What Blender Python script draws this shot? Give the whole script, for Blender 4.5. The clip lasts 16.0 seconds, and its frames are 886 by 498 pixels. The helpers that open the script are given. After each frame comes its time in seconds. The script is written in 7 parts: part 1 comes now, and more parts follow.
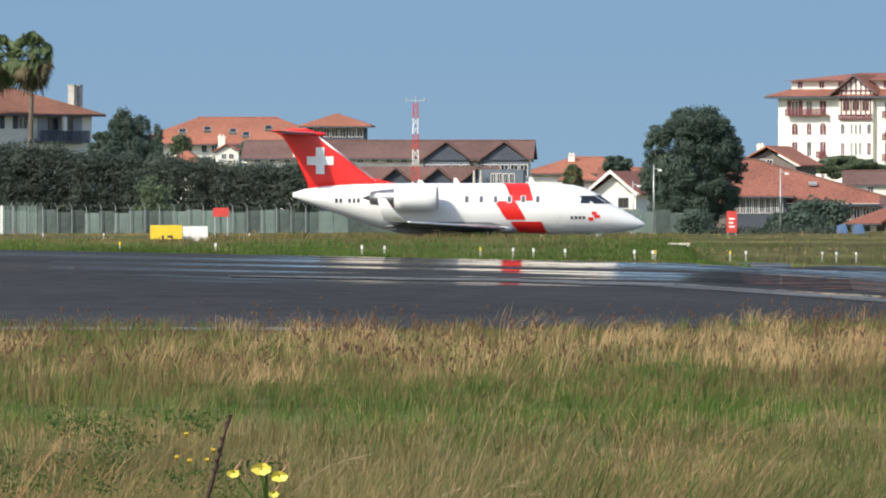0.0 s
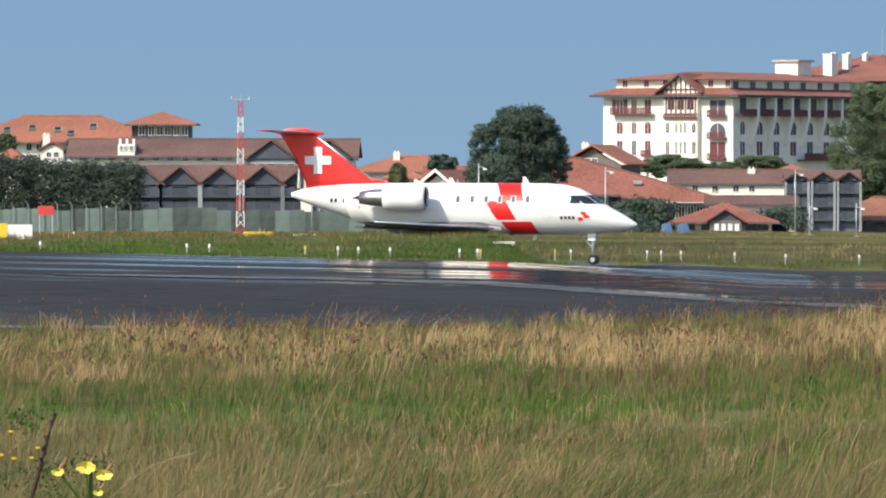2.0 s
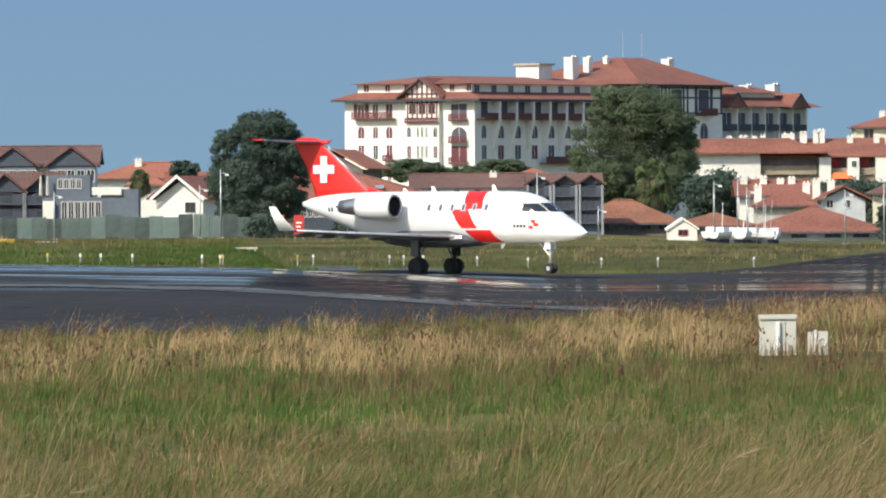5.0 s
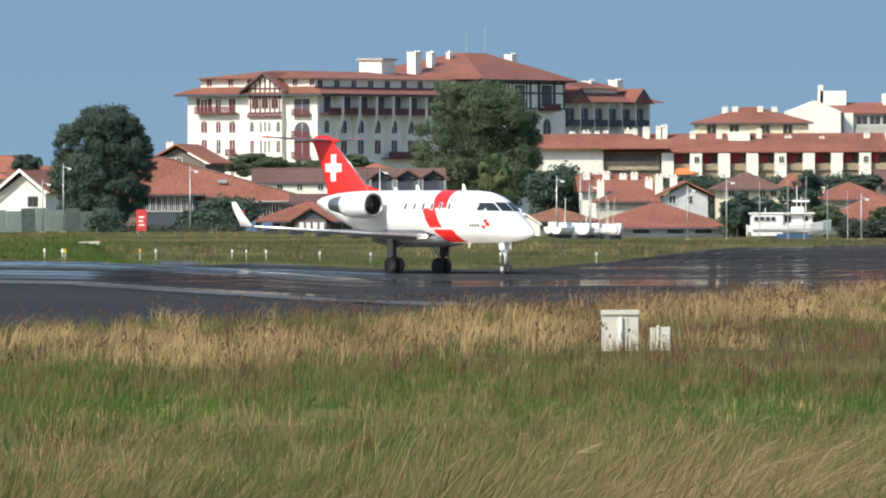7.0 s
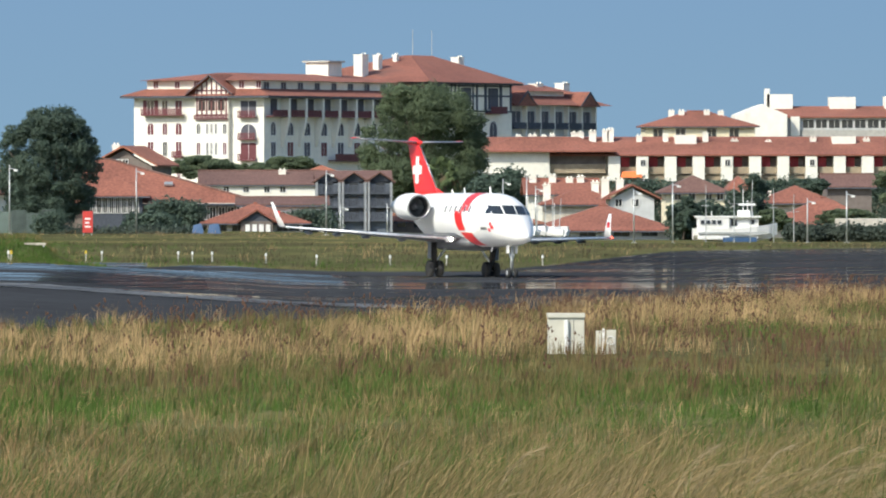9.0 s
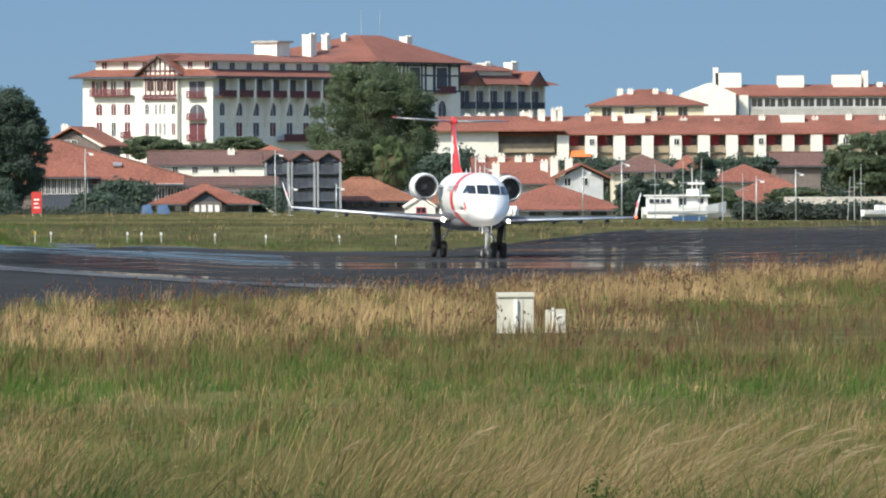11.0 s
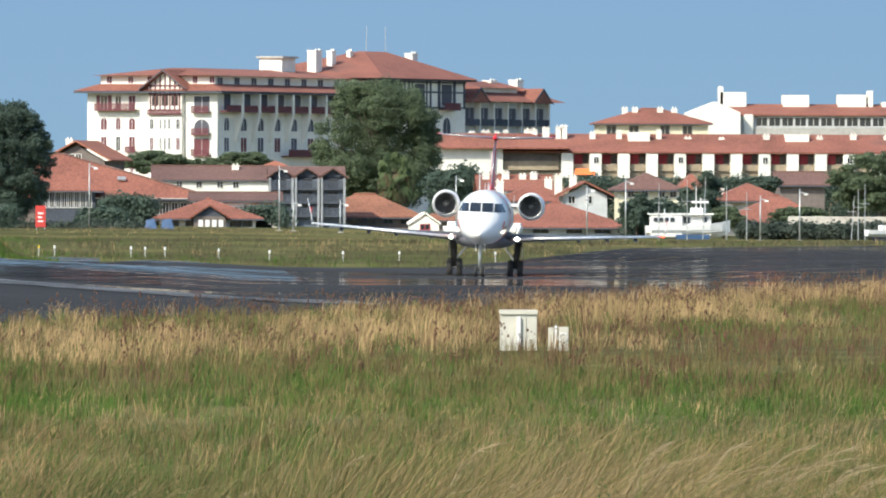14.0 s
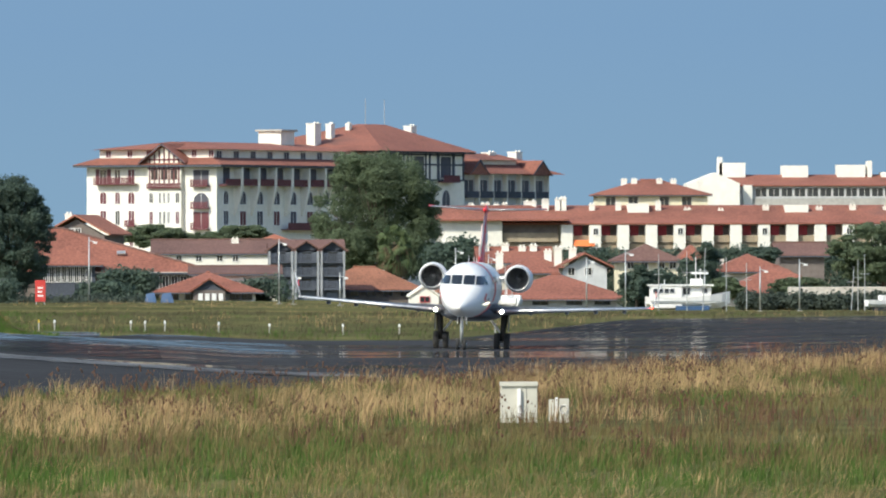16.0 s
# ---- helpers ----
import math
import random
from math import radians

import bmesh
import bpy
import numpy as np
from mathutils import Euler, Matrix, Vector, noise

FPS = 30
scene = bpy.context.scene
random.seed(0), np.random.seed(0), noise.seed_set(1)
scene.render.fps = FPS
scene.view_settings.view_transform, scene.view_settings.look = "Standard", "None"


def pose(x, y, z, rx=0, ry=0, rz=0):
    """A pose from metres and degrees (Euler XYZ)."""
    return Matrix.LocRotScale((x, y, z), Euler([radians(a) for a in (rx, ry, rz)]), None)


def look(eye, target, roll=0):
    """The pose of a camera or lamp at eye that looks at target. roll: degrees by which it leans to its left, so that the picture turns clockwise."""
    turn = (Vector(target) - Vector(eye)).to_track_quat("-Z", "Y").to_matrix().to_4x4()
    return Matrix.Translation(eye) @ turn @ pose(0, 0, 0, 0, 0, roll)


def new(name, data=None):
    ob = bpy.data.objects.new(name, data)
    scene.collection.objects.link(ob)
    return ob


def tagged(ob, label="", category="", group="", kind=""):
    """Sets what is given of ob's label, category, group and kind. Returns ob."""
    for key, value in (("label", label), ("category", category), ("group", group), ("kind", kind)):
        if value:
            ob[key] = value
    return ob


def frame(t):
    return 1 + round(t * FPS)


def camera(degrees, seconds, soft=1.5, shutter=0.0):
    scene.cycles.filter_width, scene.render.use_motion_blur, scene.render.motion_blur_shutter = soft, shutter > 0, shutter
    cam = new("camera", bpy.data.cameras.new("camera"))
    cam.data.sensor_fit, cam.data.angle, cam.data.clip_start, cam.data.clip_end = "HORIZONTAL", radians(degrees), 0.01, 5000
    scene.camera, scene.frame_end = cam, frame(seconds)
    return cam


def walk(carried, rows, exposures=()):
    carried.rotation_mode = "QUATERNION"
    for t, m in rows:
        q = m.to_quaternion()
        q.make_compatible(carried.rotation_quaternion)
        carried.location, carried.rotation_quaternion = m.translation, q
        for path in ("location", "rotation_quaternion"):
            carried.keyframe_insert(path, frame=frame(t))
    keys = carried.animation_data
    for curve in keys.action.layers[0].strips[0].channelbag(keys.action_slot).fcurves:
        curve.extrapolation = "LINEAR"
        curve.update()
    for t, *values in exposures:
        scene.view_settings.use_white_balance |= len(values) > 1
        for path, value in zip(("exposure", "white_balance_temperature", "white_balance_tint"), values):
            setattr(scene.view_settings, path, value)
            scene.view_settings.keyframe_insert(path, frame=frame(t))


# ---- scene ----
# The standpoint is on a dike, 5 m over the airfield. Bearings (right of north, +y) and
# elevations are in degrees.
EYE = Vector((0.0, 0.0, 5.0))
cam = camera(5.611, 16.0, soft=2.0)
VIEW = [
    (0, -2.3133, -0.4226, 0.00), (0.5, -2.1220, -0.3949, -0.06), (1, -1.8692, -0.4254, -0.25), (1.5, -1.5613, -0.4191, -0.12),
    (2, -1.2037, -0.4312, 0.06), (2.5, -0.8101, -0.3993, 0.10), (3, -0.5501, -0.3491, 0.09), (3.5, -0.3257, -0.3756, 0.19),
    (4, -0.0933, -0.3921, -0.19), (4.5, 0.1422, -0.3909, -0.33), (5, 0.4285, -0.4034, -0.38), (5.2, 0.5340, -0.4175, -0.35),
    (7.3, 1.5343, -0.4405, -0.17), (7.5, 1.5814, -0.3938, -0.14), (8, 1.6586, -0.4381, -0.23), (8.5, 1.7140, -0.4199, -0.28),
    (9, 1.7672, -0.4256, -0.07), (9.2, 1.7959, -0.4239, -0.01), (11.3, 2.1152, -0.5629, -0.26), (11.5, 2.1184, -0.5455, -0.19),
    (12, 2.2126, -0.5798, 0.02), (12.5, 2.3425, -0.6533, 0.50), (13, 2.4057, -0.6193, 1.12), (13.5, 2.2926, -0.7436, 1.39),
    (14, 2.0661, -0.4489, 0.19), (14.5, 1.9698, -0.2415, -0.15), (15, 1.9277, -0.1085, -0.22), (15.5, 2.0222, -0.0233, -0.24),
    (16, 2.0672, 0.0097, -0.12),
]


def sight(bearing, elevation):
    b, e = radians(bearing), radians(elevation)
    return EYE + Vector((math.sin(b), math.cos(b), math.tan(e))) * 1000.0


walk(cam, [(t, look(EYE, sight(b, e), r)) for t, b, e, r in VIEW],
     [(0, 0.43, 6500, 10), (1.5, 0.44, 6500, 10), (3.5, 0.28, 6480, 9.5), (5, 0.29, 6460, 9), (7.5, 0.34, 6420, 8), (9, 0.35, 6380, 7.5), (11.5, 0.40, 6380, 7.5),
      (12.5, 0.46, 6380, 7.5), (13.2, 0.53, 6380, 7.5), (14, 0.56, 6380, 7.5), (15, 0.39, 6350, 7), (16, 0.32, 6350, 7)])

# ---- world, sun, exposure ----
SUN_AZ, SUN_EL = 224.0, 40.0        # compass bearing of the sun from north (+y), and its height
world = bpy.data.worlds.new("world")
scene.world = world
world.use_nodes = True
wn = world.node_tree.nodes
sky = wn.new("ShaderNodeTexSky")
sky.sky_type, sky.sun_disc = "NISHITA", False
sky.sun_elevation, sky.sun_rotation = radians(SUN_EL), radians(SUN_AZ)
sky.air_density, sky.dust_density, sky.ozone_density = 1.0, 1.5, 2.6
wn["Background"].inputs["Strength"].default_value = 0.15
world.node_tree.links.new(sky.outputs[0], wn["Background"].inputs[0])
sun = new("sun", bpy.data.lights.new("sun", "SUN"))
sun.data.energy, sun.data.angle, sun.data.color = 3.75, radians(0.53), (1.0, 0.94, 0.80)
to_sun = Vector((math.sin(radians(SUN_AZ)) * math.cos(radians(SUN_EL)),
                 math.cos(radians(SUN_AZ)) * math.cos(radians(SUN_EL)), math.sin(radians(SUN_EL))))
sun.matrix_world = look(to_sun * 100, (0, 0, 0))

# ---- materials ----
MATS = {}


def material(name, base, rough=0.7, metal=0.0, vary=0.25, grain=3.0, coarse=0.25, bump=0.15, spec=0.5,
             island=0.0, each=0.0, stain=None, stain_at=0.62, squash=None):
    """A surface with grain at two scales, stains, relief and optional change from piece to piece."""
    if name in MATS:
        return MATS[name]
    m = bpy.data.materials.new(name)
    m.use_nodes = True
    nt = m.node_tree
    n, l = nt.nodes, nt.links
    b = n["Principled BSDF"]
    b.inputs["Roughness"].default_value, b.inputs["Metallic"].default_value = rough, metal
    b.inputs["Specular IOR Level"].default_value = spec
    co = n.new("ShaderNodeTexCoord").outputs["Object"]
    if squash:
        mp = n.new("ShaderNodeMapping")
        mp.inputs["Scale"].default_value = squash
        l.new(co, mp.inputs[0])
        co = mp.outputs[0]
    fine, big = n.new("ShaderNodeTexNoise"), n.new("ShaderNodeTexNoise")
    for tex, sc, det in ((fine, grain, 4.0), (big, coarse, 5.0)):
        tex.inputs["Scale"].default_value, tex.inputs["Detail"].default_value = sc, det
        l.new(co, tex.inputs["Vector"])
    mixed = n.new("ShaderNodeMath")
    mixed.operation = "ADD"
    l.new(fine.outputs[0], mixed.inputs[0]), l.new(big.outputs[0], mixed.inputs[1])
    val = mixed.outputs[0]
    span = (0.7, 1.3)
    if island or each:
        src = n.new("ShaderNodeNewGeometry").outputs["Random Per Island"] if island else n.new("ShaderNodeObjectInfo").outputs["Random"]
        mul = n.new("ShaderNodeMath")
        mul.operation = "MULTIPLY_ADD"
        mul.inputs[1].default_value = island or each
        l.new(src, mul.inputs[0]), l.new(val, mul.inputs[2])
        val = mul.outputs[0]
        span = (0.7, 1.3 + (island or each))
    ramp = n.new("ShaderNodeMapRange")
    ramp.inputs["From Min"].default_value, ramp.inputs["From Max"].default_value = span
    ramp.inputs["To Min"].default_value, ramp.inputs["To Max"].default_value = 1 - vary, 1 + vary
    l.new(val, ramp.inputs[0])
    tint = n.new("ShaderNodeVectorMath")
    tint.operation = "SCALE"
    tint.inputs[0].default_value = base[:3]
    l.new(ramp.outputs[0], tint.inputs["Scale"])
    col = tint.outputs[0]
    if stain:
        mask = n.new("ShaderNodeMapRange")
        mask.inputs["From Min"].default_value, mask.inputs["From Max"].default_value = stain_at, stain_at + 0.15
        l.new(big.outputs[0], mask.inputs[0])
        mx = n.new("ShaderNodeMix")
        mx.data_type = "RGBA"
        l.new(mask.outputs[0], mx.inputs["Factor"]), l.new(col, mx.inputs["A"])
        mx.inputs["B"].default_value = (*stain, 1)
        col = mx.outputs["Result"]
    l.new(col, b.inputs["Base Color"])
    if bump:
        bp = n.new("ShaderNodeBump")
        bp.inputs["Strength"].default_value, bp.inputs["Distance"].default_value = bump, 0.05
        l.new(fine.outputs[0], bp.inputs["Height"])
        l.new(bp.outputs[0], b.inputs["Normal"])
    MATS[name] = m
    return m


def leafy(name, base, vary=0.45, island=0.9, clear=0.35, grain=0.6, coarse=0.15):
    """A thin leaf: part of the light passes through it."""
    m = material(name, base, 0.65, vary=vary, island=island, grain=grain, coarse=coarse, bump=0, spec=0.15)
    n, l = m.node_tree.nodes, m.node_tree.links
    b = n["Principled BSDF"]
    tr, mx = n.new("ShaderNodeBsdfTranslucent"), n.new("ShaderNodeMixShader")
    mx.inputs[0].default_value = clear
    l.new(b.inputs["Base Color"].links[0].from_socket, tr.inputs[0])
    l.new(b.outputs[0], mx.inputs[1]), l.new(tr.outputs[0], mx.inputs[2])
    l.new(mx.outputs[0], n["Material Output"].inputs[0])
    return m


def glow(name, color, strength):
    m = material(name, color, 0.3, vary=0.0, bump=0)
    b = m.node_tree.nodes["Principled BSDF"]
    b.inputs["Emission Color"].default_value, b.inputs["Emission Strength"].default_value = (*color, 1), strength
    return m


M_WHITE = material("white_plaster", (0.80, 0.765, 0.675), 0.85, vary=0.08, grain=1.2, coarse=0.15, stain=(0.69, 0.655, 0.57), stain_at=0.66)
M_GREY_WALL = material("grey_plaster", (0.52, 0.53, 0.53), 0.85, vary=0.12, grain=1.2)
# Wall colour with the shade of overhung fronts put into it.
M_SHADED_WALL = material("blue_grey_shade", (0.13, 0.152, 0.18), 0.7, vary=0.15, grain=1.5)
M_PIER = material("pier_and_shade_grey", (0.29, 0.30, 0.31), 0.85, vary=0.2, grain=1.5)
M_BEIGE = material("beige_render", (0.33, 0.265, 0.185), 0.85, vary=0.2, grain=1.5)
M_STONE = material("pale_stone", (0.55, 0.5, 0.42), 0.85, vary=0.2, grain=2.0)
M_CREAM = material("cream_plaster", (0.78, 0.70, 0.50), 0.85, vary=0.1, grain=1.2)
M_TILE = material("clay_tile", (0.255, 0.095, 0.063), 0.85, vary=0.42, grain=3.2, coarse=0.12, bump=0.6, stain=(0.165, 0.075, 0.058), stain_at=0.56)
M_TILE_ORANGE = material("new_clay_tile", (0.33, 0.122, 0.072), 0.85, vary=0.36, grain=3.2, coarse=0.1, bump=0.6)
M_TILE_VILLA = material("weathered_terracotta", (0.27, 0.115, 0.068), 0.85, vary=0.42, grain=3.2, coarse=0.12, bump=0.6, stain=(0.17, 0.085, 0.06), stain_at=0.56)
M_TILE_DARK = material("old_clay_tile", (0.155, 0.083, 0.066), 0.85, vary=0.42, grain=3.2, coarse=0.12, bump=0.6, stain=(0.12, 0.075, 0.06), stain_at=0.56)
# Dark boards, lifted towards blue: distance haze is put into the colour.
M_TIMBER = material("dark_timber", (0.068, 0.078, 0.100), 0.8, vary=0.3, grain=4.0)
M_RED_WOOD = material("oxblood_paint", (0.125, 0.030, 0.036), 0.6, vary=0.25, grain=4.0)
# For flat panes: the shade inside windows and loggias is this colour.
M_OPENING_SHADE = material("opening_shade", (0.080, 0.080, 0.100), 0.7, vary=0.2)
M_GLASS = material("window_glass", (0.025, 0.03, 0.035), 0.08, vary=0.15, grain=0.6, bump=0.02, spec=0.8)
M_FRAME = material("white_frame", (0.72, 0.70, 0.66), 0.6, vary=0.1)
M_STEEL = material("galvanised_steel", (0.5, 0.51, 0.5), 0.45, 0.6, vary=0.2)
M_CONCRETE = material("concrete", (0.42, 0.40, 0.36), 0.9, vary=0.2, grain=2.0)
M_FENCE = material("green_sheet", (0.125, 0.162, 0.142), 0.55, vary=0.8, grain=1.0, coarse=0.3, each=1.3)
# Dark leaf is lifted and blued a little to put haze into it.
M_LEAF_DARK = leafy("dark_leaf", (0.112, 0.155, 0.118), 0.34, 0.45, 0.48, 0.35, 0.12)
M_LEAF = leafy("leaf", (0.162, 0.205, 0.120), 0.34, 0.45, 0.55, 0.35, 0.12)
M_LEAF_GREY = leafy("grey_leaf", (0.100, 0.124, 0.098), 0.34, 0.25, 0.48, 0.35, 0.12)
M_PALM = leafy("palm_leaf", (0.125, 0.165, 0.075), 0.5, 0.9)
M_PALM_DRY = leafy("dead_palm_leaf", (0.15, 0.118, 0.07), 0.4, 0.9)
M_BARK = material("bark", (0.13, 0.10, 0.075), 0.9, vary=0.35, grain=5.0)
M_PLANE_WHITE = material("aircraft_white", (0.80, 0.79, 0.76), 0.28, vary=0.03, grain=0.8, bump=0.0)
M_PLANE_RED = material("aircraft_red", (0.72, 0.022, 0.018), 0.3, vary=0.06, grain=0.8, bump=0.0)
M_PLANE_DARK = material("aircraft_dark", (0.03, 0.03, 0.033), 0.5, vary=0.2)
M_BARE = material("bare_metal", (0.45, 0.44, 0.43), 0.35, 0.9, vary=0.15)
M_SLAT = material("polished_slat", (0.80, 0.80, 0.80), 0.32, 0.55, vary=0.25, grain=2.5, coarse=0.6)
M_WING = material("wing_grey", (0.085, 0.09, 0.10), 0.4, vary=0.2, grain=1.0)
M_TYRE = material("tyre_rubber", (0.022, 0.022, 0.022), 0.85, vary=0.2)
M_COCKPIT = material("cockpit_glass", (0.02, 0.025, 0.03), 0.06, vary=0.1, bump=0.0, spec=0.8)
M_YELLOW = material("yellow_paint", (0.72, 0.50, 0.03), 0.6, vary=0.12)
M_SIGN_RED = material("red_paint", (0.55, 0.05, 0.04), 0.6, vary=0.12)
M_BLUE = material("blue_paint", (0.04, 0.09, 0.19), 0.5, vary=0.15)
M_WHITE_PAINT = material("white_paint", (0.78, 0.77, 0.74), 0.55, vary=0.08)
M_LANDING = glow("landing_light", (1.0, 0.86, 0.62), 110.0)
M_CABIN_GLASS = material("cabin_glass", (0.10, 0.11, 0.13), 0.12, vary=0.1, bump=0.0)
M_NAV = glow("red_lamp", (1.0, 0.08, 0.03), 6.0)
# Brown-grey plaster; on loggia plates and sheds the shade is put into this colour.
M_SHADE_BROWN = material("shade_brown_plaster", (0.17, 0.14, 0.125), 0.85, vary=0.25, grain=1.5)
M_BLIND = material("red_blind", (0.42, 0.05, 0.065), 0.75, vary=0.2, grain=1.5)
M_ORANGE = material("orange_awning", (0.8, 0.2, 0.06), 0.8, vary=0.1)

# ---- building blocks ----


def blank(name, m=None):
    ob = new(name)
    ob.empty_display_size = 0.5
    if m is not None:
        ob.matrix_basis = m
    return ob


def part(name, bm, mat, parent=None, label="", smooth=False):
    """Links a bmesh as one mesh object, under a thing if one is given."""
    me = bpy.data.meshes.new(name)
    bm.to_mesh(me)
    bm.free()
    me.materials.append(mat)
    if smooth:
        me.polygons.foreach_set("use_smooth", [True] * len(me.polygons))
    ob = new(name, me)
    ob.parent = parent
    return tagged(ob, label)


def share(name, me, parent, m, label=""):
    ob = new(name, me)
    ob.parent = parent
    ob.matrix_basis = m
    return tagged(ob, label)


def raw(name, verts, faces, mat, parent=None, smooth=False):
    me = bpy.data.meshes.new(name)
    me.from_pydata([tuple(v) for v in verts], [], faces)
    me.materials.append(mat)
    if smooth:
        me.polygons.foreach_set("use_smooth", [True] * len(me.polygons))
    ob = new(name, me)
    ob.parent = parent
    return ob


def cuboid(bm, x0, x1, y0, y1, z0, z1, bevel=0.0):
    v = [bm.verts.new((x, y, z)) for z in (z0, z1) for y in (y0, y1) for x in (x0, x1)]
    faces = [bm.faces.new([v[i] for i in f]) for f in
             ((0, 2, 3, 1), (4, 5, 7, 6), (0, 1, 5, 4), (2, 6, 7, 3), (0, 4, 6, 2), (1, 3, 7, 5))]
    if bevel:
        bmesh.ops.bevel(bm, geom=list({e for f in faces for e in f.edges}), offset=bevel, segments=2, affect="EDGES", profile=0.7)
    return bm


def one_box(x0, x1, y0, y1, z0, z1, bevel=0.0):
    return cuboid(bmesh.new(), x0, x1, y0, y1, z0, z1, bevel)


def solid(bm, ring_lo, ring_hi):
    """A closed body between two rings of equal length."""
    a, b = [bm.verts.new(p) for p in ring_lo], [bm.verts.new(p) for p in ring_hi]
    k = len(a)
    bm.faces.new(a[::-1]), bm.faces.new(b)
    for i in range(k):
        bm.faces.new((a[i], a[(i + 1) % k], b[(i + 1) % k], b[i]))
    bmesh.ops.recalc_face_normals(bm, faces=bm.faces)
    return bm


def tube(bm, p, q, r0, r1=None, sides=8):
    r1 = r0 if r1 is None else r1
    p, q = Vector(p), Vector(q)
    turn = (q - p).to_track_quat("Z", "Y").to_matrix()
    rings = []
    for c, r in ((p, r0), (q, r1)):
        rings.append([bm.verts.new(c + turn @ Vector((r * math.cos(2 * math.pi * i / sides), r * math.sin(2 * math.pi * i / sides), 0))) for i in range(sides)])
    for i in range(sides):
        bm.faces.new((rings[0][i], rings[0][(i + 1) % sides], rings[1][(i + 1) % sides], rings[1][i]))
    bm.faces.new(rings[0][::-1]), bm.faces.new(rings[1])
    return bm


def smooth_step(a, b, x):
    s = np.clip((np.asarray(x, float) - a) / (b - a), 0, 1)
    return s * s * (3 - 2 * s)


# ---- ground ----


def ground_z(x, y):
    """Height of the airfield: the dike at the standpoint, a crest in the runway to the west, a slight dip to the east."""
    x, y = np.asarray(x, float), np.asarray(y, float)
    west = np.interp(x, (-45, -6, 6), (1.0, 0.5, 0.0))
    z = 1.52 * west * (1 - np.clip((466 - y) / 176, 0, 1) ** 2) * (1 - smooth_step(471, 494, y))
    z = z + 0.5 * west * smooth_step(478, 494, y) * (1 - smooth_step(520, 600, y))
    # the grassed bank before the taxiway, which ends where the jet turns on to the runway
    bank = smooth_step(470, 491, y) * (1 - smooth_step(493, 503, y)) * (1 - smooth_step(-7.2, -4.7, x))
    z = z + (np.interp(x, (-34, -29), (1.74, 2.0)) - z) * bank
    z = z - 0.22 * smooth_step(3, 12, x) * smooth_step(400, 470, y) * (1 - smooth_step(540, 640, y))
    z = z - (0.4 + 1.1 * smooth_step(5, 50, x)) * smooth_step(700, 800, y)
    return z + 3.4 * (1 - smooth_step(24, 80, y))


def near_edge(x):
    return np.interp(x, (-5, 45), (300, 432))


def far_edge(x):
    return np.interp(x, (-6.2, 2, 8.7, 18.7, 37, 63, 120), (470, 535, 520, 526, 650, 684, 705))


def sheet(name, xs, rows, height, mat, label, category):
    """A grid over xs; rows gives the y values at one x."""
    grid = np.array([[(x, y) for y in rows(x)] for x in xs])
    k, r = grid.shape[:2]
    z = ground_z(grid[..., 0], grid[..., 1]) + height
    verts = np.dstack([grid, z]).reshape(-1, 3)
    faces = [(i * r + j, (i + 1) * r + j, (i + 1) * r + j + 1, i * r + j + 1) for i in range(k - 1) for j in range(r - 1)]
    ob = raw(name, verts, faces, mat, smooth=True)
    return tagged(ob, label, category, kind="structure")


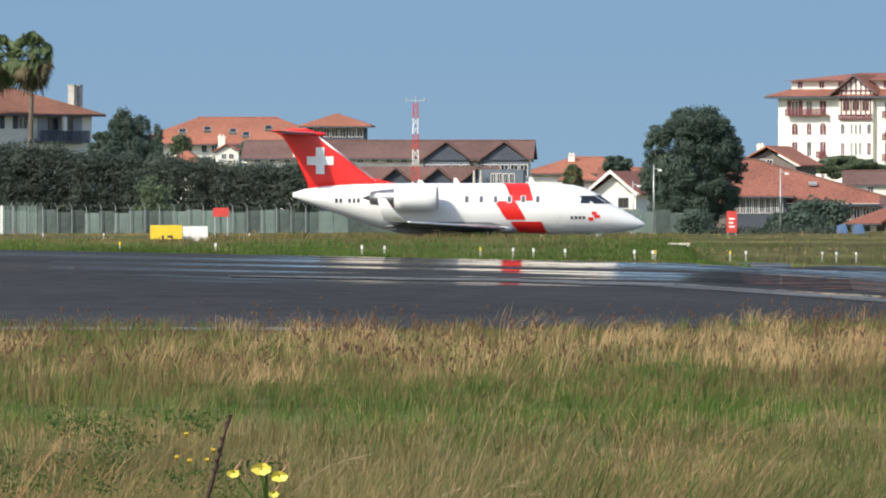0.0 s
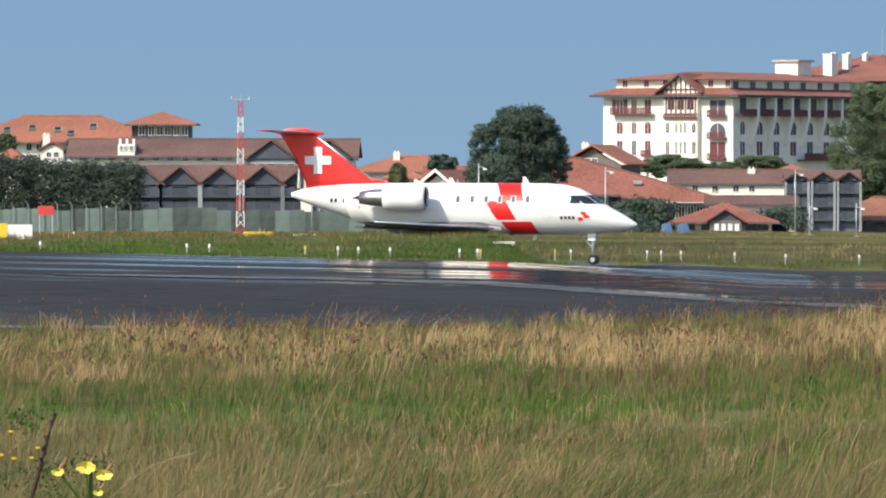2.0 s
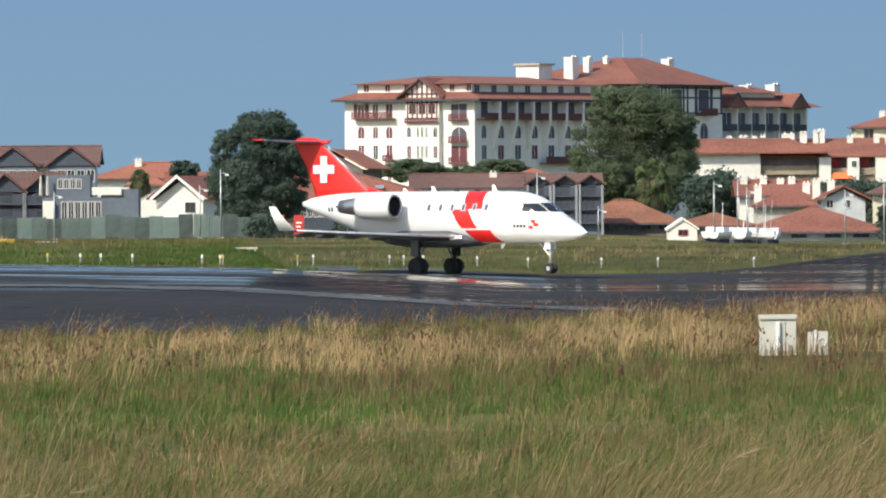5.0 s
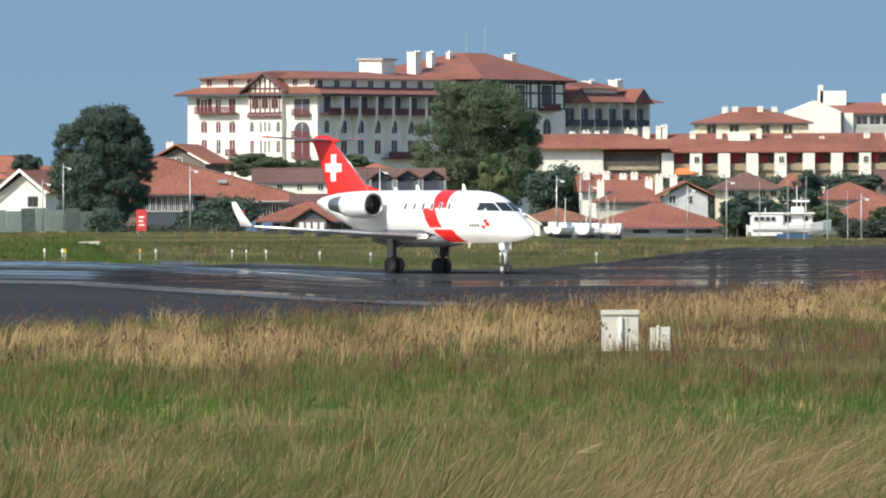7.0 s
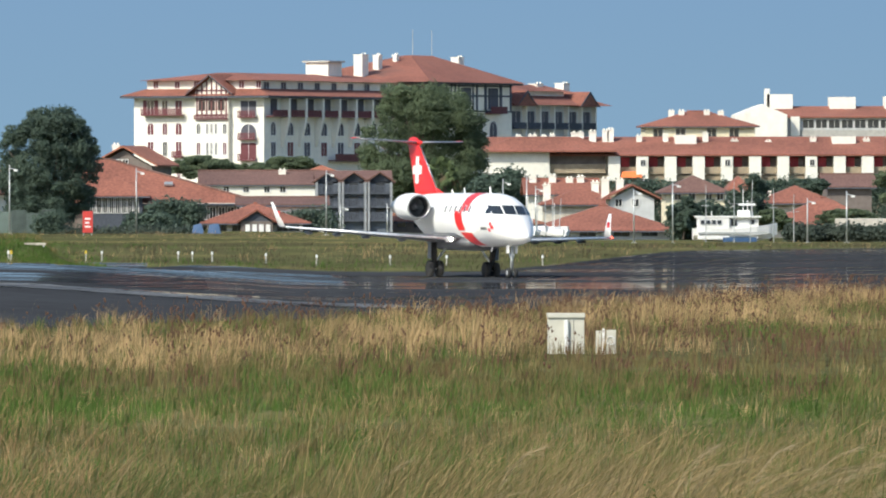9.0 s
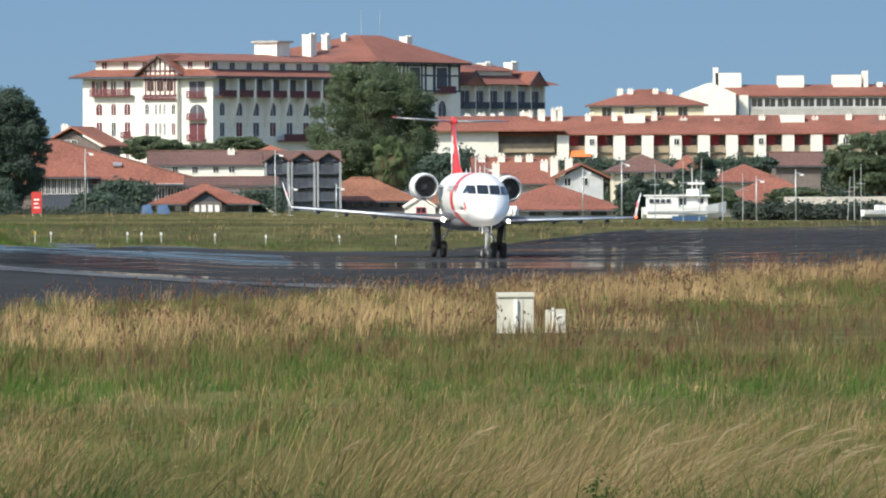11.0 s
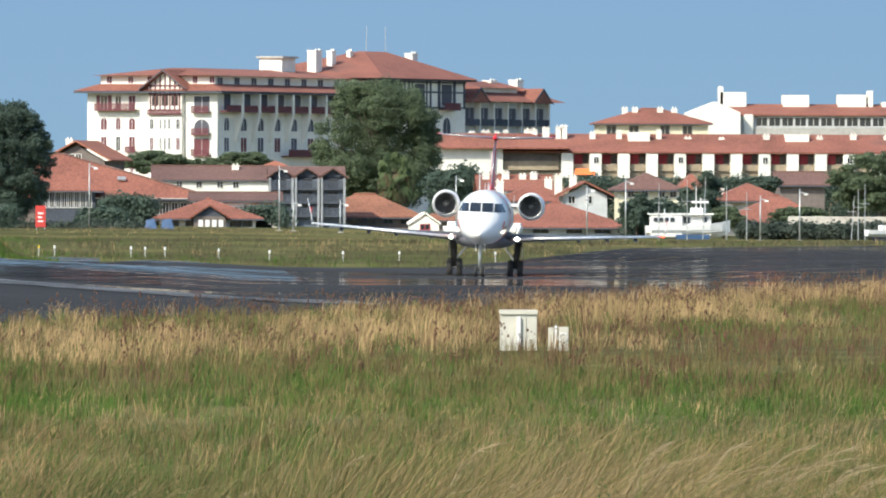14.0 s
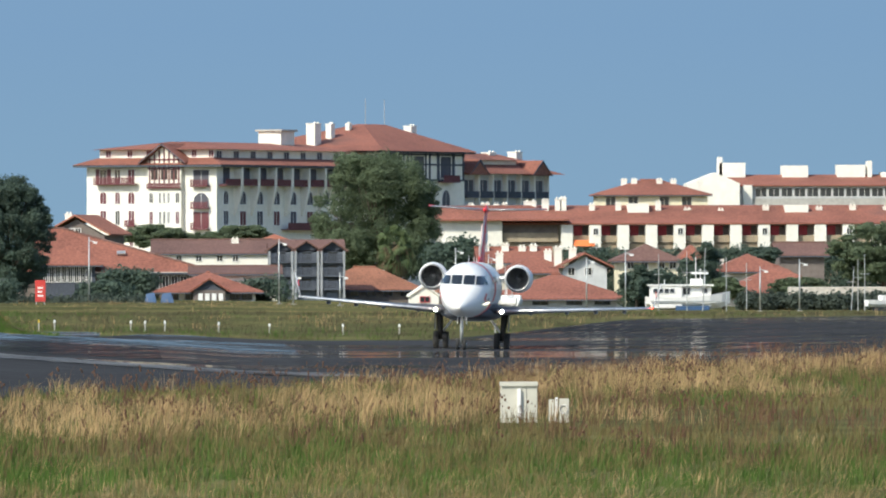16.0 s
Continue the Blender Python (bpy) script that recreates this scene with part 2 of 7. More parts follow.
def asphalt_material():
    """Dark asphalt, with long thin glossy streaks laid in to imitate the mirage of the heat on it."""
    m = material("asphalt", (0.046, 0.049, 0.054), 0.8, vary=0.28, grain=0.8, coarse=0.03, bump=0.0, spec=0.0)
    n, l = m.node_tree.nodes, m.node_tree.links
    co = n.new("ShaderNodeTexCoord").outputs["Object"]

    def streaks(scale, lo, hi):
        mp, tex, cut = n.new("ShaderNodeMapping"), n.new("ShaderNodeTexNoise"), n.new("ShaderNodeMapRange")
        mp.inputs["Scale"].default_value = scale
        tex.inputs["Scale"].default_value, tex.inputs["Detail"].default_value = 1.0, 4.0
        cut.inputs["From Min"].default_value, cut.inputs["From Max"].default_value = lo, hi
        l.new(co, mp.inputs[0]), l.new(mp.outputs[0], tex.inputs["Vector"]), l.new(tex.outputs[0], cut.inputs[0])
        return cut.outputs[0]

    def reckon(op, p, q):
        node = n.new("ShaderNodeMath")
        node.operation = op
        for i, v in enumerate((p, q)):
            if isinstance(v, (int, float)):
                node.inputs[i].default_value = v
            else:
                l.new(v, node.inputs[i])
        return node.outputs[0]

    def ramp(src, x0, x1, y0, y1):
        node = n.new("ShaderNodeMapRange")
        for key, v in zip(("From Min", "From Max", "To Min", "To Max"), (x0, x1, y0, y1)):
            node.inputs[key].default_value = v
        l.new(src, node.inputs[0])
        return node.outputs[0]

    sep = n.new("ShaderNodeSeparateXYZ")
    l.new(co, sep.inputs[0])
    east_of, north_of = sep.outputs["X"], sep.outputs["Y"]
    gloss = reckon("MULTIPLY", streaks((0.03, 0.10, 1), 0.50, 0.55), streaks((0.3, 0.5, 1), 0.34, 0.44))
    for k in (ramp(north_of, 368.0, 415.0, 0.0, 0.95), ramp(east_of, -31.0, -23.0, 0.12, 1.0), ramp(east_of, 2.0, 14.0, 1.0, 0.8)):
        gloss = reckon("MULTIPLY", gloss, k)
    # extra gloss placed for the mirrored image under the jet
    pool = reckon("MULTIPLY", streaks((0.035, 0.15, 1), 0.44, 0.48), streaks((0.7, 0.3, 1), 0.38, 0.45))
    for k in (ramp(north_of, 434.0, 444.0, 0.0, 0.9), ramp(north_of, 478.0, 490.0, 1.0, 0.0), ramp(east_of, -29.0, -24.0, 0.0, 1.0), ramp(east_of, 6.0, 10.0, 1.0, 0.0)):
        pool = reckon("MULTIPLY", pool, k)
    gloss = reckon("MAXIMUM", gloss, pool)
    # tilted normals stand in for the film of hot air, bent like a shallow dish: towards the viewer in the west and away
    # in the east
    near_tilt = reckon("MULTIPLY", reckon("SUBTRACT", reckon("DIVIDE", ramp(east_of, -14.0, -3.0, 2.45, 3.3), reckon("SUBTRACT", 510.0, reckon("MINIMUM", north_of, 468.0))), 0.0095), 0.5)
    far_tilt = reckon("MULTIPLY", reckon("SUBTRACT", reckon("DIVIDE", 5.0, north_of), ramp(east_of, 7.0, 14.0, 0.0062, 0.0025)), -0.5)
    share_far = reckon("MAXIMUM", reckon("MULTIPLY", ramp(east_of, -7.0, -3.0, 0.0, 1.0), streaks((0.03, 0.11, 1), 0.53, 0.57)), ramp(east_of, 7.0, 10.0, 0.0, 1.0))
    share_far = reckon("MAXIMUM", share_far, reckon("MULTIPLY", ramp(east_of, -7.0, -3.0, 0.0, 1.0), ramp(north_of, 438.0, 446.0, 1.0, 0.0)))
    tilt = n.new("ShaderNodeMix")
    l.new(share_far, tilt.inputs["Factor"]), l.new(near_tilt, tilt.inputs["A"]), l.new(far_tilt, tilt.inputs["B"])
    lean = n.new("ShaderNodeCombineXYZ")
    lean.inputs["Z"].default_value = 1.0
    l.new(reckon("MULTIPLY", tilt.outputs["Result"], -1.0), lean.inputs["Y"])
    unit = n.new("ShaderNodeVectorMath")
    unit.operation = "NORMALIZE"
    l.new(lean.outputs[0], unit.inputs[0])
    bp = n.new("ShaderNodeBump")
    bp.inputs["Strength"].default_value, bp.inputs["Distance"].default_value = 0.04, 0.02
    ripple = n.new("ShaderNodeTexNoise")
    ripple.inputs["Scale"].default_value, ripple.inputs["Detail"].default_value = 0.6, 3.0
    l.new(co, ripple.inputs["Vector"]), l.new(ripple.outputs[0], bp.inputs["Height"]), l.new(unit.outputs[0], bp.inputs["Normal"])
    gl, mx = n.new("ShaderNodeBsdfGlossy"), n.new("ShaderNodeMixShader")
    gl.inputs["Roughness"].default_value = 0.03
    gl.inputs["Color"].default_value = (0.95, 0.88, 0.80, 1)
    l.new(bp.outputs[0], gl.inputs["Normal"])
    l.new(gloss, mx.inputs[0]), l.new(n["Principled BSDF"].outputs[0], mx.inputs[1]), l.new(gl.outputs[0], mx.inputs[2])
    l.new(mx.outputs[0], n["Material Output"].inputs[0])
    return m


M_ASPHALT = asphalt_material()
# Gloss-free copy of the asphalt for the added lap risers, which would mirror sky.
M_RISER = material("matte_asphalt_riser", (0.046, 0.049, 0.054), 0.85, vary=0.28, grain=0.8, coarse=0.03, bump=0.0, spec=0.0)
M_SOIL = material("turf", (0.100, 0.102, 0.046), 0.95, vary=0.45, grain=0.25, coarse=0.02, bump=0.3, spec=0.0, stain=(0.17, 0.14, 0.06), stain_at=0.52)
M_GRASS = leafy("green_blades", (0.080, 0.136, 0.026), 0.45, 0.9, 0.3, 0.3, 0.05)
M_STRAW = leafy("dry_blades", (0.45, 0.305, 0.150), 0.4, 0.9, 0.3, 0.3, 0.05)
M_OLIVE = leafy("olive_blades", (0.182, 0.147, 0.058), 0.5, 0.9, 0.3, 0.3, 0.05)
M_DIKE = leafy("bleached_blades", (0.275, 0.205, 0.100), 0.45, 0.9, 0.3, 0.3, 0.05)
M_SHEAF = leafy("golden_blades", (0.40, 0.275, 0.125), 0.45, 0.9, 0.3, 0.3, 0.05)
M_TAWNY = leafy("tawny_blades", (0.34, 0.195, 0.095), 0.45, 0.9, 0.3, 0.3, 0.05)
M_RUST = leafy("rusty_stalks", (0.135, 0.072, 0.045), 0.4, 0.9, 0.2, 0.3, 0.05)
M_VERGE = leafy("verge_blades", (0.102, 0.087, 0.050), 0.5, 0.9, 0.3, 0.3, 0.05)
M_PLUME = leafy("pale_plume", (0.42, 0.33, 0.195), 0.3, 0.6, 0.35, 0.3, 0.05)
M_WEED = leafy("weed_leaf", (0.060, 0.105, 0.024), 0.4, 0.8, 0.4)
M_SEED = material("brown_seed", (0.115, 0.054, 0.028), 0.8, vary=0.4, island=0.8, bump=0)

lines_x = np.unique(np.concatenate([np.linspace(-3500, -130, 12), np.linspace(-130, 160, 146), np.linspace(160, 3500, 12)]))
lines_y = np.unique(np.concatenate([np.linspace(-300, 0, 4), np.linspace(0, 60, 16), np.linspace(60, 300, 13), np.linspace(300, 660, 91), np.linspace(660, 4600, 14)]))
sheet("ground", lines_x, lambda x: lines_y, 0.0, M_SOIL, "flat airfield turf reaching to the town", "ground")
run_x = np.linspace(-80, 170, 126)


def runway():
    """Asphalt in shallow laps across the way, added to steer the mirage reflections: each lap falls a little from the
    viewer and the next begins a finger higher.
    """
    steps = np.cumsum(np.random.default_rng(6).uniform(0.5, 1.5, 36))
    steps = np.concatenate([[0], steps / steps[-1]])
    verts, k = [], 2 * (len(steps) - 1)
    for x in run_x:
        y = near_edge(x) + (far_edge(x) - near_edge(x)) * steps
        for y0, y1 in zip(y, y[1:]):
            lapped = float(smooth_step(-7, -3, x) * smooth_step(380, 405, y0))
            z0, z1 = float(ground_z(x, y0)) + 0.03 + 0.02 * lapped, float(ground_z(x, y1 - 0.25)) + 0.03
            fall = z0 - (5.0 / y0 - 0.0025) / 2 * (y1 - 0.25 - y0)
            verts += [(x, y0, z0), (x, y1 - 0.25, z1 + (fall - z1) * lapped)]
    faces = [(i * k + j, (i + 1) * k + j, (i + 1) * k + j + 1, i * k + j + 1) for i in range(len(run_x) - 1) for j in range(k - 1)]
    ob = raw("runway", verts, faces, M_ASPHALT)
    ob.data.materials.append(M_RISER)
    ob.data.polygons.foreach_set("material_index", [j % 2 for i in range(len(run_x) - 1) for j in range(k - 1)])
    tagged(ob, "dark worn asphalt runway with glossy mirage streaks", "runway", kind="structure")


runway()
sheet("taxiway", np.linspace(-90, -1, 46), lambda x: np.linspace(503, 541, 20), 0.02, M_ASPHALT, "dark asphalt taxiway behind the crest", "taxiway")
M_STRIPE = material("worn_concrete", (0.135, 0.138, 0.138), 0.85, vary=0.5, grain=1.6, coarse=0.5, bump=0.1, stain=(0.050, 0.053, 0.058), stain_at=0.47, squash=(0.10, 0.8, 1.0))


def shoulder():
    """The long pale strip: hundreds of worn patches of concrete, dense in the middle and ragged at the rim."""
    g = np.random.default_rng(12)
    verts, faces = [], []
    for i in range(420):
        x = g.uniform(-25, 7.5)
        lo, hi = np.interp(x, (-24.9, -13.5, -3.9, 8.0), (387.0, 385.3, 375.2, 354.0)), np.interp(x, (-24.9, -13.5, -3.9, 8.0), (390.0, 393.5, 387.1, 370.0))
        y, long, deep = lo + (hi - lo) * g.beta(2.0, 2.0), g.uniform(0.8, 3.4), g.uniform(0.5, 2.2)
        slope = -0.05 if x < -13 else -1.05 if x < -4 else -1.7
        o = len(verts)
        for dx, dy in ((0, 0), (long, 0), (long * 0.94, deep), (0.1 * long, deep * g.uniform(0.6, 1))):
            px, py = x + dx, y + dy + slope * dx
            verts.append((px, py, float(ground_z(px, py)) + 0.05 + 0.00004 * i))
        faces.append((o, o + 1, o + 2, o + 3))
    tagged(raw("runway_shoulder", verts, faces, M_STRIPE), "long ragged strip of pale worn concrete in the asphalt", "strip", kind="structure")


shoulder()
sheet("runway_edge", np.linspace(-80, -16, 33), lambda x: np.linspace(near_edge(x) - 2.5, near_edge(x) + 1.0, 4), 0.05, M_STRIPE, "pale concrete edge of the runway", "kerb")


def ribbons(name, xy, h, width, bend, yaw, mat, label, category="grass", curved=False):
    """Grass: each blade is a bent, tapering ribbon of its own, standing on the ground."""
    k = len(xy)
    base = np.column_stack([xy, ground_z(xy[:, 0], xy[:, 1])])
    side = np.column_stack([np.cos(yaw), np.sin(yaw), np.zeros(k)]) * width[:, None] / 2
    up = np.zeros((k, 3))
    up[:, 2] = h
    bend = np.column_stack([bend, np.zeros(k) - 0.25 * np.hypot(bend[:, 0], bend[:, 1])])
    tip = base + up + bend
    if curved:
        low, mid = base + up * 0.45 + bend * 0.14, base + up * 0.80 + bend * 0.50
        v = np.stack([base - side, base + side, low - side * 0.9, low + side * 0.9, mid - side * 0.7, mid + side * 0.7, tip], 1)
        tris = [[0, 1, 3], [0, 3, 2], [2, 3, 5], [2, 5, 4], [4, 5, 6]]
    else:
        mid = base + up * 0.62 + bend * 0.32
        v = np.stack([base - side, base + side, mid - side * 0.85, mid + side * 0.85, tip], 1)
        tris = [[0, 1, 3], [0, 3, 2], [2, 3, 4]]
    o = (np.arange(k) * v.shape[1])[:, None]
    v = v.reshape(-1, 3).astype(np.float32)
    loops = np.concatenate([o + np.array([q]) for q in tris], 1).reshape(-1).astype(np.int32)
    me = bpy.data.meshes.new(name)
    me.vertices.add(len(v)), me.loops.add(len(loops)), me.polygons.add(k * len(tris))
    me.vertices.foreach_set("co", v.reshape(-1))
    me.loops.foreach_set("vertex_index", loops)
    me.polygons.foreach_set("loop_start", np.arange(0, len(loops), 3, dtype=np.int32))
    me.update(calc_edges=True)
    me.materials.append(mat)
    return tagged(new(name, me), label, category, kind="stuff")


NOISE = np.random.default_rng(77).random((64, 64))


def patchy(x, y, wx, wy, shift=0):
    """Soft irregular patches about wx by wy metres, between 0 and 1."""
    total = 0
    for k, amp in ((1, 0.65), (2.3, 0.35)):
        a, b = (x / wx * k + shift * 7.3) % 64, (y / wy * k + shift * 3.1) % 64
        i, j = a.astype(int), b.astype(int)
        f, g = a - i, b - j
        f, g = f * f * (3 - 2 * f), g * g * (3 - 2 * g)
        i1, j1 = (i + 1) % 64, (j + 1) % 64
        i, j = i % 64, j % 64
        total = total + amp * (NOISE[i, j] * (1 - f) * (1 - g) + NOISE[i1, j] * f * (1 - g) + NOISE[i, j1] * (1 - f) * g + NOISE[i1, j1] * f * g)
    return total


def scatter(k, y0, y1, seed, wide=0.106):
    """Places on the ground between two distances, even over the area."""
    g = np.random.default_rng(seed)
    y = np.sqrt(g.random(k) * (y1 * y1 - y0 * y0) + y0 * y0)
    return np.column_stack([(g.random(k) * 2 - 1) * wide * y, y])


def tufts(name, count, per, y0, y1, height, width, mat, keep, label, seed, lean=0.5, spread=0.16, sway=0.1, wild=0.45, curved=False):
    """Tufts of grass: the blades of one tuft spring from one root and lean together."""
    g = np.random.default_rng(seed)
    c = scatter(count, y0, y1, seed + 1)
    c = c[keep(c[:, 0], c[:, 1], g.random(len(c)))]
    n = len(c)
    hk = height * (0.55 + 0.6 * g.random(n)) * (0.6 + 0.75 * patchy(c[:, 0], c[:, 1], 5, 9, 5))
    lk = np.column_stack([g.normal(sway / max(lean, 0.1), wild, n), g.normal(0, 0.4, n)]) * lean
    i = np.repeat(np.arange(n), per)
    m = len(i)
    off = g.normal(0, spread, (m, 2))
    h = hk[i] * (0.55 + 0.55 * g.random(m))
    bend = (lk[i] + g.normal(0, 0.38 * lean, (m, 2)) + off * 0.6) * h[:, None]
    return ribbons(name, c[i] + off, h, width * (0.6 + 0.8 * g.random(m)), bend, g.normal(0, 0.7, m), mat, label, curved=curved)


def crest(x):
    """Where the ridge of tallest dry grass runs."""
    return np.interp(x, (-25, -10, 0, 8, 17, 23, 31), (250, 256, 275, 289, 317, 360, 396))


def plumes():
    """Feathery seed heads bent over by the wind: fine hairs along the drooping end of a stalk."""
    g = np.random.default_rng(29)
    c = scatter(1500, 30, 52, 30)
    c = c[g.random(len(c)) < 2.6 * patchy(c[:, 0], c[:, 1], 0.8, 3, 7) - 1.25 + 0.30 * c[:, 0]]
    root, h, aim = np.column_stack([c, ground_z(c[:, 0], c[:, 1])]), g.uniform(0.85, 1.25, len(c)), np.column_stack([g.normal(0.34, 0.12, len(c)), g.normal(0, 0.12, len(c))])
    verts, faces = [], []
    for p, k, a in zip(root, h, aim):
        path = [p + np.array([a[0] * u * u * k, a[1] * u * u * k, k * (u - 0.30 * u ** 3)]) for u in np.linspace(0, 1, 9)]
        for i, (q, w) in enumerate(zip(path, path[1:])):
            o, r = len(verts), 0.0009
            verts += [q - (r, 0, 0), q + (r, 0, 0), w + (r, 0, 0), w - (r, 0, 0)]
            faces.append((o, o + 1, o + 2, o + 3))
            if i > 4:
                for _ in range(16):
                    u, o = g.random(), len(verts)
                    b = q + (w - q) * u
                    tip = b + (w - q) * g.uniform(0.3, 0.9) + np.array([g.normal(0.01, 0.012), g.normal(0, 0.01), g.normal(-0.006, 0.012)])
                    verts += [b - (0, 0, 0.0012), b + (0, 0, 0.0012), tip]
                    faces.append((o, o + 1, o + 2))
    tagged(raw("dike_plumes", verts, faces, M_PLUME), "pale feathery plumes over the dike grass", "grass", kind="stuff")


def field():
    off = lambda x, y: y < near_edge(x) + 1.5
    jit = lambda x, y, k, w: y + w * (patchy(x, y, 4, 200, k) - 0.5)
    brown = lambda x, y: np.exp(-((x - 16) / 6.5) ** 2 - ((y - 250) / 30) ** 2)
    dry = lambda x, y: patchy(x, y, 6, 22, 1) - 0.06 + 0.45 * np.exp(-((jit(x, y, 13, 45) - crest(x)) / 26) ** 2) - 0.6 * (1 - smooth_step(205, 235, y)) - 0.30 * brown(x, y) + 0.004 * np.clip(x, -22, 0)
    # along the runway
    tufts("dry_grass", 9500, 13, 205, 445, 0.80, 0.015, M_STRAW, lambda x, y, r: off(x, y) & (r < (dry(x, y) - 0.40) * 2.2), "tall dry straw-coloured grass tufts along the runway", 11, 0.5, 0.2, 0.18)
    tufts("olive_grass", 9500, 11, 200, 445, 0.62, 0.015, M_OLIVE, lambda x, y, r: off(x, y) & (r < 0.95 - 0.4 * dry(x, y) - 0.55 * brown(x, y)), "olive grass tufts among the dry grass", 12, 0.45)
    tufts("green_tufts", 9000, 11, 205, 445, 0.52, 0.015, M_GRASS, lambda x, y, r: off(x, y) & (r < 1.8 * patchy(x, y, 6, 18, 3) - 0.55 - 0.02 * np.clip(x, -20, 0) - 0.5 * brown(x, y)), "green tufts among the dry grass", 14, 0.4)
    tufts("rusty_stalks", 8500, 10, 205, 445, 0.74, 0.016, M_RUST, lambda x, y, r: off(x, y) & (r < 1.8 * patchy(x, y, 9, 16, 8) - 0.95 + 0.9 * brown(x, y)), "rust-brown dock and sorrel stalks", 19, 0.25)
    tufts("straw_sheaves", 900, 40, 205, 445, 1.15, 0.012, M_STRAW, lambda x, y, r: off(x, y) & (r < (dry(x, y) - 0.35) * 2.4), "bold sheaves of tall bleached grass", 25, 0.6, 0.28, 0.3)
    tufts("lone_stalks", 1100, 2, 262, 445, 1.45, 0.008, M_RUST, lambda x, y, r: off(x, y) & (y > near_edge(x) - 38) & (r < 0.8), "thin tall lone stalks at the runway's edge", 27, 0.3, 0.1)
    tufts("arching_sheaves", 420, 44, 215, 272, 1.5, 0.011, M_STRAW, lambda x, y, r: (x < -3) & (r < 3.0 * patchy(x, y, 3, 14, 41) - 1.45), "arching dry sheaves fallen across the green", 43, 0.8, 0.3, 0.45)
    # the green middle of the meadow
    tufts("meadow_grass", 15000, 10, 118, 268, 0.42, 0.014, M_GRASS, lambda x, y, r: r < 1.15 - 0.7 * patchy(x, y, 4, 12, 9) - 1.4 * smooth_step(218, 258, jit(x, y, 13, 55)) - 0.6 * brown(x, y) - 0.55 * (1 - smooth_step(160, 200, jit(x, y, 16, 40))) - 0.3 * smooth_step(2, 9, -x), "lush green meadow grass", 13, 0.4)
    tufts("meadow_straw", 1500, 10, 100, 235, 0.50, 0.009, M_STRAW, lambda x, y, r: r < 1.9 * patchy(x, y, 4, 14, 2) - 0.2 - 0.6 * smooth_step(165, 205, y), "pale dry wisps in the green meadow", 20, 0.6)
    tufts("meadow_olive", 8000, 9, 105, 250, 0.46, 0.013, M_OLIVE, lambda x, y, r: r < 1.6 * patchy(x, y, 5, 15, 4) - 0.30 + 0.7 * (1 - smooth_step(150, 200, y)), "olive wisps in the green meadow", 22, 0.5)
    tufts("olive_sheaves", 420, 42, 110, 300, 0.62, 0.010, M_OLIVE, lambda x, y, r: off(x, y) & (r < 1.3 * patchy(x, y, 5, 15, 15) - 0.2), "dense olive sheaves bent by the wind", 26, 0.7, 0.3)
    tufts("near_green_grass", 1700, 13, 100, 150, 0.46, 0.009, M_GRASS, lambda x, y, r: r < 1.5 * patchy(x, y, 3, 8, 10) - 0.2, "green grass before the meadow", 23, 0.5)
    # the slope of the dike, close by: soft thin grass laid over by the wind
    laid = dict(lean=0.60, spread=0.11, sway=0.62, wild=0.5, curved=True)
    tufts("dike_straw", 2300, 34, 29, 46, 1.16, 0.0019, M_DIKE, lambda x, y, r: r < 5.0 * patchy(x, y, 0.7, 4, 7) - 2.25 + 0.05 * np.clip(x, -3, 3), "tall golden grass laid over by the wind on the dike", 16, **laid)
    tufts("dike_olive", 2900, 32, 29, 46, 1.06, 0.0021, M_OLIVE, lambda x, y, r: r < 1.0 - 0.50 * patchy(x, y, 0.8, 3, 6), "tall olive grass on the dike", 15, **laid)
    tufts("dike_green", 900, 26, 29, 46, 0.95, 0.0023, M_GRASS, lambda x, y, r: r < 3.4 * patchy(x, y, 0.7, 3, 11) - 1.4, "green grass on the dike", 28, **laid)
    tufts("dike_sheaves", 420, 54, 29, 35, 1.26, 0.0017, M_SHEAF, lambda x, y, r: r < 3.2 * patchy(x, y, 0.45, 4, 21) - 1.95 + 0.26 * x, "thick golden sheaves blown over on the dike", 31, lean=0.7, spread=0.13, sway=1.0, wild=0.35, curved=True)
    tufts("dike_weeds", 900, 44, 27.4, 30, 0.76, 0.0036, M_WEED, lambda x, y, r: r < 3.2 * patchy(x, y, 0.5, 3, 33) - 1.0, "low dark green weeds under the dike grass", 34, lean=0.5, spread=0.06, sway=0.1, wild=0.8, curved=True)
    tufts("tawny_sheaves", 260, 46, 29, 34, 1.12, 0.0019, M_TAWNY, lambda x, y, r: (x < 0) & (r < 3.4 * patchy(x, y, 0.35, 3, 51) - 1.55), "tawny sheaves of dry grass on the dike", 52, lean=0.55, spread=0.10, sway=0.5, wild=0.5, curved=True)
    plumes()
    # beyond the runway
    beyond = lambda x, y: (y > far_edge(x) + 0.5) & ((x > -1) | (y < 502) | (y > 542))
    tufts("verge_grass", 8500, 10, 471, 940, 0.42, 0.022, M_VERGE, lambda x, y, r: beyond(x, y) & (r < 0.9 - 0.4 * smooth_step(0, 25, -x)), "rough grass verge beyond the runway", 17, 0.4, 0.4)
    bank = lambda x, y: (x < -3.5) & (y < 503)
    tufts("bank_green_grass", 16000, 9, 471, 494, 0.30, 0.024, M_GRASS, lambda x, y, r: bank(x, y) & (r < 1.2 * patchy(x, y, 7, 9, 61) + 0.1 - 0.9 * smooth_step(482, 492, y)), "green grass on the bank before the taxiway", 62, 0.4, 0.4)
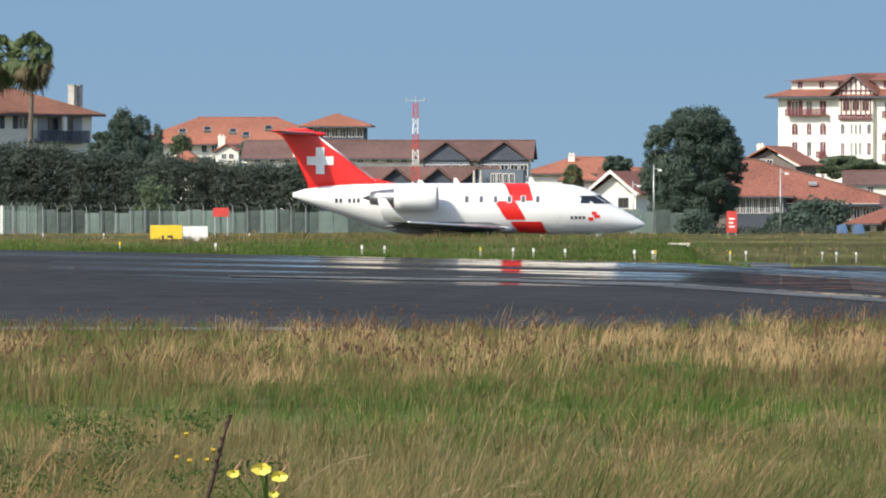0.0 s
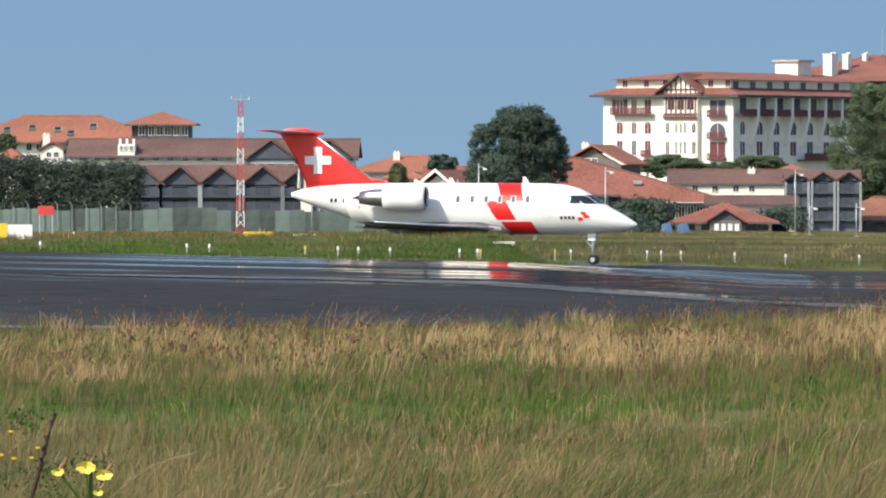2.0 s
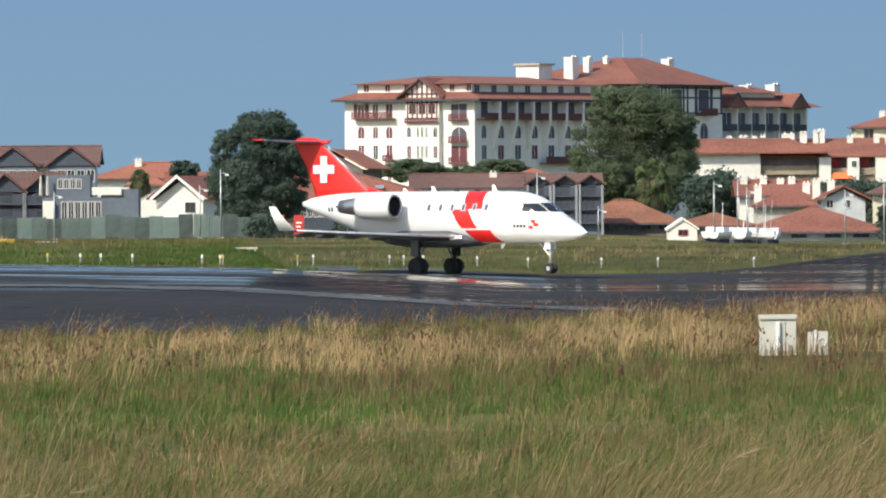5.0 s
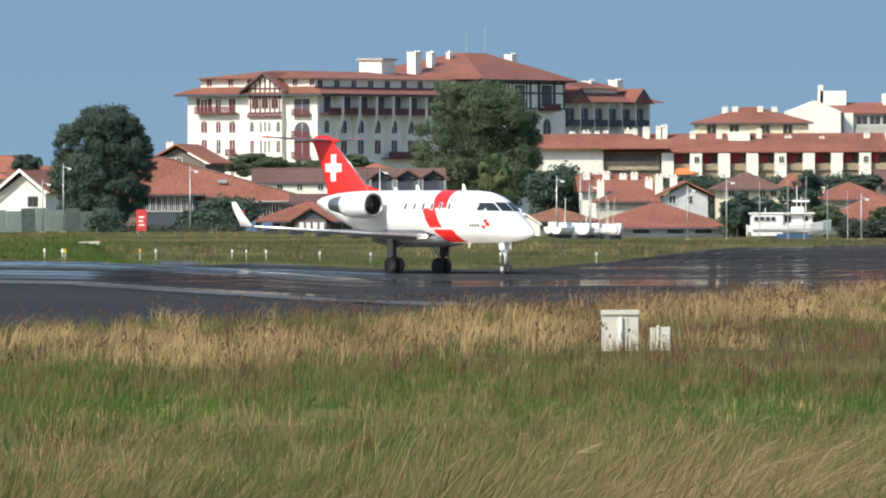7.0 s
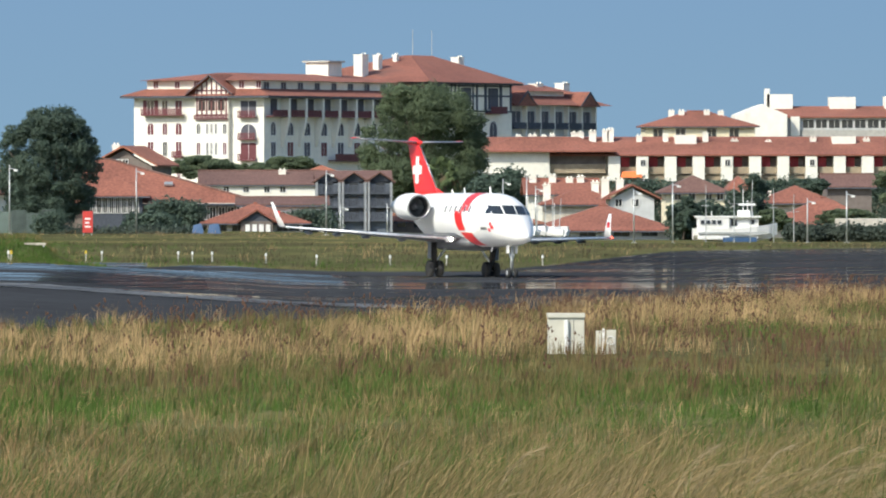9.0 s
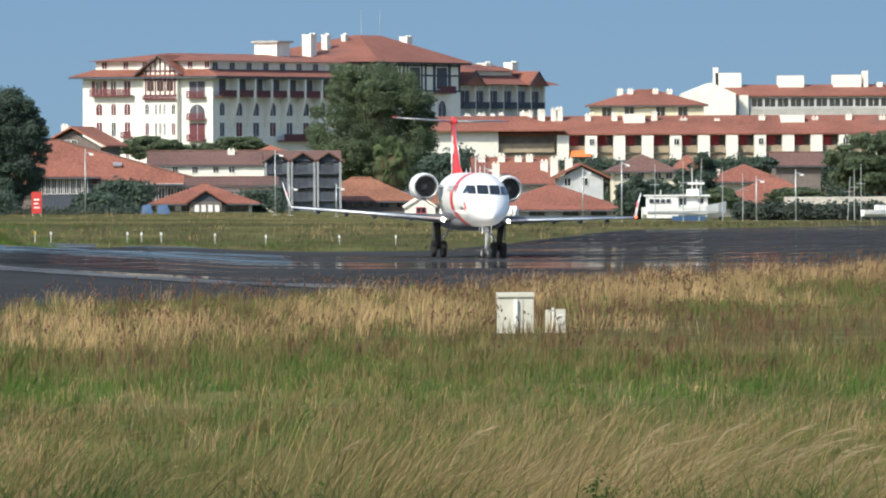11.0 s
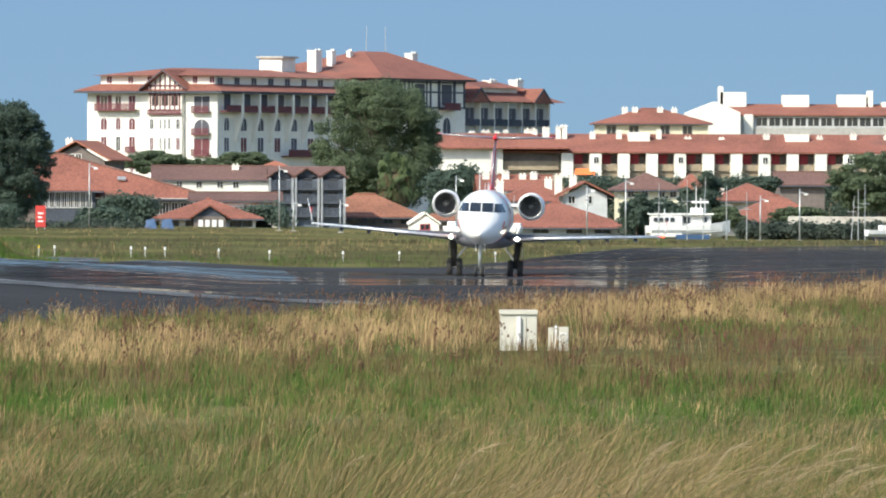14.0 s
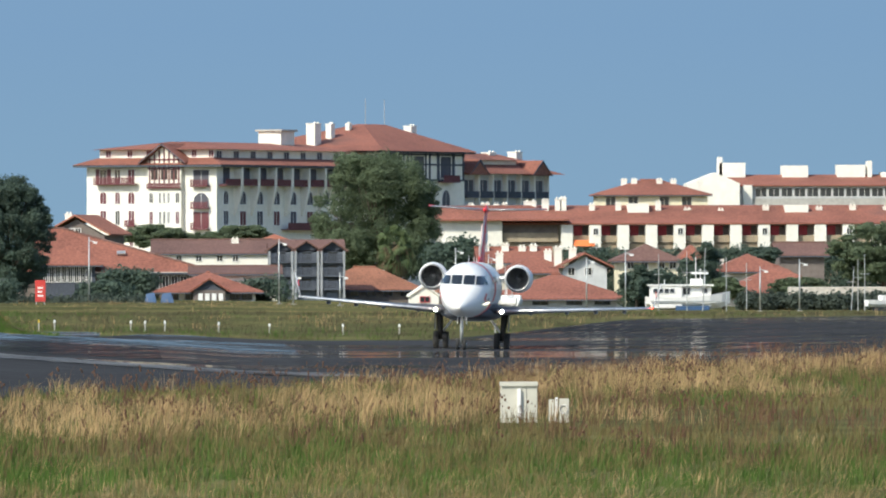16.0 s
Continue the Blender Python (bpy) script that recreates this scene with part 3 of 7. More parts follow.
    tufts("bank_dry_grass", 9000, 9, 471, 503, 0.32, 0.022, M_OLIVE, lambda x, y, r: bank(x, y) & (r < 0.15 + 0.6 * smooth_step(480, 492, y)), "olive grass along the top of the bank", 63, 0.4, 0.4)
    tufts("verge_green_grass", 8500, 10, 471, 800, 0.46, 0.022, M_GRASS, lambda x, y, r: beyond(x, y) & (r < 1.8 * patchy(x, y, 22, 40, 2) - 0.9 + 0.9 * smooth_step(3, 12, -x)), "green grass verge beyond the runway", 18, 0.4, 0.4)
    tufts("verge_dry_grass", 2000, 8, 471, 945, 0.6, 0.02, M_STRAW, lambda x, y, r: beyond(x, y) & (r < 1.8 * patchy(x, y, 25, 40, 12) - 0.55 + 0.4 * smooth_step(780, 900, y)), "dry grass on the far verge", 24, 0.4, 0.4)


def seed_stalks():
    """Brown seed heads on thin stalks among the tall grass."""
    g = np.random.default_rng(5)
    xy = scatter(15000, 205, 440, 21)
    x, y = xy[:, 0], xy[:, 1]
    ridge = np.exp(-((y - crest(x) + 6) / 26) ** 2) + 0.5 * np.exp(-((x - 16) / 7) ** 2 - ((y - 255) / 35) ** 2)
    xy = xy[(y < near_edge(x) + 1) & (g.random(len(xy)) < (1.3 * patchy(x, y, 7, 20, 9) - 0.32) * (0.28 + 1.9 * ridge)) & ~((abs(x - 12) < 1.6) & (abs(y - 255) < 9))]
    verts, faces = [], []
    for x, y in xy:
        z, h, r = float(ground_z(x, y)), g.uniform(0.6, 1.1), g.uniform(0.020, 0.038)
        lx = g.normal(0, 0.08)
        o = len(verts)
        verts += [(x - 0.006, y, z), (x + 0.006, y, z), (x + lx, y, z + h)]
        faces.append((o, o + 1, o + 2))
        for k in range(g.integers(1, 4)):
            c, o = (x + lx + g.normal(0, 0.05), y + g.normal(0, 0.05), z + h - 0.07 * k), len(verts)
            verts += [(c[0] + a * r, c[1] + b * r, c[2] + d * r * 1.7) for a, b, d in ((1, 0, 0), (-1, 0, 0), (0, 1, 0), (0, -1, 0), (0, 0, 1), (0, 0, -1))]
            faces += [tuple(o + i for i in f) for f in ((0, 2, 4), (2, 1, 4), (1, 3, 4), (3, 0, 4), (2, 0, 5), (1, 2, 5), (3, 1, 5), (0, 3, 5))]
    tagged(raw("seed_stalks", verts, faces, M_SEED), "brown dock seed heads on thin stalks", "weeds", kind="stuff")


field()
seed_stalks()


# ---- sky backdrop ----
def backdrop():
    verts, faces = [], []
    for i in range(33):
        a = radians(-60 + 120 * i / 32)
        for z in (-60, 500, 1200):
            verts.append((4300 * math.sin(a), 4300 * math.cos(a), z))
    faces = [(3 * i + j, 3 * i + 3 + j, 3 * i + 4 + j, 3 * i + 1 + j) for i in range(32) for j in range(2)]
    m = bpy.data.materials.new("sky_blue")
    m.use_nodes = True
    n, l = m.node_tree.nodes, m.node_tree.links
    n.remove(n["Principled BSDF"])
    em = n.new("ShaderNodeEmission")
    sep, ramp = n.new("ShaderNodeSeparateXYZ"), n.new("ShaderNodeValToRGB")
    co = n.new("ShaderNodeTexCoord")
    rng = n.new("ShaderNodeMapRange")
    rng.inputs["From Min"].default_value, rng.inputs["From Max"].default_value = 0.0, 110.0
    l.new(co.outputs["Object"], sep.inputs[0]), l.new(sep.outputs["Z"], rng.inputs[0]), l.new(rng.outputs[0], ramp.inputs[0])
    ramp.color_ramp.elements[0].color = (0.196, 0.312, 0.428, 1)
    ramp.color_ramp.elements[1].color = (0.172, 0.285, 0.436, 1)
    l.new(ramp.outputs[0], em.inputs[0])
    em.inputs[1].default_value = 1.0
    l.new(em.outputs[0], n["Material Output"].inputs[0])
    ob = raw("backdrop", verts, faces, m, smooth=True)
    ob.visible_shadow = False
    tagged(ob, "clear blue-grey summer sky near the horizon", "sky", kind="structure")


backdrop()

# ---- the jet ----
SECTIONS = [(10.5, 2.22, 2.28, 0.028), (10.3, 2.06, 2.46, 0.208), (9.8, 1.92, 2.78, 0.491), (9.2, 1.83, 3.1, 0.756), (8.6, 1.77, 3.44, 0.964),
            (7.9, 1.73, 3.93, 1.153), (7.2, 1.7, 4.3, 1.266), (6.4, 1.69, 4.5, 1.332), (5.4, 1.68, 4.57, 1.361), (2, 1.66, 4.58, 1.361),
            (-3, 1.72, 4.58, 1.351), (-4.5, 2.04, 4.57, 1.247), (-6, 2.55, 4.53, 1.04), (-7.5, 3.06, 4.43, 0.756), (-8.8, 3.52, 4.24, 0.397), (-9.4, 3.8, 4.02, 0.095)]


def hull(x):
    """Centre height, half height and half width of the fuselage at x."""
    xs = [s[0] for s in SECTIONS][::-1]
    f = lambda i: float(np.mean([np.interp(x + d, xs, [s[i] for s in SECTIONS][::-1]) for d in (-0.2, -0.1, 0, 0.1, 0.2)]))
    lo, hi, w = f(1), f(2), f(3)
    return (lo + hi) / 2, (hi - lo) / 2, w


def skin(x, z, side, out=0.0):
    """The point on the fuselage's side at x and height z, pushed outwards."""
    c, h, w = hull(x)
    k = max(-1.0, min(1.0, (z - c) / h))
    a = math.acos(k)
    return Vector((x, side * (w + out) * math.sin(a), c + (h + out) * k))


def nose_point(y, z, out):
    """The point of the nose's skin straight ahead of (y, z)."""
    lo, hi = 6.0, 10.4
    for _ in range(30):
        x = (lo + hi) / 2
        c, h, w = hull(x)
        if (y / w) ** 2 + ((z - c) / h) ** 2 < 1:
            lo = x
        else:
            hi = x
    return Vector((lo + out, y * 1.01, z + out * 0.6))


def skin_patch(name, mat, side, top, bottom, parent, label="", out=0.012, nx=6, nz=8):
    """Paint or a pane that follows the hull; top and bottom are (x0, x1, z)."""
    verts, faces = [], []
    for j in range(nz + 1):
        v = j / nz
        x0, x1 = top[0] + (bottom[0] - top[0]) * v, top[1] + (bottom[1] - top[1]) * v
        for i in range(nx + 1):
            u = i / nx
            zt, zb = top[2], bottom[2]
            x = x0 + (x1 - x0) * u
            c, h, _ = hull(x)
            at, ab = math.acos(max(-1, min(1, (zt - c) / h))), math.acos(max(-1, min(1, (zb - c) / h)))
            a = at + (ab - at) * v
            verts.append(skin(x, c + h * math.cos(a), side, out))
    w = nx + 1
    for j in range(nz):
        for i in range(nx):
            f = (j * w + i, j * w + i + 1, (j + 1) * w + i + 1, (j + 1) * w + i)
            faces.append(f if side < 0 else f[::-1])
    ob = raw(name, verts, faces, mat, parent, smooth=True)
    return tagged(ob, label)


def foil(chord, thick, count=9):
    """Section points (x back from the leading edge is negative, z), closed loop."""
    t = [(1 - math.cos(math.pi * i / (count - 1))) / 2 for i in range(count)]
    y = lambda s: thick * 5 * (0.2969 * math.sqrt(s) - 0.126 * s - 0.3516 * s ** 2 + 0.2843 * s ** 3 - 0.1015 * s ** 4)
    return [(-s * chord, y(s) * chord) for s in t] + [(-s * chord, -y(s) * chord * 0.8) for s in t[-2:0:-1]]


def loft(stations):
    """A closed skin through sections: each a list of points."""
    bm = bmesh.new()
    rings = [[bm.verts.new(p) for p in st] for st in stations]
    k = len(rings[0])
    for a, b in zip(rings, rings[1:]):
        for i in range(k):
            bm.faces.new((a[i], a[(i + 1) % k], b[(i + 1) % k], b[i]))
    bm.faces.new(rings[0]), bm.faces.new(rings[-1])
    bmesh.ops.recalc_face_normals(bm, faces=bm.faces)
    return bm


def turned(profile, sides=28, axis_y=0.0, axis_z=0.0, cap=True):
    """A body turned round an axis along x; profile of (x, r)."""
    bm = bmesh.new()
    rings = [[bm.verts.new((x, axis_y + r * math.cos(2 * math.pi * i / sides), axis_z + r * math.sin(2 * math.pi * i / sides))) for i in range(sides)] for x, r in profile]
    for a, b in zip(rings, rings[1:]):
        for i in range(sides):
            bm.faces.new((a[i], a[(i + 1) % sides], b[(i + 1) % sides], b[i]))
    if cap:
        bm.faces.new(rings[0]), bm.faces.new(rings[-1][::-1])
    bmesh.ops.recalc_face_normals(bm, faces=bm.faces)
    return bm


def wheel_mesh(r, w):
    bm = bmesh.new()
    prof = [(-w / 2, r * 0.5), (-w / 2, r * 0.86), (-w * 0.36, r * 0.97), (0, r), (w * 0.36, r * 0.97), (w / 2, r * 0.86), (w / 2, r * 0.5)]
    sides = 20
    rings = [[bm.verts.new((rr * math.cos(2 * math.pi * i / sides), y, rr * math.sin(2 * math.pi * i / sides))) for i in range(sides)] for y, rr in prof]
    for a, b in zip(rings, rings[1:]):
        for i in range(sides):
            bm.faces.new((a[i], a[(i + 1) % sides], b[(i + 1) % sides], b[i]))
    bm.faces.new(rings[0]), bm.faces.new(rings[-1])
    bmesh.ops.recalc_face_normals(bm, faces=bm.faces)
    return bm


def cross_bm(x, z, arm, half, y, thick):
    bm = bmesh.new()
    for dx, dz in ((arm, half), (half, arm)):
        cuboid(bm, x - dx, x + dx, y - thick - (0.004 if dx == half else 0), y + thick + (0.004 if dx == half else 0), z - dz, z + dz)
    return bm


WHEELS = []


def jet():
    ob = tagged(blank("ambulance_jet"), "white twin-engined ambulance jet with red tail and bands, taxiing on asphalt", "aircraft")
    # fuselage
    xs = [10.5, 10.42, 10.3, 10.1, 9.8, 9.5, 9.2, 8.9, 8.6, 8.25, 7.9, 7.55, 7.2, 6.8, 6.4, 5.9, 5.4, 4, 2, 0, -2, -3, -3.7, -4.5, -5.2, -6, -6.7, -7.5, -8.2, -8.8, -9.2, -9.4]
    rings = []
    for x in xs:
        c, h, w = hull(x)
        if x > 10.45:
            h, w = 0.04, 0.04
        rings.append([(x, w * math.sin(2 * math.pi * i / 36), c + h * math.cos(2 * math.pi * i / 36)) for i in range(36)])
    part("fuselage", loft(rings), M_PLANE_WHITE, ob, "glossy white fuselage", True)
    # belly fairing
    st = []
    for x, w, lo, hi in ((3.6, 0.3, 1.72, 1.95), (3.0, 1.2, 1.55, 2.2), (1.8, 1.62, 1.45, 2.5), (-1.5, 1.62, 1.45, 2.5), (-2.8, 1.2, 1.6, 2.3), (-3.8, 0.3, 1.85, 2.1)):
        c, h = (lo + hi) / 2, (hi - lo) / 2
        st.append([(x, w * math.copysign(abs(math.sin(t)) ** 0.7, math.sin(t)), c + h * math.cos(t)) for t in [2 * math.pi * i / 28 for i in range(28)]])
    part("belly_fairing", loft(st), M_WING, ob, "dark grey belly fairing", True)
    # fin, dorsal fillet, tailplane
    fs = []
    for z, le, te, th in ((4.1, -4.3, -8.5, 0.075), (4.7, -4.75, -8.62, 0.075), (6.0, -6.35, -9.22, 0.07), (7.0, -7.68, -9.82, 0.07), (7.36, -8.02, -10.12, 0.07), (7.56, -8.28, -9.9, 0.08), (7.66, -8.6, -9.5, 0.09)):
        fs.append([(le + px, pz, z) for px, pz in foil(le - te, th)])
    part("fin", loft(fs), M_PLANE_RED, ob, "red tail fin", True)
    part("fin_fillet", loft([[(-3.3 + px, pz * 0.4, 4.5) for px, pz in foil(2.4, 0.05)], [(-4.7 + px, pz, 4.85) for px, pz in foil(1.6, 0.08)]]), M_PLANE_RED, ob, "red dorsal fillet", True)
    part("leading_edge", loft([[(-4.60 + px, pz, 4.7) for px, pz in foil(0.24, 0.45)], [(-7.98 + px, pz, 7.3) for px, pz in foil(0.22, 0.45)]]), M_BARE, ob, "bare metal leading edge", True)
    part("bullet", turned([(-7.5, 0.03), (-7.7, 0.10), (-8.35, 0.145), (-9.5, 0.14), (-10.3, 0.03)], 16, 0, 7.36), M_PLANE_RED, ob, "red tail bullet", True)
    for s in (1, -1):
        part("tailplane", loft([[(-8.0 + px, s * 0.1, 7.37 + pz) for px, pz in foil(2.05, 0.08)], [(-9.62 + px, s * 3.05, 7.50 + pz) for px, pz in foil(1.05, 0.08)], [(-9.74 + px, s * 3.15, 7.51 + pz) for px, pz in foil(0.8, 0.05)]]),
             M_BARE, ob, "pale metal tailplane", True)
        part("tailplane_tip", loft([[(-9.67 + px, s * 2.9, 7.505 + pz) for px, pz in foil(1.12, 0.1)], [(-9.82 + px, s * 3.2, 7.52 + pz) for px, pz in foil(0.8, 0.1)]]), M_PLANE_RED, ob, "red tailplane tip", True)
        part("fin_cross", cross_bm(-7.84, 5.85, 0.75, 0.24, s * 0.135, 0.014), M_WHITE_PAINT, ob, "white cross on the fin")
    # wings
    for s in (1, -1):
        wing = part("wing", loft([[(3.0 + px, s * 1.0, 2.0 + pz) for px, pz in foil(5.2, 0.11)], [(0.55 + px, s * 4.2, 2.14 + pz) for px, pz in foil(3.0, 0.10)],
                                  [(-2.35 + px, s * 9.45, 2.42 + pz) for px, pz in foil(1.35, 0.09)]]), M_WING, ob, "pale grey swept wing", True)
        part("slat", loft([[(3.03 + px, s * 1.5, 2.02 + pz) for px, pz in foil(0.42, 0.42)], [(-2.28 + px, s * 9.4, 2.42 + pz) for px, pz in foil(0.24, 0.45)]]), M_SLAT, wing, "polished leading edge", True)
        part("winglet", loft([[(-2.5 + px, s * 9.42 + pz, 2.42) for px, pz in foil(1.15, 0.08)], [(-3.15 + px, s * 9.62 + pz, 3.1) for px, pz in foil(0.8, 0.08)], [(-3.6 + px, s * 9.82 + pz, 3.75) for px, pz in foil(0.45, 0.08)]]),
             M_PLANE_WHITE, ob, "white upswept winglet", True)
        part("winglet_mark", one_box(-3.5, -3.2, s * 9.55 - 0.012, s * 9.55 + 0.012, 2.98, 3.3), M_PLANE_RED, ob, "small red mark")
        for y, x in ((3.0, -1.9), (4.9, -2.4), (6.4, -2.9), (7.9, -3.3)):
            part("flap_fairing", turned([(x + 1.0, 0.02), (x + 0.6, 0.10), (x, 0.12), (x - 0.6, 0.02)], 10, s * y, 1.95 + 0.045 * (y - 3)), M_WING, wing, "", True)
        part("navigation_light", turned([(-2.2, 0.01), (-2.3, 0.06), (-2.5, 0.02)], 8, s * 9.4, 2.42), M_NAV if s > 0 else M_WHITE_PAINT, ob, "wing tip light")
        lamp = part("landing_light", turned([(2.90, 0.09), (3.04, 0.094), (3.05, 0.108), (2.4, 0.16)], 16, s * 1.75, 2.02, False), M_PLANE_WHITE, ob, "landing light housing in the wing root", True)
        part("lens", turned([(2.90, 0.01), (2.90, 0.088)], 16, s * 1.75, 2.02, False), M_LANDING, lamp, "lit lens")
    # engines
    for s in (1, -1):
        y, z = s * 2.28, 3.75
        eng = part("engine", turned([(-1.15, 0.56), (-1.08, 0.62), (-1.15, 0.67), (-1.5, 0.73), (-2.2, 0.75), (-3.0, 0.72), (-3.5, 0.66), (-3.52, 0.5)], 32, y, z, False), M_PLANE_WHITE, ob, "white engine nacelle", True)
        part("intake_lip", turned([(-1.22, 0.555), (-1.12, 0.57), (-1.06, 0.615), (-1.12, 0.655), (-1.2, 0.675)], 32, y, z, False), M_BARE, eng, "polished intake lip", True)
        part("intake_duct", turned([(-1.2, 0.553), (-2.0, 0.56), (-2.02, 0.02)], 32, y, z, False), M_PLANE_DARK, eng, "dark intake duct", True)
        bm = bmesh.new()
        for i in range(24):
            a = 2 * math.pi * i / 24
            c, d = math.cos(a), math.sin(a)
            e, f = math.cos(a + 0.16), math.sin(a + 0.16)
            v = [bm.verts.new(p) for p in ((-1.9, y + 0.15 * c, z + 0.15 * d), (-1.86, y + 0.54 * c, z + 0.54 * d), (-1.96, y + 0.54 * e, z + 0.54 * f), (-1.96, y + 0.15 * e, z + 0.15 * f))]
            bm.faces.new(v)
        part("fan", bm, M_STEEL, eng, "fan blades")
        part("spinner", turned([(-1.62, 0.01), (-1.75, 0.1), (-1.92, 0.17)], 16, y, z), M_STEEL, eng, "", True)
        part("nozzle", turned([(-3.4, 0.52), (-4.3, 0.45), (-4.9, 0.36), (-4.88, 0.30)], 28, y, z, False), M_BARE, eng, "bare metal nozzle", True)
        part("exhaust_plug", turned([(-4.0, 0.3), (-4.8, 0.2), (-5.3, 0.03)], 16, y, z), M_PLANE_DARK, eng, "", True)
        part("pylon", loft([[(-1.9 + px, s * 1.1, 3.75 + pz) for px, pz in foil(2.6, 0.1)], [(-1.9 + px, s * 1.75, 3.75 + pz) for px, pz in foil(2.3, 0.1)]]), M_PLANE_WHITE, ob, "", True)
    # paint, panes
    for s in (1, -1):
        skin_patch("red_band", M_PLANE_RED, s, (2.50, 3.85, 4.575), (3.0, 4.25, 3.58), ob, "red painted band")
        skin_patch("red_band", M_PLANE_RED, s, (2.05, 3.25, 3.57), (2.75, 3.85, 2.52), ob, "red painted band")
        skin_patch("red_band", M_PLANE_RED, s, (2.95, 4.7, 2.42), (3.55, 5.1, 1.75), ob, "red painted band")
        skin_patch("band_gap", M_WHITE_PAINT, s, (1.95, 2.35, 3.2), (2.05, 2.45, 2.85), ob, "white notch in the band", 0.02, 3, 3)
        for x0, x1, z1, z0 in ((7.52, 7.80, 2.98, 2.80), (7.66, 7.98, 2.80, 2.62), (7.34, 7.62, 2.66, 2.48)):
            skin_patch("nose_emblem", M_PLANE_RED, s, (x0, x1, z1), (x0 + 0.03, x1 + 0.03, z0), ob, "small staggered red emblem", 0.014, 3, 3)
        for x in (6.35, 6.58, 6.8, 7.02):
            skin_patch("nose_mark", M_PLANE_DARK, s, (x, x + 0.15, 2.72), (x, x + 0.15, 2.56), ob, "dark mark", 0.012, 2, 2)
        for x in (-6.95, -6.7, -6.2, -5.95, -5.7):
            skin_patch("tail_mark", M_PLANE_DARK, s, (x, x + 0.15, 3.72), (x, x + 0.15, 3.48), ob, "dark mark", 0.012, 2, 2)
        for x in (0.5, 1.32, 2.12, 2.9, 3.68, 4.5):
            win = skin_patch("cabin_window", M_WHITE_PAINT, s, (x - 0.14, x + 0.14, 3.87), (x - 0.14, x + 0.14, 3.47), ob, "", 0.013, 3, 4)
            skin_patch("pane", M_CABIN_GLASS, s, (x - 0.10, x + 0.10, 3.84), (x - 0.10, x + 0.10, 3.50), win, "dark glass", 0.022, 3, 4)
        skin_patch("side_window", M_COCKPIT, s, (6.95, 7.35, 3.84), (6.9, 7.45, 3.44), ob, "dark side window", 0.014, 4, 4)
        for y0, y1, z1 in ((0.03, 0.60, 3.90), (0.66, 1.06, 3.87)):
            verts, faces = [], []
            for j in range(5):
                for i in range(6):
                    y = y0 + (y1 - y0) * i / 5
                    verts.append(nose_point(s * y, 3.42 + (z1 - 3.42) * j / 4, 0.02))
            for j in range(4):
                for i in range(5):
                    f = (j * 6 + i, j * 6 + i + 1, j * 6 + i + 7, j * 6 + i + 6)
                    faces.append(f if s > 0 else f[::-1])
            tagged(raw("windscreen", verts, faces, M_COCKPIT, ob, True), "dark windscreen pane")
        skin_patch("cabin_door", M_WHITE_PAINT, s, (5.2, 5.95, 3.95), (5.2, 5.95, 2.1), ob, "", 0.006, 3, 6)
    for x, h in ((0.1, 0.3), (4.35, 0.36), (-1.9, 0.2)):
        part("antenna", loft([[(x + px, pz, 4.52) for px, pz in foil(0.4, 0.12)], [(x - 0.22 + px, pz, 4.57 + h) for px, pz in foil(0.18, 0.12)]]), M_PLANE_WHITE, ob, "blade antenna")
    part("antenna", loft([[(4.9 + px, pz, 1.72) for px, pz in foil(0.3, 0.12)], [(4.7 + px, pz, 1.4) for px, pz in foil(0.16, 0.12)]]), M_PLANE_WHITE, ob, "belly antenna")
    # undercarriage
    tyre, small = None, None
    for s in (1, -1):
        leg = part("main_gear", tube(bmesh.new(), (0, s * 1.75, 2.0), (0, s * 1.62, 0.42), 0.19, 0.15, 12), M_TYRE, ob, "dark main undercarriage leg", True)
        part("side_brace", tube(bmesh.new(), (0.0, s * 0.9, 1.7), (0, s * 1.62, 0.75), 0.06), M_STEEL, leg)
        part("gear_door", one_box(-0.26, 0.26, s * 1.95 - 0.02, s * 1.95 + 0.02, 0.95, 1.95, 0.01), M_WING, leg, "gear door")
        part("axle", tube(bmesh.new(), (0, s * 1.62 - 0.36, 0.42), (0, s * 1.62 + 0.36, 0.42), 0.06), M_STEEL, leg)
        for d in (-0.26, 0.26):
            w = part("wheel", wheel_mesh(0.46, 0.30), M_TYRE, leg, "black tyre", True)
            part("rim", wheel_mesh(0.2, 0.275), M_PLANE_DARK, w, "steel rim")
            WHEELS.append((w, Vector((0, s * 1.62 + d, 0.42)), 0.42))
    leg = part("nose_gear", tube(bmesh.new(), (7.95, 0, 1.9), (8.0, 0, 0.3), 0.10, 0.075, 12), M_STEEL, ob, "steel nose leg", True)
    part("drag_brace", tube(bmesh.new(), (7.2, 0, 1.75), (7.95, 0, 0.95), 0.05), M_STEEL, leg)
    part("gear_door", one_box(7.72, 8.15, 0.22, 0.25, 1.35, 1.78, 0.01), M_PLANE_WHITE, leg, "white nose gear door")
    part("gear_door", one_box(7.72, 8.15, -0.25, -0.22, 1.35, 1.78, 0.01), M_PLANE_WHITE, leg, "white nose gear door")
    part("taxi_light", turned([(8.16, 0.02), (8.14, 0.09), (8.05, 0.1)], 12, 0, 1.25), M_STEEL, leg, "taxi light")
    for d in (-0.18, 0.18):
        w = part("wheel", wheel_mesh(0.29, 0.17), M_TYRE, leg, "black tyre", True)
        part("rim", wheel_mesh(0.15, 0.185), M_STEEL, w, "steel rim")
        WHEELS.append((w, Vector((8.0, d, 0.29)), 0.29))
    return ob


JET = jet()

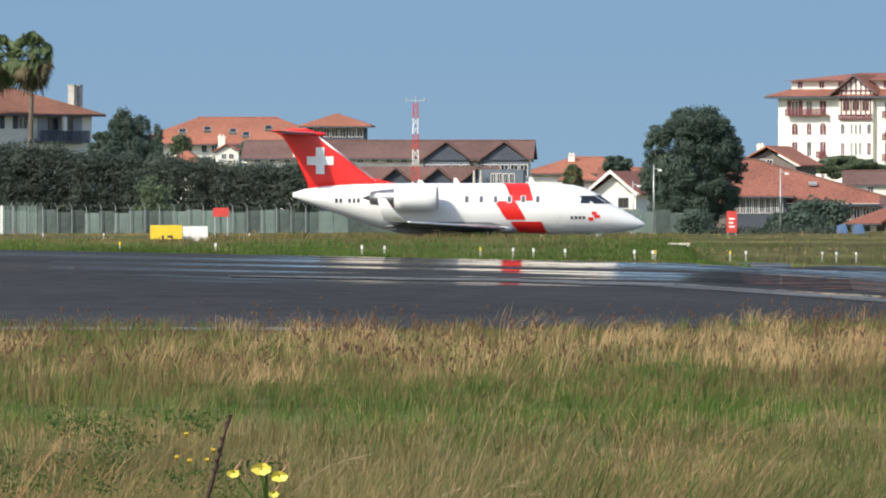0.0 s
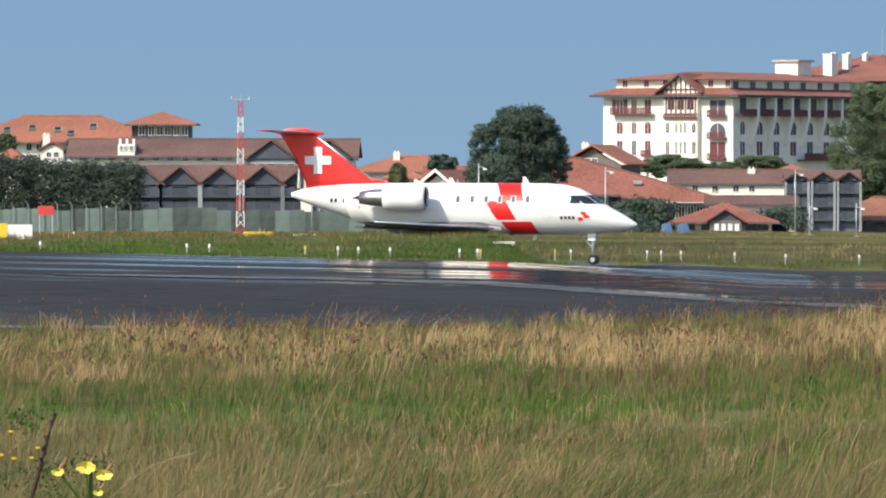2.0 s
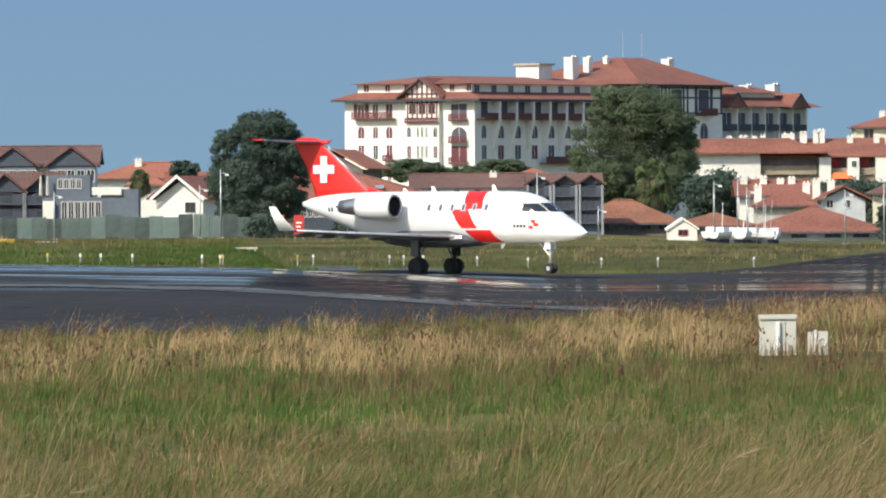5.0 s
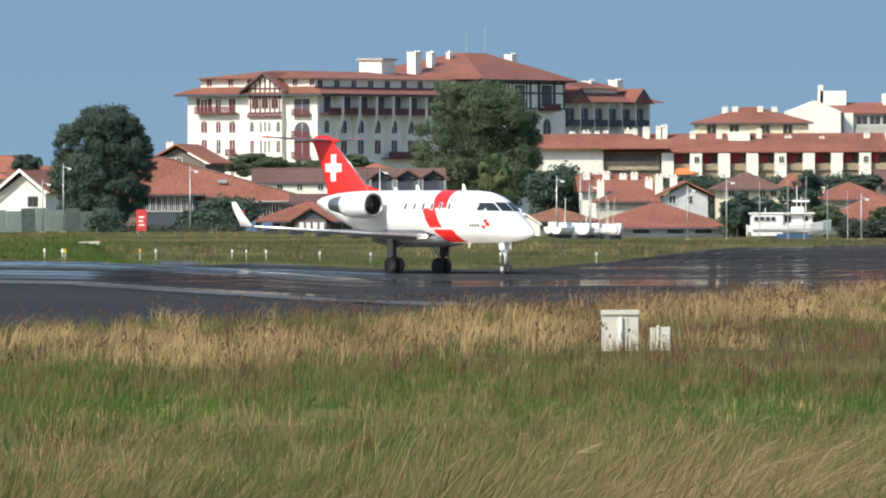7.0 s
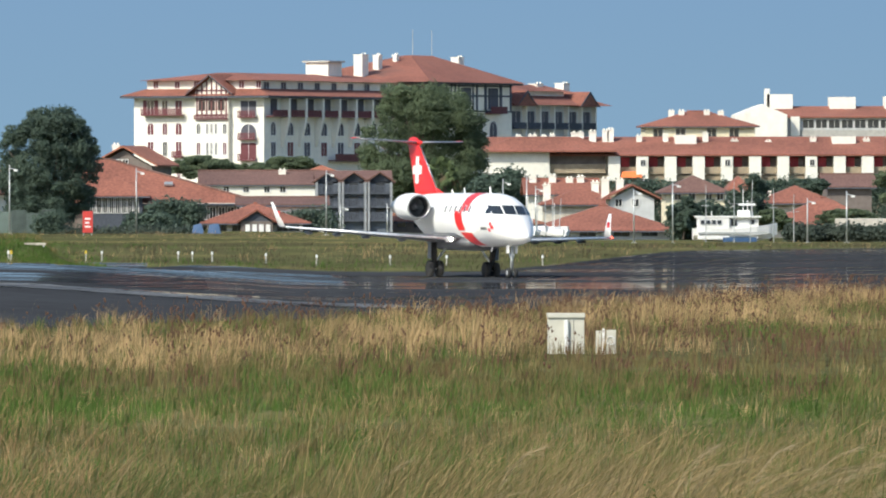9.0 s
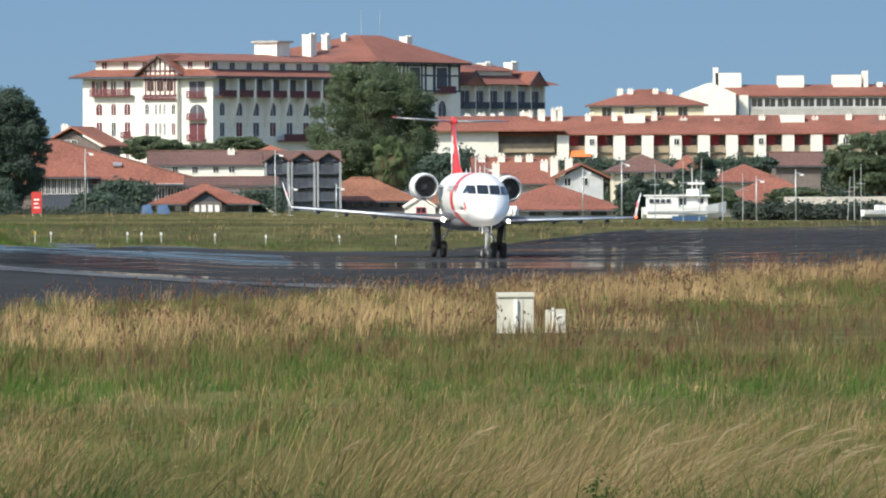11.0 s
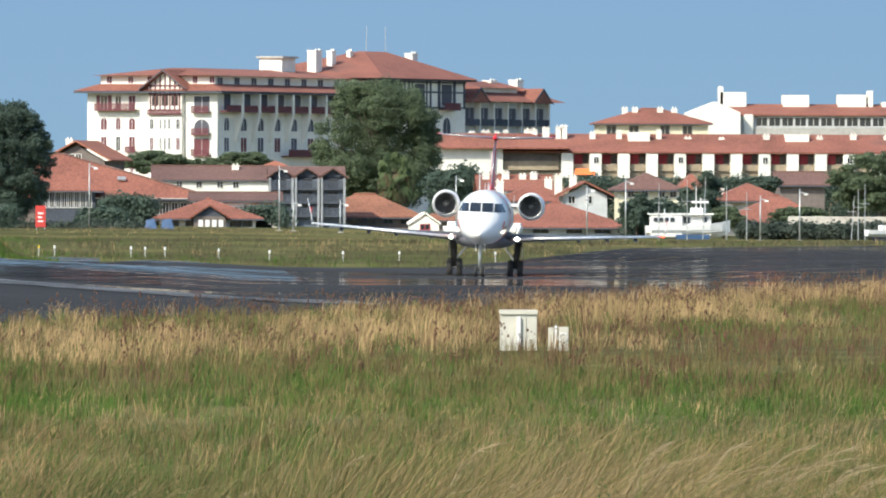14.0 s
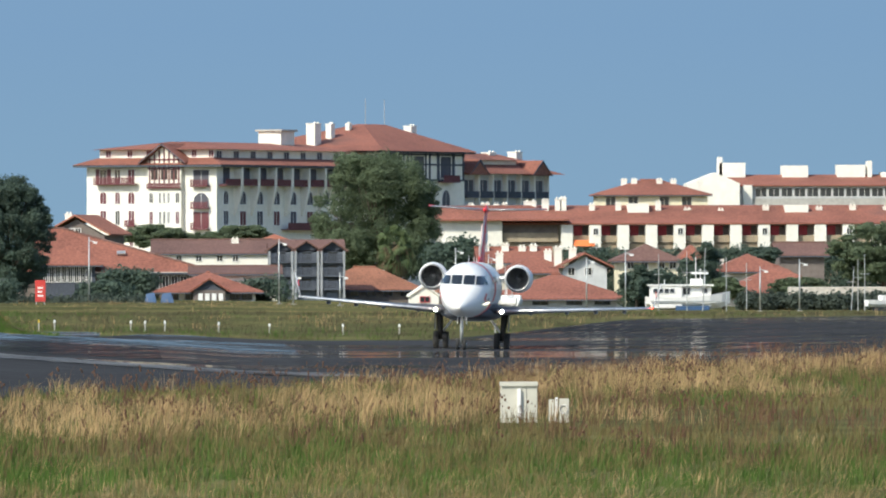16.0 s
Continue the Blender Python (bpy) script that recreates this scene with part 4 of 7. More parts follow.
# Time, distance east, distance north, heading turned towards the standpoint (degrees from due east), lean
TAXI = [(0, -19.7, 510.0, 0.5, 0), (0.5, -17.3, 509.6, 2.5, 0), (1, -14.9, 509.2, 4.6, 0), (1.5, -12.55, 508.6, 7, 0), (2, -10.05, 508.0, 11.5, 0),
        (2.6, -7.1, 507.2, 16, 0), (3.2, -4.4, 506.2, 21, 0), (3.5, -3.18, 505.7, 23.5, 0), (4.4, 0.85, 504.5, 31, 0), (5, 3.37, 503.5, 38, 0.3),
        (6.2, 8.4, 500.5, 48.5, 1.0), (7.5, 12.42, 496.8, 59, 1.5), (8.5, 15.1, 493.5, 69, 1.8), (9, 16.25, 492.0, 72.8, 2), (10.2, 18.35, 489.0, 80.8, 2),
        (11.5, 19.46, 486.6, 88, 2), (12.5, 19.8, 484.8, 91.9, 2), (13.5, 19.72, 482.9, 93.8, 2), (14.5, 19.45, 481.0, 94.9, 2), (16, 18.75, 478.5, 96, 2)]


def taxi_pose(x, y, heading, lean):
    z = float(ground_z(x, y)) + 0.035
    return pose(x, y, z, -lean, 0, -heading)


def motions():
    walk(JET, [(t, taxi_pose(x, y, a, r)) for t, x, y, a, r in TAXI])
    ts = np.arange(0, 241) / 15
    xs, ys = (np.interp(ts, [r[0] for r in TAXI], [r[i] for r in TAXI]) for i in (1, 2))
    run = np.concatenate([[0], np.cumsum(np.hypot(np.diff(xs), np.diff(ys)))])
    for ob, at, r in WHEELS:
        walk(ob, [(float(t), Matrix.Translation(at) @ pose(0, 0, 0, 0, math.degrees(d / r), 0)) for t, d in zip(ts, run)])


# ---- the town ----
# Places are set out from the standpoint: a bearing in sixteenths of a milliradian east of the datum at
# -89.375 mrad, the height in the same unit below a datum line, and the distance in metres.


def east(u, d):
    return (u - 1430) * d / 16000


def high(v, d):
    return 5 - (v - 323) * d / 16000


def wall_block(w, dep, z0, z1):
    return one_box(-w / 2, w / 2, 0, dep, z0, z1)


def roof_bm(w, dep, z, rise, over=0.7, kind="hip", thick=0.22, hip=None):
    """A roof slab over a w x dep plan with its eaves at z. kind: hip, gable_x (ridge along x) or gable_y (ridge along y)."""
    x0, x1, y0, y1 = -w / 2 - over, w / 2 + over, -over, dep + over
    bm = bmesh.new()
    cx, cy = 0, dep / 2
    if kind == "hip":
        if w >= dep:
            k = min((x1 - x0) / 2 - 0.05, (y1 - y0) / 2) if hip is None else hip
            r = [(x0 + k, cy), (x1 - k, cy)]
        else:
            k = min((y1 - y0) / 2 - 0.05, (x1 - x0) / 2) if hip is None else hip
            r = [(cx, y0 + k), (cx, y1 - k)]
    elif kind == "gable_x":
        r = [(x0, cy), (x1, cy)]
    else:
        r = [(cx, y0), (cx, y1)]
    e = [(x0, y0), (x1, y0), (x1, y1), (x0, y1)]
    for dz in (0.0, -thick):
        c = [bm.verts.new((x, y, z + dz)) for x, y in e]
        t = [bm.verts.new((x, y, z + rise + dz)) for x, y in r]
        if kind == "hip" and w < dep or kind == "gable_y":
            quads = [(c[0], t[0], t[1], c[3]), (c[1], c[2], t[1], t[0])]
            ends = [(c[0], c[1], t[0]), (c[2], c[3], t[1])]
        else:
            quads = [(c[0], c[1], t[1], t[0]), (c[2], c[3], t[0], t[1])]
            ends = [(c[1], c[2], t[1]), (c[3], c[0], t[0])]
        for f in quads:
            bm.faces.new(f)
        if kind == "hip":
            for f in ends:
                bm.faces.new(f)
        if dz == 0.0:
            top_c, top_t = c, t
    if kind == "hip":
        for i in range(4):
            bm.faces.new((top_c[i], c[i], c[(i + 1) % 4], top_c[(i + 1) % 4]))
    else:
        loops = ((0, 1), (2, 3)) if kind == "gable_x" else ((0, 3), (1, 2))
        for i, j in loops:
            bm.faces.new((top_c[i], c[i], c[j], top_c[j]))
        slopes = (((1, 2), 1), ((3, 0), 0)) if kind == "gable_x" else (((0, 1), 0), ((2, 3), 1))
        for (i, j), k in slopes:
            bm.faces.new((top_c[i], c[i], t[k], top_t[k])), bm.faces.new((top_c[j], top_t[k], t[k], c[j]))
    bmesh.ops.recalc_face_normals(bm, faces=bm.faces)
    return bm


def gable_bm(w, y, z, rise, thick=0.25):
    return solid(bmesh.new(), [(-w / 2, y, z), (w / 2, y, z), (0, y, z + rise)], [(-w / 2, y + thick, z), (w / 2, y + thick, z), (0, y + thick, z + rise)])


PANES = {}


def window_meshes(w, h, arch):
    key = (round(w, 2), round(h, 2), arch)
    if key not in PANES:
        def ring(ww, hh):
            p = [(-ww / 2, -hh / 2), (ww / 2, -hh / 2)]
            if arch:
                r = ww / 2
                return p + [(r * math.cos(math.pi * i / 8), hh / 2 - r + r * math.sin(math.pi * i / 8)) for i in range(9)]
            return p + [(ww / 2, hh / 2), (-ww / 2, hh / 2)]
        o, i = ring(w, h), ring(w - 0.16, h - 0.16)
        bm = bmesh.new()
        vo = [bm.verts.new((x, -0.10, z)) for x, z in o]
        vi = [bm.verts.new((x, -0.10, z)) for x, z in i]
        vb = [bm.verts.new((x, 0.0, z)) for x, z in o]
        vj = [bm.verts.new((x, -0.03, z)) for x, z in i]
        k = len(o)
        for a in range(k):
            b = (a + 1) % k
            bm.faces.new((vo[a], vo[b], vi[b], vi[a])), bm.faces.new((vo[b], vo[a], vb[a], vb[b])), bm.faces.new((vi[a], vi[b], vj[b], vj[a]))
        cuboid(bm, -0.03, 0.03, -0.07, -0.035, -h / 2 + 0.08, h / 2 - 0.1)
        fm = bpy.data.meshes.new("window_frame")
        bm.to_mesh(fm), bm.free()
        bm = bmesh.new()
        bm.faces.new([bm.verts.new((x, -0.035, z)) for x, z in i])
        pm = bpy.data.meshes.new("pane")
        bm.to_mesh(pm), bm.free()
        sm = bpy.data.meshes.new("shutter")
        bm = one_box(0, w * 0.52, -0.06, -0.005, -h / 2, h / 2)
        for q in range(6):
            cuboid(bm, 0.05, w * 0.52 - 0.05, -0.08, -0.06, -h / 2 + 0.1 + q * (h - 0.2) / 6, -h / 2 + 0.1 + (q + 0.6) * (h - 0.2) / 6)
        bm.to_mesh(sm), bm.free()
        PANES[key] = (fm, pm, sm)
    return PANES[key]


def window(parent, m, w, h, frame_mat=None, pane_mat=None, arch=False, shutters=None):
    fm, pm, sm = window_meshes(w, h, arch)
    frame_mat, pane_mat = frame_mat or M_FRAME, pane_mat or M_GLASS
    def dressed(me, mat):
        key = (me.name, mat.name)
        if key not in PANES:
            c = me.copy()
            c.materials.clear()
            c.materials.append(mat)
            PANES[key] = c
        return PANES[key]
    win = share("window", dressed(fm, frame_mat), parent, m)
    share("pane", dressed(pm, pane_mat), win, Matrix.Identity(4))
    if shutters:
        share("shutter", dressed(sm, shutters), win, pose(w / 2, 0, 0))
        share("shutter", dressed(sm, shutters), win, pose(-w / 2 - w * 0.52, 0, 0))
    return win


def rail(parent, x0, x1, y0, z, mat, h=1.0, deep=1.1, m=None, label="", name="balcony"):
    """A balcony: slab, top rail and balusters standing out from a wall."""
    bm = cuboid(bmesh.new(), x0, x1, y0 - deep, y0, z - 0.18, z)
    cuboid(bm, x0, x1, y0 - deep, y0 - deep + 0.08, z + h - 0.1, z + h)
    n = max(2, int((x1 - x0) / 0.22))
    for i in range(n + 1):
        x = x0 + (x1 - x0 - 0.14) * i / n
        cuboid(bm, x, x + 0.14, y0 - deep + 0.01, y0 - deep + 0.06, z, z + h - 0.1)
    ob = part(name, bm, mat, parent, label)
    if m is not None:
        ob.matrix_basis = m
    return ob


def chimney(parent, x, y, z0, z1, w=0.9, mat=None):
    bm = cuboid(bmesh.new(), x - w / 2, x + w / 2, y, y + w * 0.7, z0, z1 - 0.25)
    cuboid(bm, x - w / 2 - 0.08, x + w / 2 + 0.08, y - 0.08, y + w * 0.7 + 0.08, z1 - 0.25, z1 - 0.1)
    for k in (-0.25, 0.25):
        cuboid(bm, x + k * w - 0.1, x + k * w + 0.1, y + 0.15, y + 0.4, z1 - 0.1, z1 + 0.15)
    return part("chimney", bm, mat or M_WHITE, parent)


def house(u0, u1, v_eave, v_ridge, d, label, deep=9.0, kind="hip", wall=None, roof=None, turn=0.0, over=0.7, name="house", wins=(), shutters=None, chimneys=(), z0=-1.9, group=""):
    """A house between two bearings. wins: rows of (v_top, v_bottom, list of u) or with a material; chimneys: (u, v_top)."""
    w = (u1 - u0) * d / 16000 / math.cos(radians(turn))
    ob = tagged(blank(name, pose(east((u0 + u1) / 2, d), d, 0, 0, 0, turn)), label, "house", group)
    ze, zr = high(v_eave, d), high(v_ridge, d)
    inner = w - 2 * over * 0.6
    part("wall", wall_block(inner, deep, z0, ze - 0.15), wall or M_WHITE, ob)
    if kind == "gable_y":
        part("gable", gable_bm(inner, 0.0, ze - 0.15, (zr - ze) * inner / w - 0.1), wall or M_WHITE, ob)
    part("roof", roof_bm(inner, deep, ze, zr - ze, over, kind), roof or M_TILE, ob, "clay tiled roof")
    if kind == "hip" and inner > deep:
        k = (deep + 2 * over) / 2
        part("ridge", tube(bmesh.new(), (-inner / 2 - over + k, deep / 2, zr + 0.04), (inner / 2 + over - k, deep / 2, zr + 0.04), 0.13, 0.13, 6), roof or M_TILE, ob, "ridge tiles")
    elif kind == "gable_x":
        part("ridge", tube(bmesh.new(), (-inner / 2 - over, deep / 2, zr + 0.04), (inner / 2 + over, deep / 2, zr + 0.04), 0.13, 0.13, 6), roof or M_TILE, ob, "ridge tiles")
    part("gutter", one_box(-inner / 2 - over, inner / 2 + over, -over - 0.1, -over + 0.02, ze - 0.3, ze - 0.14), M_TIMBER, ob, "dark eaves board") if kind != "gable_y" else None
    for v0, v1, us, *mt in wins:
        for u in us:
            h = (v1 - v0) * d / 16000
            window(ob, pose(east(u - (u0 + u1) / 2, d) - east(0, d), 0, high((v0 + v1) / 2, d)), mt[1] if len(mt) > 1 else min(1.2, h * 0.75), h, mt[0] if mt else None, shutters=shutters)
    for u, v in chimneys:
        chimney(ob, east(u - (u0 + u1) / 2, d) - east(0, d), deep * 0.35, ze, high(v, d))
    return ob


def leaf_cloud(name, balls, count, size, mat, parent, seed, ragged=0.7):
    """Leaves: small bent blades over and through a group of uneven lumps. balls: (x, y, z, rx, ry, rz)."""
    g = np.random.default_rng(seed)
    balls = np.array(balls, float)
    vol = balls[:, 3] * balls[:, 4] + balls[:, 3] * balls[:, 5]
    pick = g.choice(len(balls), count, p=vol / vol.sum())
    way = g.normal(size=(count, 3))
    way /= np.linalg.norm(way, axis=1)[:, None]
    r = g.random(count) ** 0.2
    lump = 1 + 0.26 * np.sin(way[:, 0] * 5 + pick * 1.7) * np.sin(way[:, 1] * 6 + pick) + 0.20 * np.sin(way[:, 2] * 7 + pick * 2.3)
    c = balls[pick, :3] + way * balls[pick, 3:] * (r * lump)[:, None]
    face = way * 1.0 + g.normal(size=(count, 3)) * ragged + np.array([0, 0, 0.35])
    a = np.cross(face, g.normal(size=(count, 3)))
    a /= np.linalg.norm(a, axis=1)[:, None]
    b = np.cross(face, a)
    b /= np.linalg.norm(b, axis=1)[:, None]
    s = (size * (0.6 + 0.9 * g.random(count)))[:, None]
    up = np.cross(a, b) * s * 0.18
    v = np.stack([c - a * s, c + b * s * 0.6 + up, c + a * s, c - b * s * 0.6 + up], 1).reshape(-1, 3).astype(np.float32)
    o = (np.arange(count) * 4)[:, None]
    loops = np.concatenate([o + np.array([[0, 1, 2]]), o + np.array([[0, 2, 3]])], 1).reshape(-1).astype(np.int32)
    me = bpy.data.meshes.new(name)
    me.vertices.add(len(v)), me.loops.add(len(loops)), me.polygons.add(count * 2)
    me.vertices.foreach_set("co", v.reshape(-1))
    me.loops.foreach_set("vertex_index", loops)
    me.polygons.foreach_set("loop_start", np.arange(0, len(loops), 3, dtype=np.int32))
    me.update(calc_edges=True)
    me.materials.append(mat)
    ob = new(name, me)
    ob.parent = parent
    return ob


def tree(u, v_top, v_low, half, d, label, mat=None, seed=1, count=7000, size=0.34, lumps=16, name="tree", taper=0.55, core=0.66, shaggy=1.0):
    """A broad tree: tapered trunk, limbs, and a crown of lumps of leaves. half: half width in sixteenths of a milliradian."""
    g = random.Random(seed)
    ob = tagged(blank(name, pose(east(u, d), d, 0)), label, "tree")
    zt, zl, r = high(v_top, d), max(-0.6, high(v_low, d)), half * d / 16000
    zc, rz = (zt + zl) / 2, (zt - zl) / 2
    bm = tube(bmesh.new(), (0, 0, -1.7), (0.1, 0, zl + rz * 0.7), max(0.18, r * 0.07), max(0.08, r * 0.035), 10)
    balls = [(0, 0, zc - rz * 0.08, r * core, r * core, rz * core)]
    for i in range(int(lumps * 2.4)):
        big = i < lumps * 0.8
        a, e = i * 2.4 + g.uniform(-0.5, 0.5), -0.85 + 1.8 * g.random()
        k = math.sqrt(max(0.04, 1 - abs(e) ** 2.6)) * (1.0 if e < 0 else 1 - taper * e * 0.45)
        br = g.uniform(0.20, 0.36) if big else g.uniform(0.07, 0.16)
        reach = (1 - br * 0.85) * g.uniform(0.84, 1.0) if big else g.uniform(0.86, 1.0)
        p = (math.cos(a) * r * k * reach, math.sin(a) * r * k * reach, zc + min(e * rz * (0.98 if big else 1.0), rz * (1 - br * 0.9)))
        balls.append((*p, r * br / shaggy, r * br / shaggy, min(r, rz) * br * g.uniform(0.75, 1.1) * shaggy))
        if i % 3 == 0:
            tube(bm, (0, 0, zl + rz * g.uniform(0.1, 0.5)), p, max(0.06, r * 0.025), 0.03, 5)
    part("trunk", bm, M_BARK, ob, "brown bark", True)
    leaf_cloud("crown", balls, int(count * 3.0), size * 0.48, mat or M_LEAF_DARK, ob, seed + 50)
    return ob


def bushes(name, u0, u1, tops, v_low, d, label, mat, seed, count, size=0.3, deep=4.0):
    """A belt of shrubs; tops: heights along it."""
    g = random.Random(seed)
    x0, x1 = east(u0, d), east(u1, d)
    balls = []
    n = int((x1 - x0) / 0.8)
    for i in range(n):
        s = (i + g.random()) / n
        zt = high(float(np.interp(s, np.linspace(0, 1, len(tops)), tops)), d) * g.uniform(0.9, 1.04)
        x = x0 + s * (x1 - x0)
        for z in np.arange(-0.8, zt - 0.5, 1.3):
            balls.append((x + g.uniform(-0.6, 0.6), d + g.uniform(0, deep), z, g.uniform(1.0, 1.7), 1.3, g.uniform(0.9, 1.4)))
        balls.append((x, d + deep * 0.5, zt - 0.9, g.uniform(1.1, 1.7), 1.4, 0.9))
    if size > 0.2:
        count, size = int(count * 2.2), size * 0.6
    ob = leaf_cloud(name, balls, count, size, mat, None, seed)
    return tagged(ob, label, "shrubs", kind="stuff")


def light_pole(u, v_top, d, label="tall steel floodlight pole on the apron", arms=1):
    h = high(v_top, d)
    z = float(ground_z(east(u, d), d))
    h -= z
    ob = tagged(blank("light_pole", pose(east(u, d), d, z)), label, "light pole", "floodlight poles")
    part("pole", tube(bmesh.new(), (0, 0, 0), (0, 0, h), 0.09, 0.06, 10), M_STEEL, ob, "", True)
    part("base_plate", one_box(-0.3, 0.3, -0.3, 0.3, 0, 0.12), M_CONCRETE, ob)
    for i in range(arms):
        part("bracket", tube(bmesh.new(), (0, 0, h - 0.35 - 0.5 * i), (0.65, -0.1, h - 0.5 - 0.5 * i), 0.05), M_STEEL, ob)
        part("lamp_head", one_box(0.45, 0.85, -0.25, 0.15, h - 0.68 - 0.5 * i, h - 0.48 - 0.5 * i, 0.04), M_WHITE_PAINT, ob, "pale lamp head")
    return ob


# -- big hotel --
def hotel():
    d = 1400
    ob = tagged(blank("hotel", pose(east(1607, d), d, 0, 0, 0, 62)), "large white Basque hotel with red shutters and tiled roofs", "hotel")
    L, W = 54.0, 22.8
    ze, za = 18.4, 20.6
    part("wall", one_box(0, L, 0, W, -1.6, ze), M_WHITE, ob, "white rendered walls")
    part("attic", one_box(1.5, L, 1.8, W - 1.5, ze, za + 0.3), M_WHITE, ob, "white attic storey")
    # skirt roof over the main walls, with deep eaves, and the main roof over the attic
    skirt = solid(bmesh.new(), [(-1.7, -1.7, ze), (L + 1, -1.7, ze), (L + 1, W + 1.7, ze), (-1.7, W + 1.7, ze)],
                  [(1.3, 1.6, ze + 1.1), (L + 1, 1.6, ze + 1.1), (L + 1, W - 1.3, ze + 1.1), (1.3, W - 1.3, ze + 1.1)])
    part("eaves_roof", skirt, M_TILE, ob, "red tiled eaves roof")
    part("soffit", one_box(-1.62, L, -1.62, W + 1.62, ze - 0.34, ze - 0.02), M_TIMBER, ob, "dark timber soffit")
    top = solid(bmesh.new(), [(0.4, 0.8, za + 0.2), (L, 0.8, za + 0.2), (L, W - 0.6, za + 0.2), (0.4, W - 0.6, za + 0.2)],
                [(9, 10, za + 1.5), (L, 10, za + 1.5), (L, W - 10, za + 1.5), (9, W - 10, za + 1.5)])
    part("roof", top, M_TILE, ob, "red tiled roof")
    face = lambda y, z, out=0.0: Matrix.Translation((-out, y, z)) @ pose(0, 0, 0, 0, 0, -90)
    # west face
    col = lambda u: (1607 - u) / 11.43 / 0.883
    for u, w in ((1406.5, 0.9), (1432, 0.7), (1456.5, 0.9)):
        window(ob, face(col(u), 16.6), w + 0.4, 2.3, M_WHITE_PAINT, M_RED_WOOD if u > 1450 else M_GLASS, False, M_RED_WOOD if u < 1430 else None)
        window(ob, face(col(u), 13.3), w * 1.35, 1.95, M_WHITE_PAINT, M_RED_WOOD, True)
        window(ob, face(col(u), 10.2), w * 1.25, 2.3, M_WHITE_PAINT, M_RED_WOOD if u != 1432 else M_GLASS)
        window(ob, face(col(u), 6.6), w * 0.8, 1.9, M_WHITE_PAINT, M_RED_WOOD)
    side = pose(0, 0, 0, 0, 0, -90)
    rail(ob, -col(1395), -col(1467), 0, 15.5, M_RED_WOOD, 0.95, 1.2, side, "red timber balcony")
    for u in (1406.5, 1456.5):
        rail(ob, -col(u) - 0.9, -col(u) + 0.9, 0, 9.0, M_RED_WOOD, 0.8, 0.8, side, "small red balcony")
    # half-timbered gable bay
    gy = col(1520)
    part("gable_bay", one_box(-1.0, 0.0, gy - 2.9, gy + 2.9, -1.6, 19.3), M_WHITE, ob)
    part("gable_head", solid(bmesh.new(), [(-1.0, gy - 2.9, 19.3), (-1.0, gy + 2.9, 19.3), (-1.0, gy, 21.4)], [(6, gy - 2.9, 19.3), (6, gy + 2.9, 19.3), (6, gy, 21.4)]), M_WHITE, ob)
    for s in (-1, 1):
        part("gable_roof", solid(bmesh.new(), [(-2.0, gy, 21.75), (8, gy, 21.75), (8, gy, 21.45), (-2.0, gy, 21.45)],
                                 [(-2.0, gy + s * 4.1, 18.75), (8, gy + s * 4.1, 18.75), (8, gy + s * 4.1, 18.45), (-2.0, gy + s * 4.1, 18.45)]), M_TILE, ob, "tiled gable roof")
        part("bargeboard", solid(bmesh.new(), [(-2.03, gy, 21.7), (-1.9, gy, 21.7), (-1.9, gy, 21.5), (-2.03, gy, 21.5)],
                                 [(-2.03, gy + s * 4.1, 18.7), (-1.9, gy + s * 4.1, 18.7), (-1.9, gy + s * 4.1, 18.5), (-2.03, gy + s * 4.1, 18.5)]), M_TIMBER, ob, "dark bargeboard")
    for k in range(-3, 4):
        part("timber_post", one_box(-1.08, -1.0, gy + k * 0.85 - 0.12, gy + k * 0.85 + 0.12, 15.4, 19.3 + (2.0 - abs(k) * 0.62)), M_RED_WOOD, ob, "red timber post")
    for z in (15.4, 17.9, 19.2):
        part("timber_beam", one_box(-1.1, -1.0, gy - 2.9, gy + 2.9, z - 0.12, z + 0.12), M_RED_WOOD, ob, "red timber beam")
    for k in (-1.7, 0.0, 1.7):
        window(ob, face(gy + k, 16.9, 1.0), 1.15, 1.6, M_RED_WOOD)
    rail(ob, -gy - 2.9, -gy + 2.9, -1.0, 14.9, M_RED_WOOD, 0.5, 0.5, side, "red balcony")
    for k in (-2.3, -0.75, 0, 0.75, 2.3):
        window(ob, face(gy + k, 13.3, 1.0), 0.5 if abs(k) < 1 else 0.75, 1.7, M_WHITE_PAINT, M_GLASS, True)
        window(ob, face(gy + k, 10.2, 1.0), 0.5 if abs(k) < 1 else 0.75, 2.0, M_WHITE_PAINT, M_RED_WOOD if abs(k) > 1 else M_GLASS)
    # loggias by the corner: flat panes, the upper ones coloured dark for shade
    ly = col(1580)
    for z, h, arch in ((16.4, 2.5, False), (12.9, 2.4, True), (9.8, 2.7, False)):
        window(ob, face(ly, z), 2.9, h, M_WHITE_PAINT, M_RED_WOOD if z < 10 else M_OPENING_SHADE, arch)
        rail(ob, -ly - 1.5, -ly + 1.5, 0, z - h / 2, M_RED_WOOD, 0.9, 0.9, side, "red balcony front")
    # attic windows of the west face
    for u in (1408, 1446, 1480, 1560, 1590):
        window(ob, Matrix.Translation((1.5, col(u), ze + 1.75)) @ side, 1.0, 1.2, M_WHITE_PAINT, M_RED_WOOD)
